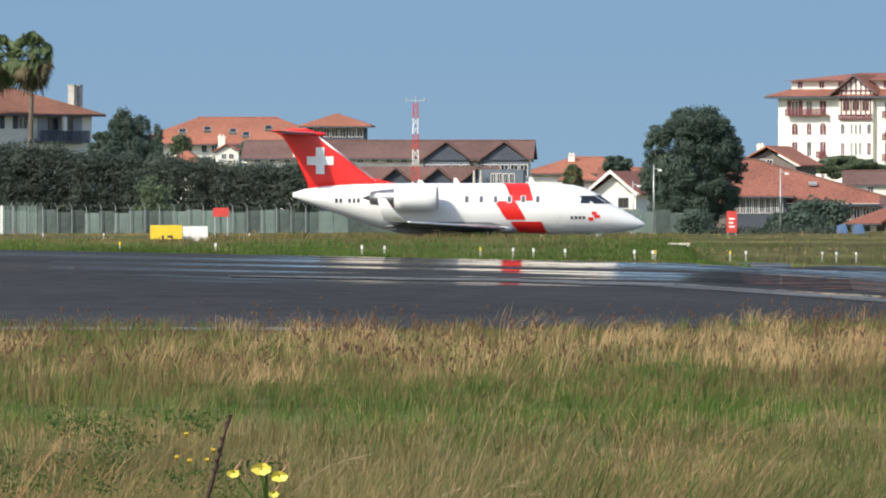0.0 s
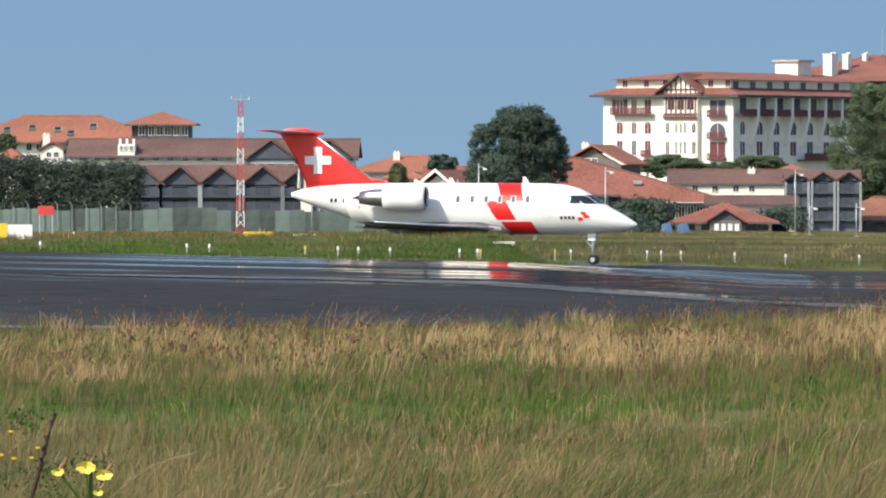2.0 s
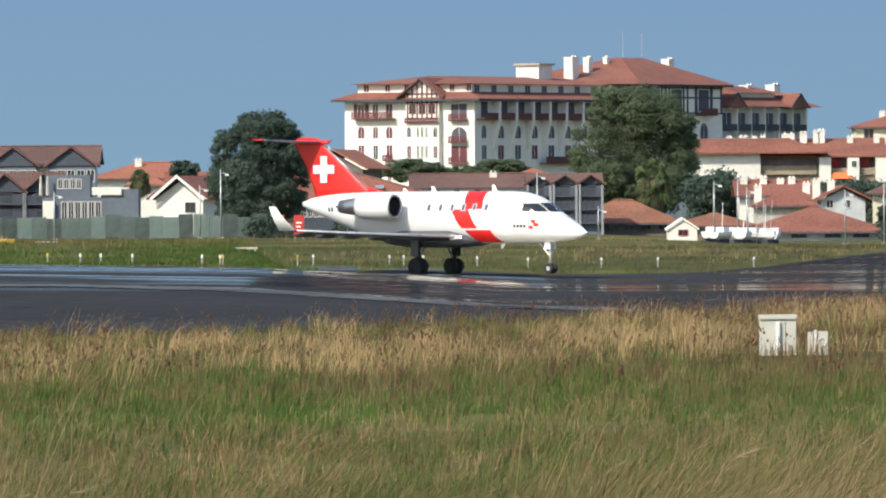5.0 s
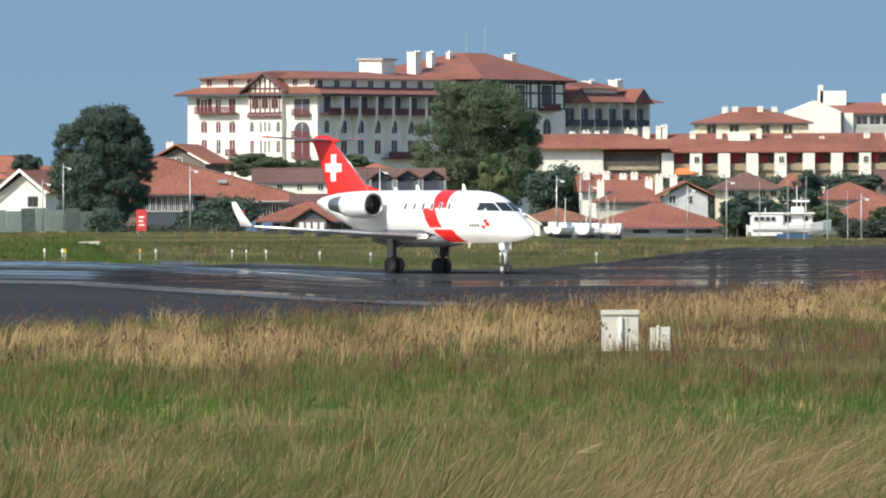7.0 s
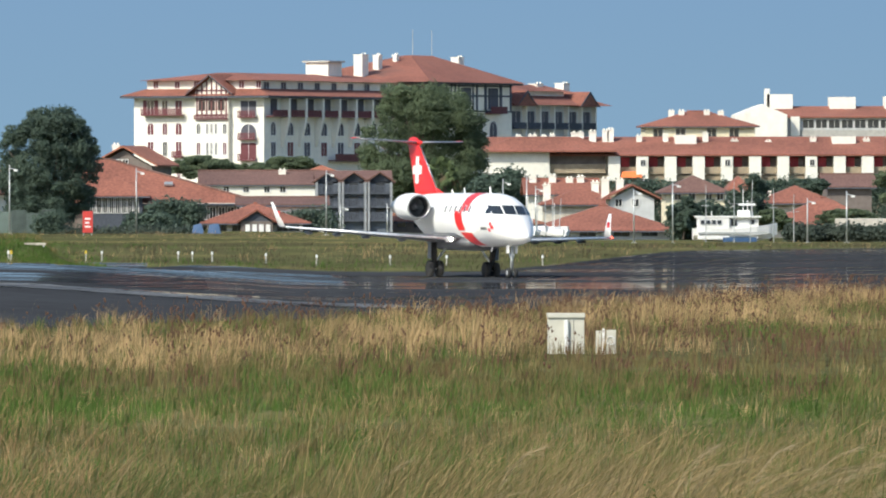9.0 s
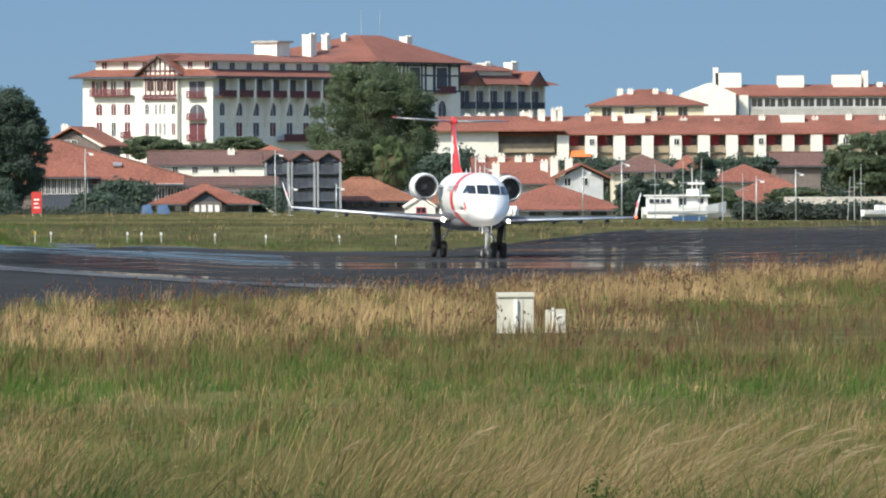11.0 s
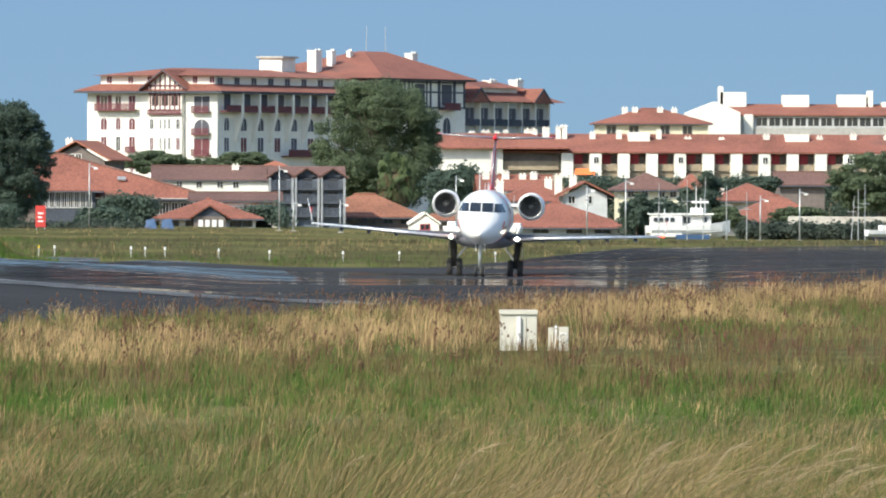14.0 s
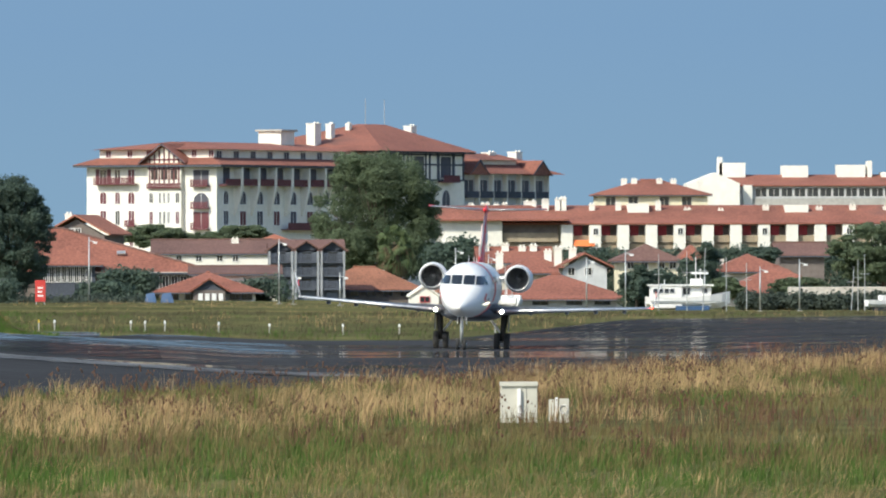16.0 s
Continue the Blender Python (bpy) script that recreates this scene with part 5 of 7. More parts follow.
    # south face: eight bays with deep piers
    for i in range(9):
        x = 3.2 + i * 5.78
        if i:
            part("pier", solid(bmesh.new(), [(x - 3.2, -0.4, 10.5), (x - 2.7, -0.4, 10.5), (x - 2.7, 0.0, 10.5), (x - 3.2, 0.0, 10.5)],
                               [(x - 3.3, -1.5, 15.2), (x - 2.6, -1.5, 15.2), (x - 2.6, 0.0, 15.2), (x - 3.3, 0.0, 15.2)]), M_WHITE, ob, "white bracket pier")
            part("pier", one_box(x - 3.2, x - 2.7, -1.45, 0.0, 15.2, ze - 0.2), M_WHITE, ob, "white pier")
        # no depth behind these panes; their dark colour gives the opening's shade
        window(ob, pose(x, -0.01, 16.7), 4.0 if i else 2.0, 2.5, M_TIMBER, M_OPENING_SHADE, False, None)
        window(ob, pose(x - 0.2, 0, 13.3), 2.3 if i else 1.8, 2.2, M_WHITE_PAINT, M_OPENING_SHADE, True)
        window(ob, pose(x - 0.2, 0, 10.1), 2.2 if i else 1.8, 2.3, M_WHITE_PAINT, M_RED_WOOD if i % 2 else M_OPENING_SHADE)
        rail(ob, x - 2.5, x + 2.4, 0, 15.3, M_RED_WOOD, 0.9, 1.3, None, "dark red balcony")
        if i < 8:
            window(ob, pose(x + 1.0, 1.79, ze + 1.55), 1.9, 1.3, M_FRAME, M_OPENING_SHADE)
    rail(ob, 22, 46, 0, 8.4, M_RED_WOOD, 1.0, 1.3, None, "long red balcony")
    # tower block
    T0, T1 = 54.0, 84.0
    zt = 21.2
    part("tower_wall", one_box(T0, T1, -2.0, 18, -1.6, zt), M_WHITE, ob)
    part("tower_roof", solid(bmesh.new(), [(T0 - 3, -3.6, zt - 0.2), (T1 + 2, -3.6, zt - 0.2), (T1 + 2, 20, zt - 0.2), (T0 - 12, 20, zt - 0.2)],
                             [(T0 + 13, 8, zt + 4.3), (T0 + 21, 8, zt + 4.3), (T0 + 21, 9, zt + 4.3), (T0 + 13, 9, zt + 4.3)]), M_TILE, ob, "tall red hipped roof")
    part("tower_eave", one_box(T0 - 2.5, T1 + 1.6, -3.3, 19, zt - 0.5, zt - 0.22), M_TIMBER, ob, "dark eaves")
    for i, x in enumerate((T0 + 5, T0 + 13, T0 + 23)):
        # tower openings are flat panes too, with shade as their colour
        window(ob, pose(x, -2.01, 18.5), 3.6, 3.4, M_TIMBER, M_OPENING_SHADE)
        window(ob, pose(x, -2.01, 13.2 if i == 2 else 14), 3.0, 3.4 if i == 2 else 2.2, M_FRAME, M_OPENING_SHADE, i == 2)
        for k in (-1, 1):
            part("timber_post", one_box(x + k * 2.6 - 0.2, x + k * 2.6 + 0.2, -2.1, -2.0, 16, zt - 0.5), M_TIMBER, ob, "dark timber post")
    rail(ob, T0 + 20, T0 + 26, -2.0, 16.2, M_RED_WOOD, 1.0, 1.2, None, "red balcony")
    window(ob, Matrix.Translation((T0 - 0.01, 4, 20.2)) @ side, 1.6, 1.2)
    for x in (T0 + 1, T0 + 9, T0 + 17, T0 + 20, T0 + 26, T0 + 29.5):
        part("timber_post", one_box(x - 0.25, x + 0.25, -2.12, -2.0, 16.4, zt - 0.5), M_TIMBER, ob, "dark timber post")
    for z in (16.4, 18.9, 20.5):
        part("timber_beam", one_box(T0, T1, -2.14, -2.0, z - 0.14, z + 0.14), M_TIMBER, ob, "dark timber beam")
    # east wing
    E0, E1 = 84.0, 118.0
    zw = 17.6
    # grey plaster on the white hotel: the wing's shade is put into its colour
    part("wing_wall", one_box(E0, E1, -1.0, 15, -1.6, zw), M_GREY_WALL, ob)
    part("wing_roof", solid(bmesh.new(), [(E0, -2.8, zw), (E1 + 3, -2.8, zw), (E1 + 3, 17, zw), (E0, 17, zw)],
                            [(E0, 4, zw + 2.8), (E1 - 6, 4, zw + 2.8), (E1 - 6, 9, zw + 2.8), (E0, 9, zw + 2.8)]), M_TILE, ob, "red tiled wing roof")
    part("wing_attic", one_box(E0 + 1, E1 - 8, 1.0, 9, zw + 0.4, zw + 2.3), M_WHITE, ob)
    part("wing_top", solid(bmesh.new(), [(E0, 0, zw + 2.3), (E1 - 7, 0, zw + 2.3), (E1 - 7, 10, zw + 2.3), (E0, 10, zw + 2.3)],
                           [(E0, 4, zw + 3.4), (E1 - 10, 4, zw + 3.4), (E1 - 10, 6, zw + 3.4), (E0, 6, zw + 3.4)]), M_TILE, ob, "red tiled roof")
    for i in range(6):
        x = E0 + 3.5 + i * 5.3
        window(ob, pose(x, -1.01, 15.2), 3.7, 2.9, M_FRAME, M_OPENING_SHADE)
        window(ob, pose(x - 0.6, -1.01, 11.2), 1.2, 2.2, M_FRAME, M_OPENING_SHADE)
        window(ob, pose(x + 0.9, -1.01, 11.2), 1.2, 2.2, M_FRAME, M_OPENING_SHADE)
        rail(ob, x - 2.2, x + 2.2, -1.0, 13.8, M_TIMBER, 0.9, 1.0, None, "dark balcony")
        part("pier", one_box(x + 2.4, x + 2.9, -1.8, -1.0, 9, zw - 0.1), M_WHITE, ob, "white pier")
    for x in (E0 + 4, E0 + 28):
        part("gable_dormer", solid(bmesh.new(), [(x - 4, -2.9, zw - 0.2), (x + 4, -2.9, zw - 0.2), (x, -2.9, zw + 2.3)], [(x - 4, 6, zw - 0.2), (x + 4, 6, zw - 0.2), (x, 6, zw + 2.3)]), M_TILE, ob, "gabled dormer")
        part("bargeboard", solid(bmesh.new(), [(x - 4, -3.0, zw - 0.4), (x, -3.0, zw + 1.9), (x + 4, -3.0, zw - 0.4), (x, -3.0, zw + 2.35)], [(x - 4, -2.92, zw - 0.4), (x, -2.92, zw + 1.9), (x + 4, -2.92, zw - 0.4), (x, -2.92, zw + 2.35)]), M_TIMBER, ob)
    # penthouse and stacks on the roof
    along = lambda u, y, k: ((u - 1607) / k + 0.883 * y) / 0.469
    part("penthouse", one_box(37.7, 42.4, 8, 12, za, za + 3.4), M_WHITE, ob, "white roof penthouse")
    part("penthouse_roof", one_box(37.3, 42.8, 7.6, 12.4, za + 3.4, za + 3.7), M_CONCRETE, ob)
    for u, w, v in ((1793, 2.2, 95), (1821, 1.4, 95), (1854, 1.0, 94), (1975, 2.0, 95)):
        chimney(ob, along(u, 8, 11.1), 8.0, 18, 5 + (323 - v) / 11.1, w)
    for u, v in ((2116, 145), (2168, 143)):
        chimney(ob, along(u, 3, 10.9), 3.0, 16, 5 + (323 - v) / 10.9, 2.3)
    for u in (1880, 1916):
        x = along(u, 9, 11.0)
        part("aerial", tube(bmesh.new(), (x, 9, 22), (x, 9, 5 + (323 - 52) / 11.0), 0.05), M_STEEL, ob)
    return ob


hotel()

# -- west side --
def villa():
    """Its front is turned away from the sun."""
    d = 1012
    k = d / 16000 / math.cos(radians(48))
    ob = house(-106, 156, 201, 156, d, "white villa with a tiled hipped roof and a dark balcony", 12, "hip", M_WHITE, M_TILE_VILLA, 48, 1.1, "villa")
    X = lambda u: (u - 41) * k
    Z = lambda v: high(v, d + 4)
    for u in (6, 52):
        window(ob, pose(X(u), -0.01, Z(215)), 1.5, 1.7, M_FRAME, None, False, M_TIMBER)
    # flat grey plate on the wall; the loggia's shade is its colour
    part("loggia", one_box(X(76), X(148), -0.12, -0.02, Z(255), Z(205)), M_PIER, ob, "loggia plate with shade in its colour")
    for u in (100, 124):
        window(ob, pose(X(u), -0.13, Z(230)), 1.5, 2.6, M_TIMBER)
    part("column", one_box(X(108), X(114), -1.1, -0.8, Z(253), Z(203)), M_WHITE, ob, "white column")
    rail(ob, X(70), X(150), 0, Z(250), M_TIMBER, 1.2, 1.2, None, "dark timber balcony")
    bm = bmesh.new()
    for q in (0, 0.82):
        cuboid(bm, X(161) + q, X(161) + q + 0.52, 2.5, 3.5, Z(190), Z(151))
        cuboid(bm, X(161) + q - 0.06, X(161) + q + 0.58, 2.4, 3.6, Z(151), Z(149))
    part("chimney", bm, M_CONCRETE, ob, "twin grey chimney stacks")
    return ob


villa()


def palm(u, v_top, half, d, seed, label, skirt=True):
    g = random.Random(seed)
    ob = tagged(blank("palm_tree", pose(east(u, d), d, 0)), label, "palm tree")
    r, z = half * d / 16000, high(v_top, d) - half * d / 16000 * 0.9
    bm = bmesh.new()
    for i in range(10):
        tube(bm, (0.04 * i, 0, z * i / 10 - (0.8 if i == 0 else 0)), (0.04 * (i + 1), 0, z * (i + 1) / 10), 0.36 - 0.012 * i, 0.32 - 0.012 * i, 10)
    part("trunk", bm, M_BARK, ob, "ringed grey-brown trunk")
    for name, mat, n, lo, hi, reach in (("frond_crown", M_PALM, 120, -1.35, 1.5, 1.0), ("dead_skirt", M_PALM_DRY, 34, -1.5, -0.5, 1.0)):
        verts, faces = [], []
        for k in range(n):
            a, e = g.uniform(0, 2 * math.pi), g.uniform(lo, hi)
            ln = r * reach * g.uniform(0.72, 1.1) * (1 + 0.75 * max(0.0, -math.sin(e)) ** 2)
            d0 = Vector((math.cos(a) * math.cos(e), math.sin(a) * math.cos(e), math.sin(e)))
            flat, roll = Vector((-math.sin(a), math.cos(a), 0)), g.uniform(-1.3, 1.3)
            flat = flat * math.cos(roll) + d0.cross(flat) * math.sin(roll)
            p0 = Vector((0.4, 0, z))
            hub = p0 + d0 * ln * 0.58
            o = len(verts)
            verts += [p0 - flat * 0.03, p0 + flat * 0.03, hub]
            faces.append((o, o + 1, o + 2))
            for q in range(11):
                b = (q - 5) * 0.26 + g.uniform(-0.06, 0.06)
                way = d0 * math.cos(b) + flat * math.sin(b)
                side = (flat * math.cos(b) - d0 * math.sin(b)) * ln * 0.035
                tip = hub + way * ln * 0.40 + Vector((0, 0, -0.10 * ln * (1 + g.random())))
                o = len(verts)
                verts += [hub, hub + way * ln * 0.24 + side, tip, hub + way * ln * 0.24 - side]
                faces.append((o, o + 1, o + 2, o + 3))
        raw(name, verts, faces, mat, ob)
    return ob


palm(48, 54, 42, 1004, 3, "tall fan palm with dead brown skirt beside the villa")
palm(-16, 58, 42, 1006, 5, "tall fan palm with dead brown skirt beside the villa")
tree(232, 208, 310, 70, 1000, "dark green round tree beside the villa", M_LEAF_DARK, 4, 9000, 0.24, 20, name="tree", taper=0.9, core=0.6, shaggy=1.7)
tree(180, 232, 310, 30, 1001, "small dark green tree beside the villa", M_LEAF_DARK, 14, 2500, 0.36)
bushes("tamarisk_belt", -90, 548, [258, 252, 262, 272, 278, 282, 286, 292], 375, 985, "dense grey-green tamarisk belt behind the fence", M_LEAF_GREY, 8, 76000, 0.235, 2.2)
bushes("young_bushes", 255, 285, [320, 318], 370, 962, "olive bush at the fence", M_LEAF, 9, 1200, 0.28, 1.0)

# behind the belt
house(225, 600, 254, 208, 1200, "long building with a broad orange tiled hipped roof", 16, "hip", M_WHITE, M_TILE_ORANGE, 0, 1.0, "house", [(256, 270, [360, 378, 440])])
for u, v in ((318, 232), (362, 228), (408, 232), (432, 238), (470, 226)):
    sl = tagged(blank("roof_window", pose(east(u, 1193), 1193 + (250 - v) * 0.2, high(v, 1193), 38, 0, 0)), "small dark roof window in the tiled roof", "roof window", "roof windows")
    part("frame", one_box(-0.5, 0.5, -0.4, 0.4, -0.3, 0.12), M_STEEL, sl)
    part("pane", one_box(-0.42, 0.42, -0.32, 0.32, 0.12, 0.15), M_GLASS, sl)
house(534, 652, 222, 200, 1190, "upper pavilion with an orange tiled roof over dark glazing", 9, "hip", M_TIMBER, M_TILE_ORANGE, 0, 1.0, "house", [(226, 243, [560, 577, 592, 606, 622, 636], M_FRAME, 0.9)])
house(378, 424, 268, 253, 1150, "small white house with a tiled gable", 8, "gable_y", M_WHITE, M_TILE, 0, 0.4, "house", [(272, 282, [395, 408], M_FRAME, 0.7)], chimneys=[(388, 240)])
house(300, 352, 285, 266, 1160, "low house with orange tiled roof", 8, "hip", M_WHITE, M_TILE_ORANGE)
tree(440, 248, 290, 18, 1140, "small dark tree between roofs", M_LEAF_DARK, 31, 1200, 0.3)
tree(318, 240, 275, 22, 1180, "small green tree between roofs", M_LEAF, 32, 1400, 0.3)


def gable_row(name, label, us, half, v_peak, v_eave, d, wall, roof, v_low=None, pier=True, gw=None):
    """A row of steep gabled bays with dark boarded gables between white piers."""
    ob = tagged(blank(name, pose(east(us[0], d), d, 0)), label, "house")
    k = d / 16000
    mid, long = (us[-1] - us[0]) / 2 * k, (us[-1] - us[0] + 2 * half) * k
    part("main_roof", roof_bm(long - 0.8, 10, high(v_eave, d), high(v_peak, d) - high(v_eave, d) + 0.1, 0.4, "gable_x"), roof, ob, "long tiled roof").location = (mid, 0.4, 0)
    for u in us:
        x, w = (u - us[0]) * k, 2 * half * k
        for bm, nm, mt, lb in ((wall_block(w - 0.3, 8, -1.9, high(v_eave, d)), "bay_wall", wall, "dark boarded bay"),
                               (gable_bm(w - 0.3, 0, high(v_eave, d), high(v_peak, d) - high(v_eave, d) - 0.2), "gable", gw or M_TIMBER, "dark boarded gable"),
                               (roof_bm(w - 0.6, 9, high(v_eave, d), high(v_peak, d) - high(v_eave, d), 0.6, "gable_y"), "roof", roof, "tiled gable roof")):
            part(nm, bm, mt, ob, lb).location = (x, 0, 0)
        if pier:
            for s in (-1, 1):
                part("pier", one_box(x + s * (w / 2 - 0.2) - 0.13, x + s * (w / 2 - 0.2) + 0.13, -0.9, 0.2, -1.9, high(v_eave, d) - 0.1), M_PIER, ob, "grey pier")
            for v in np.arange(v_eave + 20, (v_low or v_eave + 60), 24):
                rail(ob, x - w / 2 + 0.4, x + w / 2 - 0.4, 0.0, high(float(v), d), M_TIMBER, 0.9, 0.8, None, "dark balcony")
                window(ob, pose(x, -0.01, high(float(v) - 9, d)), w * 0.4, 1.2, M_TIMBER)
    return ob


def clubhouse():
    d = 1100
    ob = house(430, 940, 279, 249, d, "long white building under a brown tiled roof", 14, "gable_x", M_WHITE, M_TILE_DARK, 0, 0.8, "clubhouse",
               [(281, 288, list(range(455, 740, 26)), M_FRAME, 0.8), (292, 312, [862, 877, 892, 907, 922], M_FRAME, 0.9)])
    k = d / 16000
    for u in (790, 893):
        x, hw = (u - 685) * k, 48 * k
        part("gable_roof", roof_bm(2 * hw - 1.2, 8, high(284, d), high(249, d) - high(284, d), 0.6, "gable_y"), M_TILE_DARK, ob, "brown tiled gable roof").location = (x, -1.2, 0)
        part("gable", gable_bm(2 * hw - 0.8, -1.4, high(284, d), high(252, d) - high(284, d) - 0.2), M_TIMBER, ob, "dark boarded gable").location = (x, 0, 0)
        # front below the gable is coloured blue-grey in place of its shade
        part("gable_wall", one_box(x - hw + 0.5, x + hw - 0.5, -1.2, 0, -1.9, high(284, d)), M_SHADED_WALL, ob, "wall coloured blue-grey for shade")
        for q in range(-2, 3):
            window(ob, pose(x + q * hw * 0.36, -1.21, high(302, d)), hw * 0.3, 1.5, M_FRAME)
    dormer = part("dormer", one_box((518 - 685) * k, (548 - 685) * k, -0.6, 5, high(283, d), high(258, d)), M_WHITE, ob, "white boxed dormer")
    for u in (524, 533, 542):
        window(dormer, pose((u - 685) * k, -0.61, high(266, d)), 0.45, 0.7, M_FRAME)
    for u in (521, 533, 545):
        part("dormer_stack", one_box((u - 687) * k, (u - 683) * k, 0.5, 1.2, high(260, d), high(249, d)), M_WHITE, ob, "white stack")
    return ob


clubhouse()
gable_row("gabled_houses", "row of brown-roofed gabled houses with dark boarded fronts", [560, 628, 700, 775, 845], 37, 296, 330, 1070, M_TIMBER, M_TILE_DARK, 392)


def terrace_block():
    d = 1050
    ob = tagged(blank("terrace_building", pose(east(925, d), d, 0)), "low grey modern building with glazed terraces", "building")
    k = d / 16000
    X = lambda u: (u - 925) * k
    # terrace walls hold their shade in the blue-grey base colour
    part("wall", one_box(X(842), X(978), 0, 10, -1.9, high(340, d)), M_SHADED_WALL, ob, "terrace wall coloured blue-grey for shade")
    part("annex", one_box(X(946), X(1012), -1.5, 9, -1.9, high(326, d)), M_SHADED_WALL, ob, "blind annex coloured blue-grey for shade")
    part("parapet", one_box(X(930), X(982), -1.8, -1.4, high(336, d), high(322, d)), M_WHITE, ob, "white parapet")
    part("upper_storey", one_box(X(846), X(925), 2, 10, high(340, d), high(300, d)), M_SHADED_WALL, ob)
    for u in range(872, 912, 11):
        window(ob, Matrix.Translation((X(u), 1.99, high(316, d))), 0.62, 1.2)
    for u in range(880, 945, 12):
        window(ob, pose(X(u), -0.01, high(364, d)), 0.7, 2.2)
    for u in (838, 850):
        part("folded_parasol", tube(bmesh.new(), (X(u), 1.2, high(336, d)), (X(u), 1.2, high(302, d)), 0.22, 0.1, 8), M_STONE, ob, "folded beige parasol")
    part("pier", one_box(X(842), X(862), -0.6, 0, -1.9, high(346, d)), M_WHITE, ob, "pale pier")
    return ob


terrace_block()
house(925, 1150, 306, 279, 1260, "house row with orange tiled roofs", 12, "hip", M_WHITE, M_TILE_ORANGE, 0, 0.8, "house", chimneys=[(1010, 272), (1060, 290)])
house(990, 1060, 318, 298, 1180, "house with orange tiled roof", 10, "hip", M_WHITE, M_TILE_ORANGE)
house(1060, 1150, 322, 298, 1190, "house with orange tiled roof", 10, "gable_x", M_WHITE, M_TILE)
gabled = house(1034, 1134, 342, 303, 1020, "white gabled house with pale bargeboards", 12, "gable_y", M_WHITE, M_TILE, -16, 0.9, "house", [(350, 368, [1104], M_TIMBER, 1.2)])
for s in (-1, 1):
    zp, ze, hw = high(303, 1020) + 0.15, high(342, 1020), 50 * 1020 / 16000
    edge = lambda y: [(0, y, zp), (s * hw, y, ze), (s * hw, y, ze - 0.4), (0, y, zp - 0.4)]
    part("bargeboard", solid(bmesh.new(), edge(-1.05), edge(-0.93)), M_WHITE_PAINT, gabled, "white bargeboard")
palm(1008, 290, 20, 1120, 9, "small palm standing between the roofs")
tree(1092, 276, 306, 28, 1160, "small dark round tree by the hotel", M_LEAF_DARK, 33, 2000, 0.3)
tree(912, 248, 300, 26, 1130, "dark conifer behind the roofs", M_LEAF_DARK, 34, 2000, 0.3)
tree(1227, 191, 400, 92, 960, "large dense dark green broadleaf tree beside the fence", M_LEAF_DARK, 2, 38000, 0.23, 40, taper=0.25, core=0.74)
bushes("shrubs", 1215, 1245, [375, 370], 410, 940, "dark bush at the tree's foot", M_LEAF_DARK, 41, 1200, 0.25, 2)

# middle
def boathouse_front():
    """The dark boarded gable in the boathouse roof, and its white low wall."""
    d = 996
    k = d / 16000
    ob = tagged(blank("boat_shed", pose(east(1594, d), d, 0)), "dark gabled boat shed with white door leaves", "shed")
    # dark base colour puts the shade under the roof into the wall
    part("wall", one_box(-28 * k, 28 * k, 0.0, 3.0, -1.6, high(392, d)), M_SHADE_BROWN, ob, "wall with shade in its colour")
    part("gable", gable_bm(56 * k, 0.0, high(392, d), high(374, d) - high(392, d)), M_TIMBER, ob, "dark boarded gable")
    part("roof", roof_bm(54 * k, 6, high(392, d), high(370, d) - high(392, d), 0.5, "gable_y"), M_TILE, ob, "tiled gable roof")
    for u in (-20, -8, 4, 16):
        part("door_leaf", one_box(u * k, (u + 8) * k, -0.12, -0.02, -1.4, high(398, d)), M_WHITE_PAINT, ob, "white door leaf")



house(1302, 1416, 292, 258, 1160, "half-timbered gabled house with orange roof", 12, "gable_y", M_SHADE_BROWN, M_TILE_ORANGE, -12, 0.9, "house", [(282, 292, [1350, 1362], M_FRAME, 0.8)], chimneys=[(1332, 255)])


def broad_house():
    """A low hall: its ridge is short and near the tree, and one hip runs far down."""
    d = 1050
    k = d / 16000
    ob = tagged(blank("market_hall", pose(east(1430, d), d, 0)), "broad low building under a large brown hipped roof", "house")
    X = lambda u: (u - 1430) * k
    ze, zr = high(360, d), high(283, d)
    # wall coloured dark to give the shade below the eaves
    part("wall", one_box(X(1215), X(1590), 0, 17, -1.9, ze - 0.1), M_SHADE_BROWN, ob, "rendered wall with shade in its colour")
    part("roof", solid(bmesh.new(), [(X(1200), -1.2, ze), (X(1606), -1.2, ze), (X(1606), 18.2, ze), (X(1200), 18.2, ze)],
                       [(X(1285), 8.4, zr), (X(1334), 8.4, zr), (X(1334), 8.6, zr), (X(1285), 8.6, zr)]), M_TILE, ob, "large brown tiled roof")
    part("hip_tiles", tube(bmesh.new(), (X(1334), 8.4, zr + 0.05), (X(1606), -1.2, ze + 0.05), 0.14, 0.14, 6), M_TILE_DARK, ob, "hip tiles")
    part("ridge", tube(bmesh.new(), (X(1285), 8.5, zr + 0.06), (X(1334), 8.5, zr + 0.06), 0.15, 0.15, 6), M_TILE_DARK, ob, "ridge tiles")
    part("gutter", one_box(X(1200), X(1606), -1.3, -1.18, ze - 0.28, ze - 0.1), M_TIMBER, ob, "dark eaves board")
    for u in range(1404, 1580, 16):
        window(ob, pose(X(u), -0.01, high(378, d)), 0.8, 1.5, M_FRAME)
    sl = part("roof_window", one_box(-0.5, 0.5, -0.35, 0.35, -0.1, 0.1), M_STEEL, ob, "small roof window")
    sl.matrix_basis = pose(X(1438), 2.4, high(328, d) + 0.15, 28, 0, 0)


broad_house()
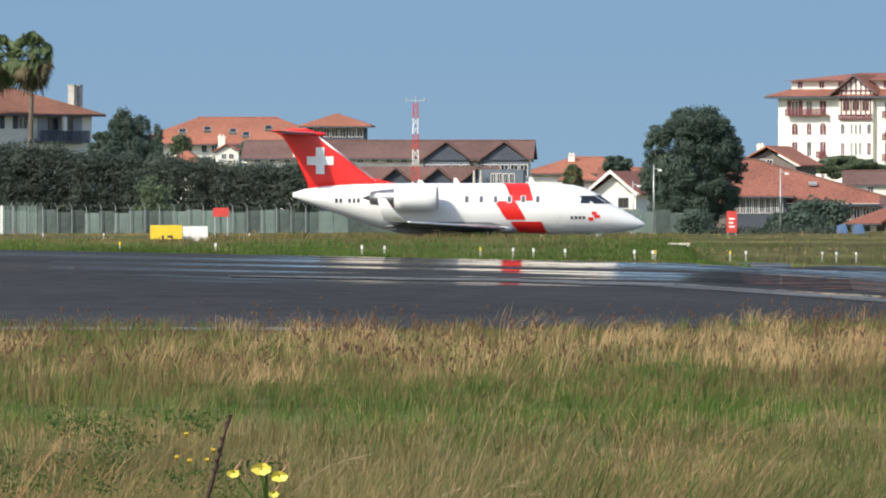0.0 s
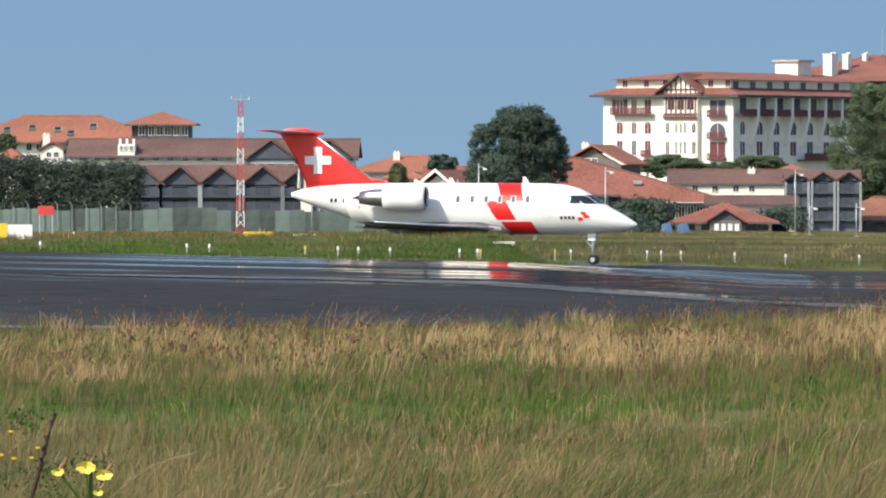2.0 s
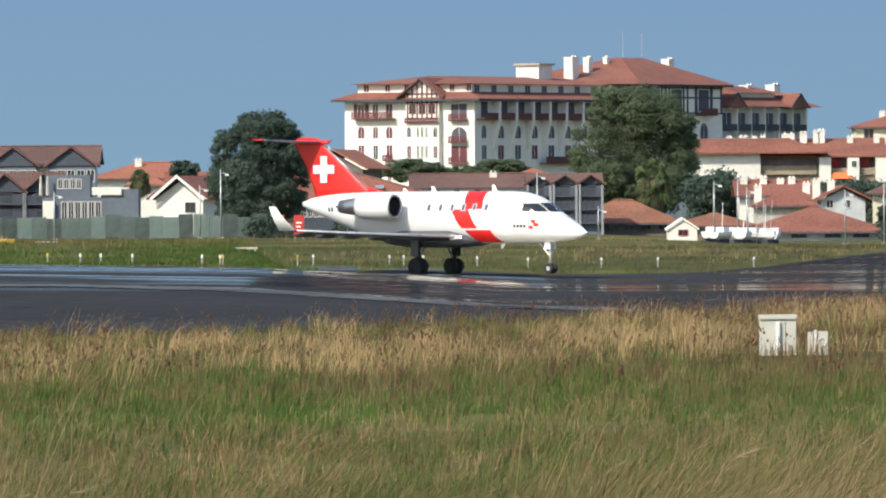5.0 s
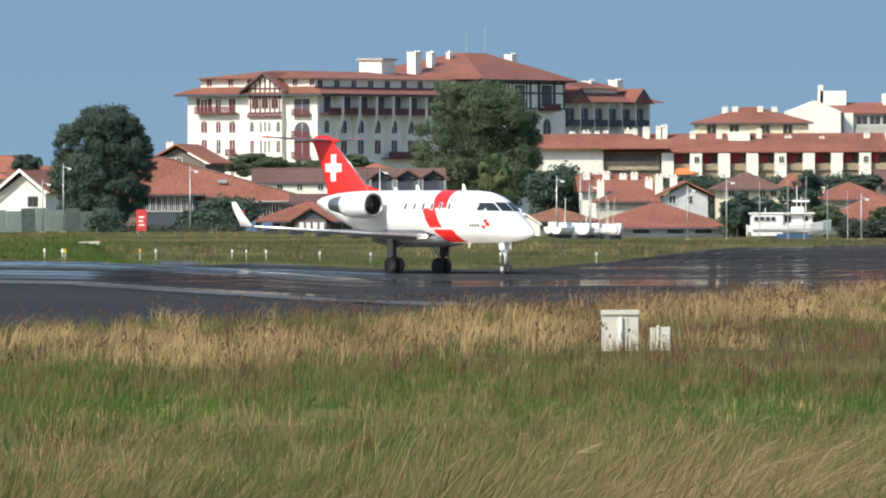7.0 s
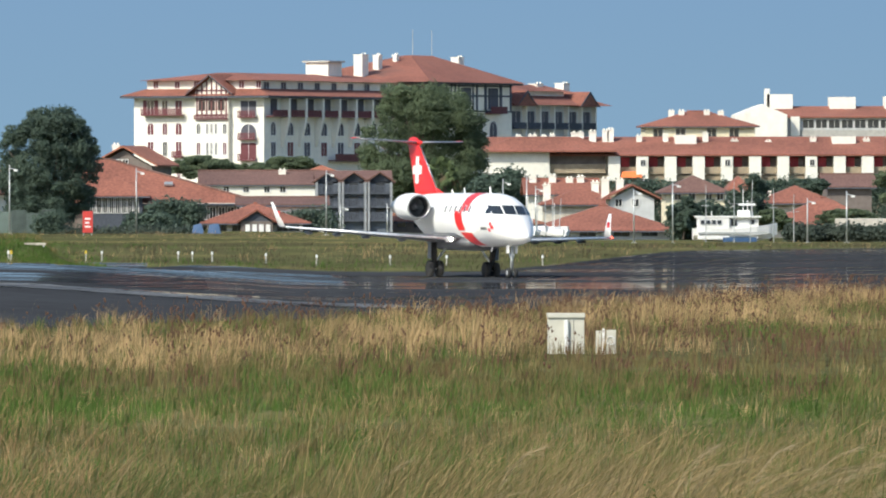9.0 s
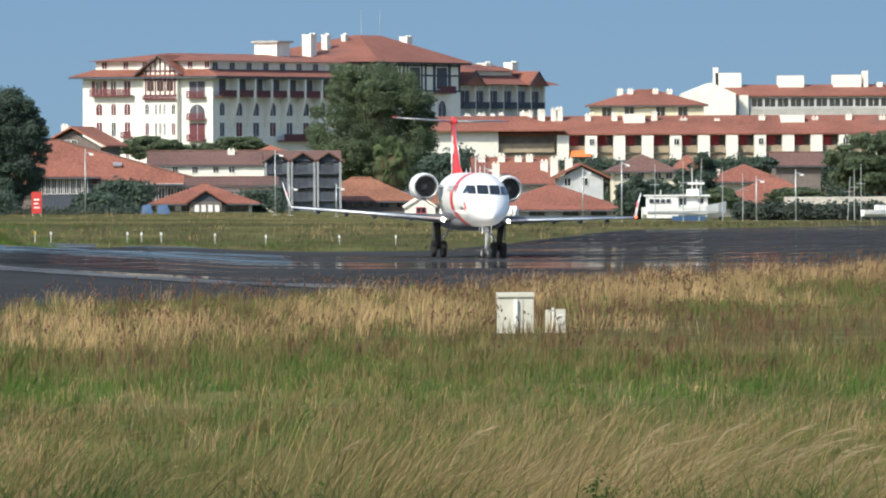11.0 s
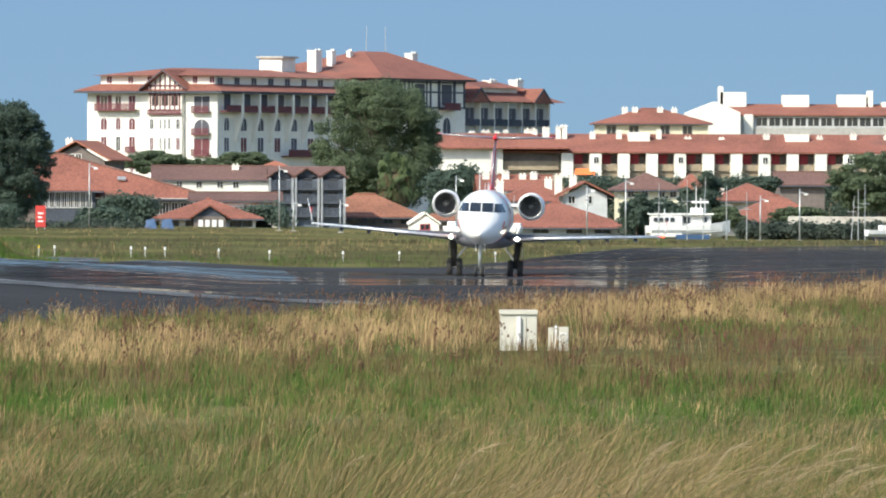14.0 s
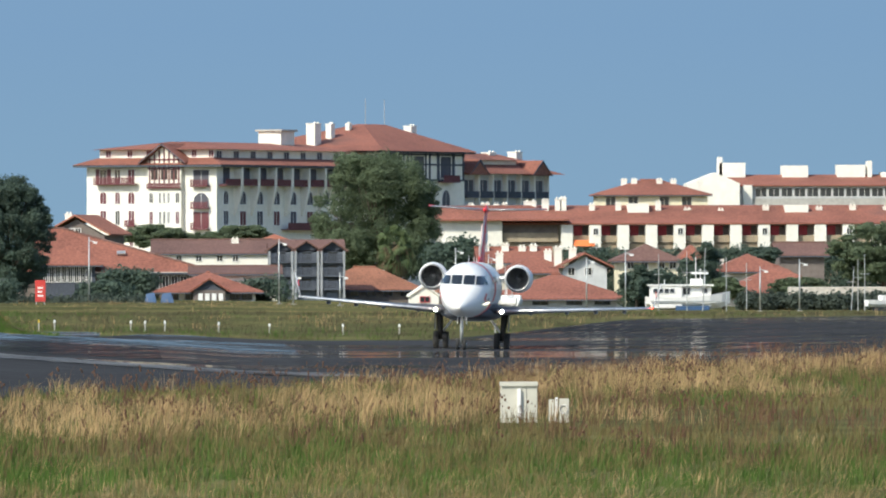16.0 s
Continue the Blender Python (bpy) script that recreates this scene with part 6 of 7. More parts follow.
house(1290, 1400, 346, 312, 1040, "red tiled pavilion roof over glazing", 10, "hip", M_TIMBER, M_TILE, 0, 0.9, "house", [(350, 378, list(range(1304, 1392, 11)), M_FRAME, 0.6)])
house(1492, 1706, 326, 303, 1120, "long low white building with brown tiled roof", 12, "gable_x", M_WHITE, M_TILE_DARK, 0, 0.3, "house", [(330, 342, [1540, 1575, 1612, 1640], M_FRAME, 0.8)], chimneys=[(1640, 300)])
house(1500, 1684, 394, 361, 1000, "low boathouse with a red-brown tiled roof", 10, "hip", M_WHITE, M_TILE, 0, 0.9, "boathouse", [(397, 410, [1530, 1560, 1640, 1660], M_TIMBER, 1.2)])
boathouse_front()
house(1560, 1720, 362, 350, 1010, "low outbuilding with brown tiled roof", 8, "gable_x", M_WHITE, M_TILE_DARK, 0, 0.6)
# Bay walls here get the blue-grey shade colour instead of boards.
gable_row("balcony_houses", "dark gabled apartment row with grey piers and balconies", [1720, 1766, 1812], 23, 304, 322, 1060, M_SHADED_WALL, M_TILE_DARK, 405)
house(1690, 1730, 302, 293, 1150, "small house with orange tiled roof", 7, "hip", M_STONE, M_TILE_ORANGE)
house(1770, 1972, 391, 352, 1074, "low house with red-brown tiled roof", 10, "hip", M_SHADE_BROWN, M_TILE_VILLA, 0, 0.8, "house", [(394, 404, [1850, 1880, 1910, 1940], M_TIMBER, 1.1)])
house(1962, 2104, 396, 374, 1012, "low shed with a brown tiled roof behind the boats", 8, "hip", M_SHADE_BROWN, M_TILE_VILLA, 0, 0.6)
house(1948, 2002, 402, 383, 985, "white boathouse with a rounded gable and a red door", 8, "gable_y", M_WHITE, M_WHITE, 0, 0.2, "boathouse", [(404, 415, [1975], M_BLIND, 1.1)])
for u, h, vt, sd in ((1500, 62, 277, 51), (1655, 55, 278, 52), (1580, 40, 290, 53)):
    tree(u, vt, 318, h, 1290, "flat-topped pine before the hotel", M_LEAF, sd, 5000, 0.4, 18)
tree(1893, 150, 372, 112, 1250, "very large green plane tree beside the hotel", M_LEAF, 3, 42000, 0.30, 34, taper=0.5, core=0.52)
palm(1916, 276, 35, 1120, 55, "shaggy fan palm with dry fronds before the plane tree")
bushes("shrubs", 1985, 2110, [310, 305, 312, 318], 350, 1200, "dark green shrubs below the terrace row", M_LEAF_DARK, 56, 6000, 0.4, 5)
bushes("shrubs", 1660, 1720, [370, 365], 405, 1005, "dark bush beside the boathouse", M_LEAF_DARK, 57, 1500, 0.3, 3)
bushes("shrubs", 1412, 1490, [352, 347, 356], 380, 1000, "dark bush by the fence", M_LEAF_DARK, 58, 3600, 0.3, 3)
bushes("shrubs", 1372, 1440, [376, 372, 380], 400, 960, "low dark bush before the glazed pavilion", M_LEAF_DARK, 60, 2200, 0.3, 2)
bushes("low_hedge", 1240, 1480, [400, 402, 399, 403], 410, 945, "dark low hedge at the edge of the field", M_LEAF_GREY, 59, 5000, 0.25, 2)

def dike_weeds():
    """A few taller leafy weeds on the dike."""
    for k, (u, y, h) in enumerate(((1790, 28.0, 0.64), (2290, 28.0, 0.70), (2105, 28.4, 0.62))):
        x = east(u, y)
        ob = tagged(blank("leafy_weed", pose(x, y, float(ground_z(x, y)))), "leafy green weed on the dike among grass", "weed", "dike weeds")
        part("stem", tube(bmesh.new(), (0, 0, -0.02), (0.02, 0, h * 0.9), 0.005, 0.003, 6), M_GRASS, ob)
        leaf_cloud("leaves", [(0, 0, h * 0.8, 0.05, 0.05, h * 0.2), (0.06, 0, h * 0.6, 0.09, 0.08, h * 0.2), (-0.06, 0.02, h * 0.5, 0.1, 0.1, h * 0.2)], 1500, 0.007, M_WEED, ob, 90 + k)


dike_weeds()


def bramble():
    """A low dark tangle of leaves on the dike."""
    g = random.Random(17)
    balls = []
    for _ in range(30):
        y, u = g.uniform(28, 31.5), g.uniform(-160, 480)
        x = east(u, y)
        balls.append((x, y, float(ground_z(x, y)) + g.uniform(0.62, 0.93), g.uniform(0.05, 0.13), 0.14, g.uniform(0.03, 0.06)))
    tagged(leaf_cloud("bramble", balls, 3800, 0.0055, M_WEED, None, 95), "low dark green bramble in the dike grass", "bramble", kind="stuff")


bramble()


# east side
def terrace_row():
    d = 1300
    k = d / 16000
    ob = tagged(blank("terrace_row", pose(east(2430, d), d, 0)), "long white terrace of apartments under one brown tiled roof", "apartments")
    X = lambda u: (u - 2430) * k
    part("lower_wall", one_box(X(2000), X(2900), 0.4, 14, -1.9, high(311, d)), M_BEIGE, ob, "beige lower storey")
    part("wall", one_box(X(2000), X(2900), 1.6, 14, high(311, d), high(277, d)), M_WHITE, ob, "white wall")
    part("roof", roof_bm(X(2905) - X(1992), 15, high(275, d), high(243, d) - high(275, d), 0.9, "gable_x"), M_TILE, ob, "long red-brown tiled roof").location = ((X(2905) + X(1992)) / 2, 0, 0)
    part("end_wall", one_box(X(1998), X(2112), -1.0, 1.6, -1.9, high(268, d)), M_WHITE, ob, "blind white end wall")
    part("end_roof", roof_bm(X(2220) - X(1996), 9, high(268, d), high(243, d) - high(268, d), 0.8, "hip"), M_TILE, ob, "tiled roof").location = ((X(2220) + X(1996)) / 2, -1.5, 0)
    part("balcony_front", one_box(X(2114), X(2212), -0.2, 0.2, high(308, d), high(292, d)), M_BEIGE, ob, "beige balcony front")
    # flat dark plate: the recess's shade is its colour
    part("recess", one_box(X(2114), X(2212), 0.5, 1.59, high(292, d), high(272, d)), M_SHADE_BROWN, ob, "loggia plate with shade in its colour")
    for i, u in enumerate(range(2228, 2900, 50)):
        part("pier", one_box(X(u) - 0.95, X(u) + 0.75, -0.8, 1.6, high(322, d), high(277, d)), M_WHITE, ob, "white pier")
        # plate before the white wall, coloured as the loggia's shade
        part("loggia", one_box(X(u) + 0.9, X(u + 50) - 1.0, 1.38, 1.58, high(296, d), high(279, d)), M_SHADE_BROWN, ob, "loggia plate with shade in its colour")
        part("balcony_front", one_box(X(u) + 0.8, X(u + 50) - 0.97, 0.0, 0.25, high(309, d), high(297, d)), M_BEIGE, ob, "beige balcony front")
        part("blind", one_box(X(u) + 1.0, X(u) + 2.2, 1.2, 1.37, high(300, d), high(280, d)), M_BLIND, ob, "red blind")
        if i % 3 == 1:
            window(ob, pose(X(u), -0.81, high(290, d)), 0.8, 1.0)
    part("awning", solid(bmesh.new(), [(X(2239), -1.3, high(316, d)), (X(2277), -1.3, high(316, d)), (X(2277), -0.05, high(316, d)), (X(2239), -0.05, high(316, d))],
                         [(X(2241), -0.3, high(305, d)), (X(2275), -0.3, high(305, d)), (X(2275), -0.05, high(305, d)), (X(2241), -0.05, high(305, d))]), M_ORANGE, ob, "orange awning")
    for u, v, w in ((2060, 240, 0.8), (2085, 238, 1.2), (2105, 240, 0.7), (2120, 238, 0.7), (2165, 234, 1.8), (2192, 232, 1.0), (2215, 230, 0.9), (2224, 228, 0.9), (2275, 240, 0.8), (2322, 238, 0.8), (2393, 236, 0.8), (2445, 248, 1.0), (2505, 250, 0.8), (2585, 244, 0.9), (2680, 246, 0.9), (2740, 243, 0.9), (2800, 245, 0.9)):
        chimney(ob, X(u), 5.0, high(270, d), high(v, d), w)
    for u0, u1, v in ((2338, 2376, 240), (2618, 2660, 243)):
        part("roof_box", one_box(X(u0), X(u1), 4, 9, high(270, d), high(v, d)), M_WHITE, ob, "white roof box")
    return ob


terrace_row()
bushes("shrubs", 2232, 2900, [318, 324, 320, 326, 322], 350, 1255, "dark shrubs below the terrace row", M_LEAF_DARK, 71, 24000, 0.3, 4)
house(2278, 2482, 224, 198, 1420, "cream apartment house with hipped tiled roof", 14, "hip", M_CREAM, M_TILE, 0, 0.7, "apartment_house", [(228, 246, [2305, 2345, 2400, 2440], M_STONE, 1.6)], chimneys=[(2332, 196), (2350, 196), (2395, 196), (2420, 197), (2468, 200)])


def long_block():
    d = 1450
    k = d / 16000
    ob = tagged(blank("apartment_block", pose(east(2640, d), d, 0)), "long white apartment block with ribbon windows and tiled roof", "apartments")
    X = lambda u: (u - 2640) * k
    part("wall", one_box(X(2530), X(2835), 0, 14, -1.9, high(208, d)), M_GREY_WALL, ob, "pale grey wall")
    part("roof", roof_bm(X(2840) - X(2500), 14, high(208, d), high(189, d) - high(208, d), 0.6, "gable_x"), M_TILE, ob, "tiled roof").location = ((X(2840) + X(2500)) / 2, 0, 0)
    part("end_gable", solid(bmesh.new(), [(X(2440), -3, 0), (X(2532), -3, 0), (X(2532), -3, high(205, d)), (X(2488), -3, high(186, d)), (X(2440), -3, high(205, d))],
                            [(X(2440), 8, 0), (X(2532), 8, 0), (X(2532), 8, high(205, d)), (X(2488), 8, high(186, d)), (X(2440), 8, high(205, d))]), M_WHITE, ob, "white gabled end")
    part("pier", one_box(X(2540), X(2556), -0.8, 0.0, 0, high(208, d)), M_WHITE, ob, "white pier")
    for u in range(2572, 2830, 23):
        window(ob, pose(X(u), -0.01, high(221, d)), 1.9, 1.5, M_FRAME)
    part("ribbon", one_box(X(2558), X(2832), -0.3, 0.0, high(247, d), high(232, d)), M_CONCRETE, ob, "grey balcony band")
    for u0, u1, v in ((2502, 2548, 168), (2500, 2507, 158), (2614, 2660, 173), (2712, 2762, 172), (2766, 2774, 165), (2822, 2834, 180), (2790, 2800, 185)):
        part("roof_box", one_box(X(u0), X(u1), 5, 9, high(205, d), high(v, d)), M_WHITE, ob, "white roof stack")
    return ob


long_block()
house(2086, 2340, 408, 366, 1010, "low shed with a big brown-red tiled roof", 14, "hip", M_GREY_WALL, M_TILE, 0, 0.8, "boathouse", [(411, 420, [2120, 2180, 2240, 2290], M_TIMBER, 1.8)])
house(2070, 2200, 344, 318, 1150, "houses with brown tiled roofs", 10, "gable_x", M_WHITE, M_TILE, 0, 0.7, "house", chimneys=[(2085, 312), (2120, 310), (2150, 315), (2170, 312)])
house(2100, 2245, 362, 332, 1110, "house with brown tiled roof", 10, "hip", M_STONE, M_TILE, 0, 0.7, "house", chimneys=[(2110, 326), (2196, 322)])
house(2212, 2306, 352, 327, 1090, "dark timbered gabled house", 10, "gable_y", M_GREY_WALL, M_TILE, 0, 0.9, "house", [(353, 368, [2235, 2265], M_FRAME, 0.9)], chimneys=[(2214, 316), (2240, 318)])
house(2312, 2430, 341, 312, 1120, "cream house under a brown tiled roof", 10, "hip", M_CREAM, M_TILE_DARK, 0, 0.8, "house", [(344, 356, [2340, 2365, 2395, 2415], M_FRAME, 0.9)])
house(2425, 2475, 342, 314, 1180, "small red roofed house between the trees", 9, "hip", M_WHITE, M_TILE)
house(2485, 2620, 360, 330, 1090, "house with brown tiled roof", 10, "hip", M_STONE, M_TILE, 0, 0.8, "house", chimneys=[(2502, 338), (2525, 345)])
house(2500, 2710, 402, 352, 1040, "house with a steep brown tiled roof", 12, "hip", M_STONE, M_TILE, 0, 0.8)
house(2600, 2690, 332, 310, 1180, "house with dark tiled roof", 9, "gable_x", M_SHADE_BROWN, M_TILE_DARK)
tree(2790, 275, 385, 96, 1060, "spreading green umbrella pine by the quay", M_LEAF, 61, 12000, 0.36, 26, taper=0.3)
tree(2350, 350, 425, 32, 1000, "low dark green tree by the quay", M_LEAF_DARK, 62, 5000, 0.26, 14)
tree(2466, 308, 420, 42, 1004, "tall green tree by the quay", M_LEAF_DARK, 63, 7000, 0.26, 14)
tree(2570, 318, 350, 42, 1140, "dark shrub tree between roofs", M_LEAF_DARK, 67, 2500, 0.32, 10)
tree(2640, 372, 430, 55, 985, "rounded green tree near the quay", M_LEAF, 64, 5000, 0.32, 14)
tree(2505, 372, 430, 40, 980, "rounded green tree near the quay", M_LEAF, 65, 3500, 0.32, 12)
bushes("shrubs", 2345, 2450, [362, 358, 372], 425, 1000, "dark shrubs along the quay", M_LEAF_DARK, 66, 6000, 0.3, 4)
bushes("shrubs", 2540, 2920, [398, 402, 405, 403, 404], 436, 970, "grey-green shrubs along the field's edge", M_LEAF_GREY, 68, 14000, 0.3, 4)


def hull_loft(length, beam, deck, bow):
    """A boat's hull along x with its bow at +x: rounded sections, keel at z = 0."""
    st = []
    for f, b, k, up in ((-0.5, 0.82, 0.12, 0.0), (-0.3, 0.97, 0.02, 0.0), (0.0, 1.0, 0.0, 0.0), (0.25, 0.86, 0.04, 0.3), (0.4, 0.5, 0.16, 0.65), (0.5, 0.05, 0.5, 1.0)):
        top = deck + (bow - deck) * up
        st.append([(f * length, b * beam / 2 * w, k * deck + (top - k * deck) * h) for w, h in ((-1, 1), (-0.9, 0.45), (-0.45, 0.08), (0.45, 0.08), (0.9, 0.45), (1, 1))])
    return loft(st)


def boat():
    d = 960
    k = d / 16000
    z = float(ground_z(east(2440, d), d))
    ob = tagged(blank("patrol_boat", pose(east(2440, d), d, z)), "white work boat with a blue stripe moored at the quay", "boat")
    X = lambda u: (u - 2440) * k
    Z = lambda v: high(v, d) - z
    hull_part = part("hull", hull_loft(9.0, 3.2, Z(406), Z(396)), M_WHITE_PAINT, ob, "white hull")
    hull_part.location = (0.2, 1.6, 0)
    part("stripe", one_box(X(2420), X(2480), -0.05, 0.1, Z(430), Z(422)), M_BLUE, ob, "blue stripe")
    cab = part("cabin", one_box(X(2376), X(2432), 0.1, 2.9, Z(426), Z(386), 0.10), M_WHITE_PAINT, ob, "white forward cabin")
    aft = part("cabin", one_box(X(2432), X(2484), 0.5, 2.8, Z(424), Z(388), 0.08), M_WHITE_PAINT, ob, "white after cabin")
    part("deck_edge", one_box(X(2372), X(2488), 0.0, 3.0, Z(387), Z(384), 0.03), M_WHITE_PAINT, ob, "overhanging roof edge")
    for u in (2384, 2394, 2404, 2414):
        window(cab, pose(X(u), 0.09, Z(395)), 0.42, 0.42, M_TIMBER)
    window(aft, pose(X(2440), 0.49, Z(396)), 0.66, 0.7, M_TIMBER)
    window(aft, pose(X(2472), 0.49, Z(395)), 0.5, 0.5, M_TIMBER)
    for u, v in ((2458, 336), (2466, 356), (2474, 362), (2392, 374), (2402, 376)):
        part("mast", tube(bmesh.new(), (X(u), 2, Z(395)), (X(u), 2, Z(v)), 0.07, 0.04), M_WHITE_PAINT, ob, "white mast")
    part("mast_platform", one_box(X(2448), X(2470), 1.4, 2.4, Z(386), Z(374), 0.08), M_WHITE_PAINT, ob, "white mast housing")
    part("radar", one_box(X(2450), X(2480), 1.8, 2.1, Z(366), Z(362), 0.03), M_WHITE_PAINT, ob, "radar bar")
    part("fender_rail", one_box(X(2376), X(2500), -0.06, 0.02, Z(416), Z(413)), M_STEEL, ob, "rubbing strake")
    return ob


boat()


def quay_shed():
    d = 975
    k = d / 16000
    ob = tagged(blank("quay_shed", pose(east(2750, d), d, 0)), "long low white canopy on posts along the quay", "canopy")
    X = lambda u: (u - 2750) * k
    part("canopy", one_box(X(2624), X(2890), 0, 4, high(404, d), high(389, d), 0.1), M_STONE, ob, "pale canopy")
    for u in range(2652, 2890, 26):
        part("post", tube(bmesh.new(), (X(u), 0.4, -1.6), (X(u), 0.4, high(400, d)), 0.09), M_WHITE_PAINT, ob, "white post")
    return ob


quay_shed()


def boat_hoist():
    d = 962
    k = d / 16000
    ob = tagged(blank("boat_hoist", pose(east(2880, d), d, float(ground_z(east(2880, d), d)))), "blue painted steel boat hoist on the quay", "crane")
    X, Z = lambda u: (u - 2880) * k, lambda v: high(v, d) - ob.location.z
    part("hoist_head", one_box(X(2858), X(2902), -0.5, 0.9, Z(316), Z(293), 0.05), M_HOIST, ob, "blue hoist head")
    for u in (2862, 2898):
        part("leg", one_box(X(u) - 0.16, X(u) + 0.16, 0.0, 0.4, 0, Z(315)), M_HOIST, ob)
    part("engine_box", one_box(X(2860), X(2888), -0.7, 0.0, 0, Z(414), 0.05), M_HOIST, ob, "blue engine box")


M_HOIST = material("hoist_blue", (0.04, 0.19, 0.42), 0.5, vary=0.2)
boat_hoist()

for u, v, dd in ((1157, 292, 945), (1120, 320, 945), (1381, 298, 945), (1717, 302, 945), (2331, 322, 945), (862, 330, 945), (2262, 335, 950), (2640, 340, 950), (2570, 352, 950), (1742, 362, 945), (1825, 362, 945), (2030, 318, 960), (2072, 312, 960), (2088, 330, 960)):
    light_pole(u, v, dd)
for i, (u, v, dd) in enumerate(((2088, 340, 930), (2105, 352, 930), (2118, 346, 930), (2128, 352, 932), (2390, 330, 950), (2440, 325, 950), (2468, 320, 951), (2510, 335, 950), (2546, 346, 950), (2732, 352, 950), (2744, 340, 950), (2756, 330, 951), (2808, 318, 950), (2826, 300, 950), (2855, 310, 951))):
    mz = float(ground_z(east(u, dd), dd))
    mp = tagged(blank("sailing_mast", pose(east(u, dd), dd, mz)), "slim pale yacht mast at the marina", "mast", "yacht masts")
    part("pole", tube(bmesh.new(), (0, 0, 0), (0.3 if i % 3 == 0 else 0, 0, high(v, dd) - mz), 0.055, 0.035), M_STEEL, mp)
    part("spreader", tube(bmesh.new(), (-0.5, 0, (high(v, dd) - mz) * 0.65), (0.5, 0, (high(v, dd) - mz) * 0.65), 0.03), M_STEEL, mp)


def small_boat(u, d, length, turn):
    x = east(u, d)
    ob = tagged(blank("small_boat", pose(x, d, float(ground_z(x, d)), 0, 0, turn)), "small white boat laid up at the marina", "boat", "laid-up boats")
    h = part("hull", hull_loft(length, length * 0.36, 0.8, 1.05), M_WHITE_PAINT, ob, "white hull")
    h.location = (0, 0, 0.45)
    part("cabin", one_box(-length * 0.12, length * 0.2, -0.45, 0.45, 1.2, 1.75, 0.12), M_WHITE_PAINT, ob, "white cabin")
    part("cradle", one_box(-length * 0.3, length * 0.25, -0.3, 0.3, 0, 0.5), M_TIMBER, ob, "dark cradle")
    if length > 4:
        part("mast", tube(bmesh.new(), (0, 0, 1.1), (0.2, 0, 4.2), 0.05, 0.03), M_WHITE_PAINT, ob, "thin mast")


for u, dd, ln, tn in ((2044, 930, 4.2, 62), (2064, 934, 3.6, -70), (2082, 928, 4.6, 78), (2101, 936, 3.6, 60), (2120, 930, 4.2, -65), (2138, 938, 3.4, 80), (2024, 936, 3.4, 70), (2790, 940, 4.0, 20), (2830, 942, 4.2, -20), (2862, 940, 4.0, 10)):
    small_boat(u, dd, ln, tn)
for u0, u1 in ((1478, 1504), (1506, 1534)):
    tarp = bmesh.new()
    solid(tarp, [(east(u0, 940), 940, -0.9), (east(u1, 940), 940, -0.9), (east(u1, 940), 942, -0.9), (east(u0, 940), 942, -0.9)],
          [(east(u0 + 4, 940), 940.5, 0.55), (east(u1 - 8, 940), 940.5, 0.7), (east(u1 - 8, 940), 941.5, 0.7), (east(u0 + 4, 940), 941.5, 0.55)])
    tagged(part("boat_cover", tarp, M_BLUE), "blue tarpaulin over a laid-up dinghy", "tarpaulin")

# -- airfield fence and furniture --
def fence():
    d = 955
    pitch = 1.55
    x0, x1 = east(-60, d), east(1240, d)
    n = int((x1 - x0) / pitch)
    ob = tagged(blank("airfield_fence", pose(x0, d, -0.4)), "green-grey sheet metal airfield fence with worn panels", "fence")
    h = 2.45
    outline = []
    for i in range(7):
        a = pitch * i / 7
        outline += [(a, -0.06), (a + pitch / 16, -0.06), (a + pitch / 14, 0.0), (a + pitch / 7.5, 0.0)]
    loop = outline + [(x, y + 0.02) for x, y in outline[::-1]]
    bm = solid(bmesh.new(), [(x, y, 0) for x, y in loop], [(x, y, h) for x, y in loop])
    me = bpy.data.meshes.new("panel")
    bm.to_mesh(me), bm.free()
    me.materials.append(M_FENCE)
    g = random.Random(4)
    for i in range(n):
        share("panel", me, ob, pose(i * pitch, g.uniform(-0.03, 0.03), g.uniform(-0.34, 0.14), 0, g.uniform(-0.8, 0.8), 0))
    pm = bpy.data.meshes.new("post")
    bm = tube(bmesh.new(), (0, 0, 0), (0, 0, 2.8), 0.045, 0.04, 6)
    tube(bm, (0, 0, 2.75), (-0.30, -0.15, 3.15), 0.04, 0.035, 6)
    bm.to_mesh(pm), bm.free()
    pm.materials.append(M_PIER)
    for i in range(int(n * 0.48)):
        share("post", pm, ob, pose(i * pitch + 0.2, -0.35, g.uniform(-0.1, 0.1)))
    return ob


fence()


def gate_cage():
    d = 930
    ob = tagged(blank("fence_corner", pose(east(35, d), d, -0.4)), "green steel fence corner with slanted tops", "fence")
    for i in range(18):
        x = -1.9 + i * 0.22
        part("bar", one_box(x, x + 0.13, 0, 0.06, 0, 3.0), M_FENCE, ob)
        part("top", tube(bmesh.new(), (x + 0.06, 0, 2.95), (x + 0.35, 0, 3.35), 0.03), M_FENCE, ob) if i % 2 else None
    part("post", one_box(-2.2, -1.95, -0.05, 0.2, 0, 3.0), M_WHITE_PAINT, ob, "white post")


gate_cage()


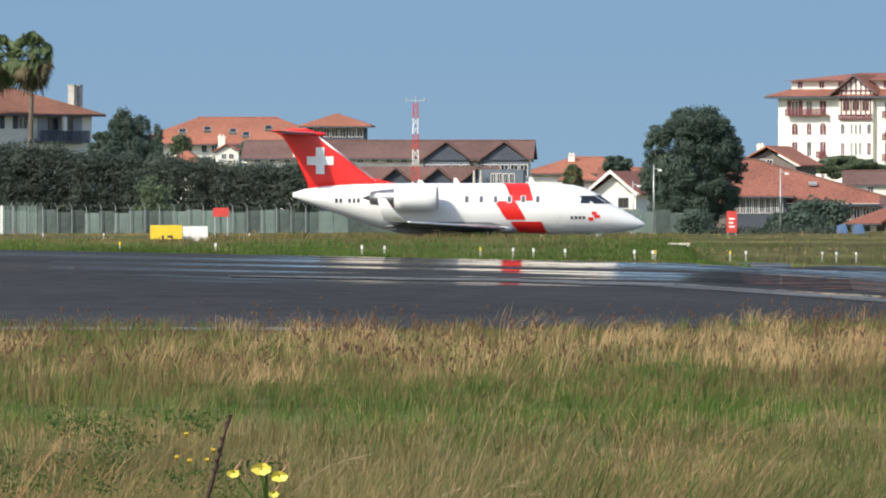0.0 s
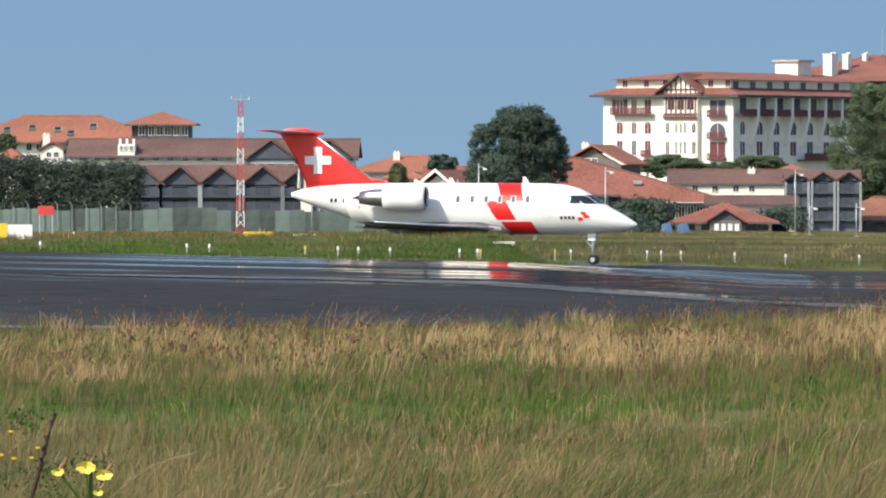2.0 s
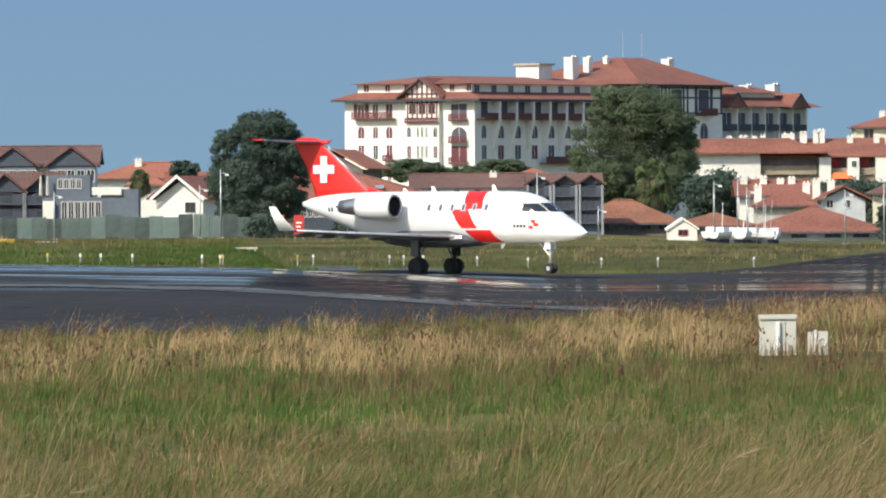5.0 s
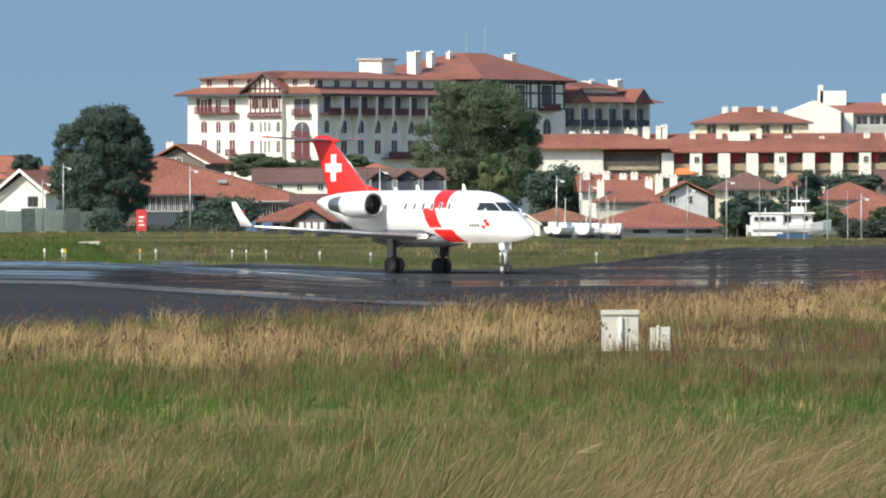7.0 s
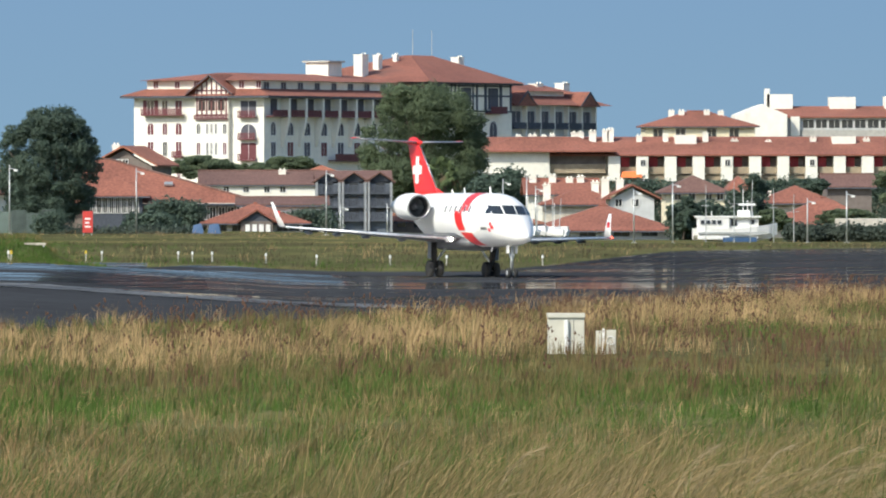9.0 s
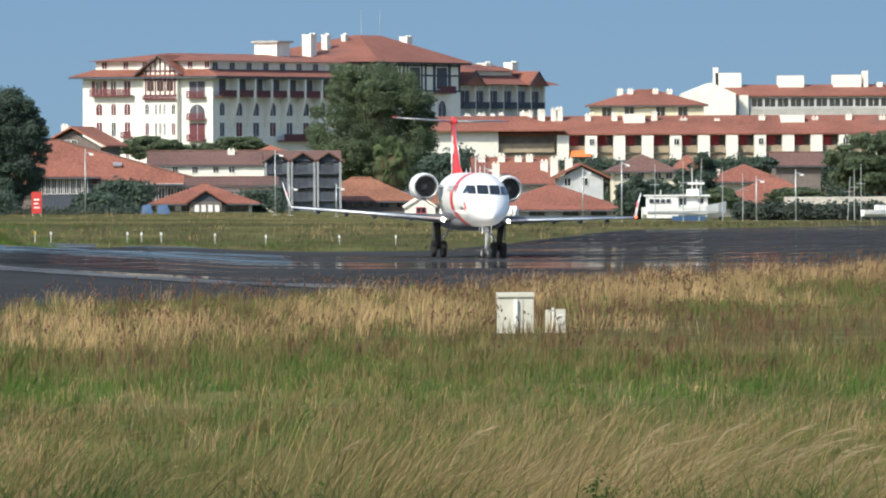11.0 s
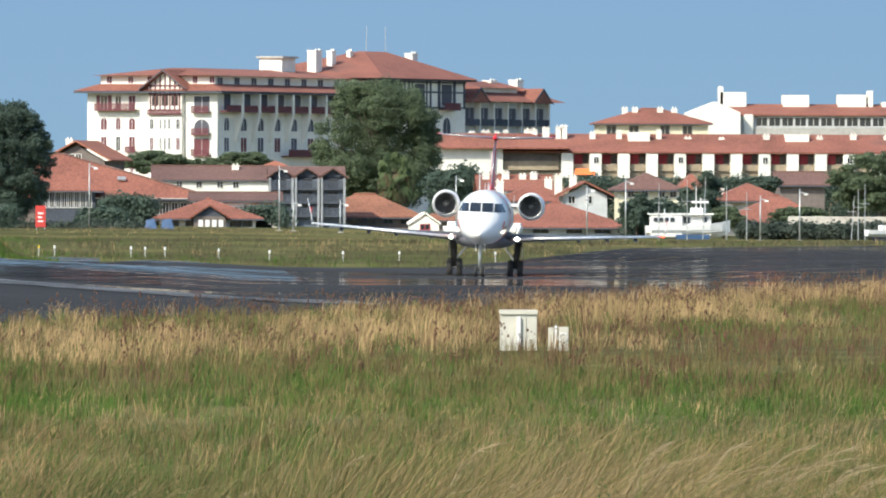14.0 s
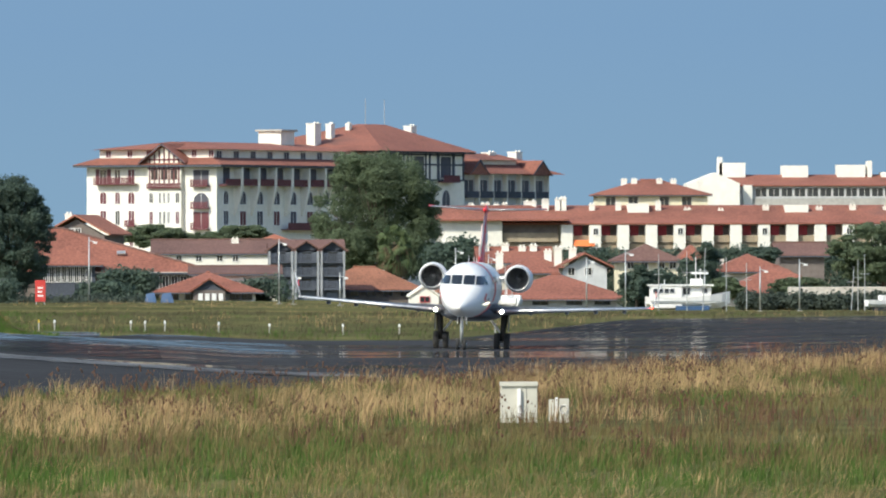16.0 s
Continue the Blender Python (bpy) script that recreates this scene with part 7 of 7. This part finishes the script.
def wind_mast():
    d = 745
    ob = tagged(blank("wind_mast", pose(east(735, d), d, -0.1)), "red and white lattice wind mast", "mast")
    h = high(184, d) + 0.2
    n = 9
    w = 0.24
    for i in range(n):
        z0, z1 = h * i / n, h * (i + 1) / n
        k0, k1 = w * (1.35 - 0.6 * i / n), w * (1.35 - 0.6 * (i + 1) / n)
        bm = bmesh.new()
        cs = ((-1, -1), (1, -1), (1, 1), (-1, 1))
        for j, (a, b) in enumerate(cs):
            tube(bm, (a * k0, b * k0, z0), (a * k1, b * k1, z1), 0.045, 0.04, 5)
            c, e = cs[(j + 1) % 4]
            for q in range(2):
                za, zb = z0 + (z1 - z0) * q / 2, z0 + (z1 - z0) * (q + 1) / 2
                tube(bm, (a * k0, b * k0, za), (c * k1, e * k1, zb), 0.025, 0.025, 4)
        part("lattice_section", bm, M_SIGN_RED if i % 2 == 0 else M_WHITE_PAINT, ob, "red section" if i % 2 == 0 else "white section")
    part("wind_arm", tube(bmesh.new(), (-0.75, 0, h + 0.15), (0.75, 0, h + 0.15), 0.03), M_STEEL, ob)
    part("spike", tube(bmesh.new(), (0, 0, h), (0, 0, h + 0.5), 0.03), M_STEEL, ob)
    for s in (-0.75, 0.75):
        part("anemometer", tube(bmesh.new(), (s, 0, h + 0.1), (s, 0, h + 0.4), 0.07), M_STEEL, ob, "wind sensor")
    part("platform", one_box(-0.7, 0.9, -0.8, 0.6, 0, 0.35), M_YELLOW, ob, "yellow base")


wind_mast()


def marker_block(name, u0, u1, v0, v1, d, mat, label):
    k = d / 16000
    ob = tagged(blank(name, pose(east((u0 + u1) / 2, d), d, float(ground_z(east((u0 + u1) / 2, d), d)))), label, "marker")
    w = (u1 - u0) * k
    h = (v1 - v0) * k
    zb = max(0.02, high(v1, d) - float(ground_z(east((u0 + u1) / 2, d), d)))
    part("panel", one_box(-w / 2, w / 2, -0.12, 0.12, zb, zb + h, 0.02), mat, ob)
    for s in (-0.4, 0.4):
        part("foot", one_box(s * w - 0.04, s * w + 0.04, -0.06, 0.06, 0, zb + 0.05), M_STEEL, ob)
    return ob


def sign_bars(ob, d, bars, mat):
    """Dark strokes that stand for lettering: (u0, u1, v0, v1) from the sign's middle."""
    k = d / 16000
    foot = min(v.co.z for v in ob.children[0].data.vertices)
    for u0, u1, v0, v1 in bars:
        part("bar", one_box(u0 * k, u1 * k, -0.135, -0.122, foot - v1 * k, foot - v0 * k), mat, ob, "painted bar")


direction = marker_block("taxiway_sign", 264, 321, 399, 424, 700, M_YELLOW, "yellow airfield direction sign on the grass")
sign_bars(direction, 700, ((-8, -4, -20, -5), (2, 12, -20, -16), (9, 12, -16, -5), (2, 9, -8, -5)), M_PLANE_DARK)
marker_block("taxiway_sign", 322, 366, 401, 428, 701, M_WHITE_PAINT, "white airfield sign panel on the grass")
marker_block("warning_sign", 376, 404, 368, 384, 690, M_SIGN_RED, "small red sign on two posts")
board = marker_block("warning_board", 1286, 1304, 374, 412, 900, M_SIGN_RED, "upright red board at the field's edge")
sign_bars(board, 900, ((-5, 5, -33, -30), (-5, 3, -26, -23), (-5, 5, -19, -16)), M_WHITE_PAINT)
marker_block("low_marker", 740, 792, 413, 424, 730, M_YELLOW, "low yellow marker on the grass")
marker_block("low_marker", 828, 876, 417, 428, 720, M_WHITE_PAINT, "low white marker on the grass")
marker_block("low_marker", 1182, 1221, 430, 434, 484, M_STONE, "low white marker on the grass")


def edge_light(u, v, d, mat, tall=0.55):
    x = east(u, d)
    ob = tagged(blank("edge_light", pose(x, d, float(ground_z(x, d)))), "small pale runway edge marker on a stalk", "edge light", "runway edge markers")
    part("stalk", tube(bmesh.new(), (0, 0, 0), (0, 0, tall), 0.045, 0.045, 8), M_CONCRETE, ob)
    part("cap", tube(bmesh.new(), (0, 0, tall - 0.02), (0, 0, tall + 0.16), 0.075, 0.05, 8), mat, ob)


for u, mt in ((73, M_WHITE_PAINT), (181, M_WHITE_PAINT), (440, M_WHITE_PAINT)):
    edge_light(u, 410, 760, mt, 0.8)
for u, mt in ((210, M_YELLOW), (380, M_WHITE_PAINT), (640, M_WHITE_PAINT), (680, M_WHITE_PAINT), (850, M_YELLOW), (908, M_WHITE_PAINT), (944, M_WHITE_PAINT), (1000, M_WHITE_PAINT), (1123, M_WHITE_PAINT), (1155, M_WHITE_PAINT), (1160, M_YELLOW)):
    edge_light(u, 450, 474, mt, 0.4)
for u, mt in ((1292, M_YELLOW), (1320, M_WHITE_PAINT), (1455, M_WHITE_PAINT), (1480, M_WHITE_PAINT), (1515, M_WHITE_PAINT), (1610, M_WHITE_PAINT), (1700, M_WHITE_PAINT), (1830, M_WHITE_PAINT), (1930, M_WHITE_PAINT), (2100, M_WHITE_PAINT)):
    edge_light(u, 465, 560, mt, 0.5)


def cabinets():
    d = 262
    x = east(2142, d)
    ob = tagged(blank("equipment_cabinet", pose(x, d, 0)), "pale grey steel equipment cabinet standing in tall grass", "cabinet")
    k = d / 16000
    w, h = 64 * k, high(556, d)
    part("body", one_box(-w / 2, w / 2, 0, 0.6, 0, h - 0.12, 0.015), M_CAB, ob, "pale grey sheet steel body")
    part("roof", one_box(-w / 2 - 0.02, w / 2 + 0.02, -0.06, 0.66, h - 0.13, h, 0.015), M_CAB, ob, "rain cap")
    part("conduit", one_box(-0.06, 0.05, -0.1, -0.005, 0, h - 0.2, 0.015), M_WHITE_PAINT, ob, "white conduit")
    part("door_seam", one_box(w * 0.2, w * 0.215, -0.004, 0.0, 0.15, h - 0.2), M_PLANE_DARK, ob)
    small = tagged(blank("junction_box", pose(east(2212, d), d, 0)), "small grey junction box with a dial beside the cabinet", "cabinet")
    h2 = high(586, d)
    part("body", one_box(0.02, 0.30, 0, 0.3, 0.0, h2, 0.015), M_CAB, small)
    part("post", one_box(-0.1, -0.03, -0.06, 0.05, 0, h2 + 0.04, 0.01), M_WHITE_PAINT, small)
    part("side_box", one_box(-0.28, -0.12, 0, 0.2, 0.0, h2 - 0.02, 0.01), M_CAB, small)
    bm = bmesh.new()
    for i in range(20):
        a0, a1 = 2 * math.pi * i / 20, 2 * math.pi * (i + 1) / 20
        tube(bm, (0.14 + 0.12 * math.cos(a0), -0.03, h2 - 0.3 + 0.12 * math.sin(a0)), (0.14 + 0.12 * math.cos(a1), -0.03, h2 - 0.3 + 0.12 * math.sin(a1)), 0.018, 0.018, 6)
    part("dial", bm, M_WHITE_PAINT, small, "round dial rim")


M_CAB = material("cabinet_grey", (0.56, 0.535, 0.45), 0.5, vary=0.1, grain=3)
cabinets()


def primrose():
    """A tall evening primrose on the dike, and a dead brown stalk beside it."""
    d = 21.0
    k = d / 16000
    petal = material("primrose_petal", (0.76, 0.64, 0.09), 0.6, vary=0.12, bump=0)
    x, g0 = east(470, d), float(ground_z(0, d))
    ob = tagged(blank("evening_primrose", pose(x, d, g0)), "tall evening primrose with open yellow flowers", "flower")
    top = high(838, d) - g0
    part("stem", tube(bmesh.new(), (0.01, 0, 0), (0, 0, top), 0.006, 0.004, 6), M_GRASS, ob)
    bud = material("primrose_bud", (0.34, 0.17, 0.08), 0.6, vary=0.2, bump=0)
    for u, v, size, nod in ((-58, 836, 0.75, 0.9), (-8, 830, 1.15, 0.2), (24, 842, 1.0, 0.5), (14, 872, 0.6, 1.2)):
        verts, faces = [], []
        c = Vector((u * k, -0.01, high(v, d) - g0))
        for i in range(4):
            a = i * math.pi / 2 + u * 0.7
            r = 0.0165 * size
            di = Vector((math.cos(a), -0.30 - 0.3 * nod, 0.62 * math.sin(a) - 0.35 * nod))
            sd = Vector((-math.sin(a), 0.1, 0.62 * math.cos(a)))
            o = len(verts)
            rim = [c + di * r * f + sd * r * w for f, w in ((0.45, 0.55), (0.9, 0.80), (1.2, 0.45), (1.12, 0.0), (1.22, -0.45), (0.9, -0.80), (0.45, -0.55))]
            verts += [c, *rim]
            faces += [(o, o + j, o + j + 1) for j in range(1, 7)]
        raw("flower", verts, faces, petal, ob, True)
        part("stalk", tube(bmesh.new(), (0, 0, top - 0.1), c, 0.003, 0.003, 5), M_GRASS, ob)
        part("bud", tube(bmesh.new(), c + Vector((0.004, 0, 0.004)), c + Vector((0.022, 0, 0.03)), 0.004, 0.001, 6), bud, ob, "reddish bud")
    gold = material("hawkweed_petal", (0.46, 0.30, 0.02), 0.6, vary=0.15, bump=0)
    for u, v in ((-158, 780), (-109, 809), (-175, 822), (-152, 828), (-120, 827)):
        tip = Vector((u * k, 0.3, high(v, d) - g0))
        wild = tagged(blank("hawkweed", pose(x + tip.x, d + tip.y, g0)), "small yellow hawkweed on a thin stem", "flower", "hawkweeds")
        part("stem", tube(bmesh.new(), (0.02, 0, 0), (0, 0, tip.z), 0.0014, 0.0008, 5), M_OLIVE, wild)
        part("flower", tube(bmesh.new(), (0, 0, tip.z), (0, -0.004, tip.z + 0.008), 0.003, 0.0062, 9), gold, wild)
    st = tagged(blank("dead_stalk", pose(east(366, d), d, g0)), "dead dark brown seed stalk on the dike", "weed")
    t2 = high(742, d) - g0
    z1 = high(884, d) - g0
    bm = tube(bmesh.new(), (-0.03, 0, 0), (0, 0, z1), 0.006, 0.005, 6)
    tube(bm, (0, 0, z1), (0.050, 0, t2), 0.005, 0.003, 6)
    g = random.Random(2)
    for i in range(34):
        u = g.random()
        p = Vector((0.050 * u, 0, z1 + (t2 - z1) * u))
        tube(bm, p, p + Vector((g.uniform(-0.008, 0.008), g.uniform(-0.008, 0.008), 0.010)), 0.0055 - 0.002 * u, 0.002, 5)
    part("stem", bm, material("dead_dock", (0.040, 0.014, 0.012), 0.8, vary=0.3, bump=0), st)


primrose()

motions()
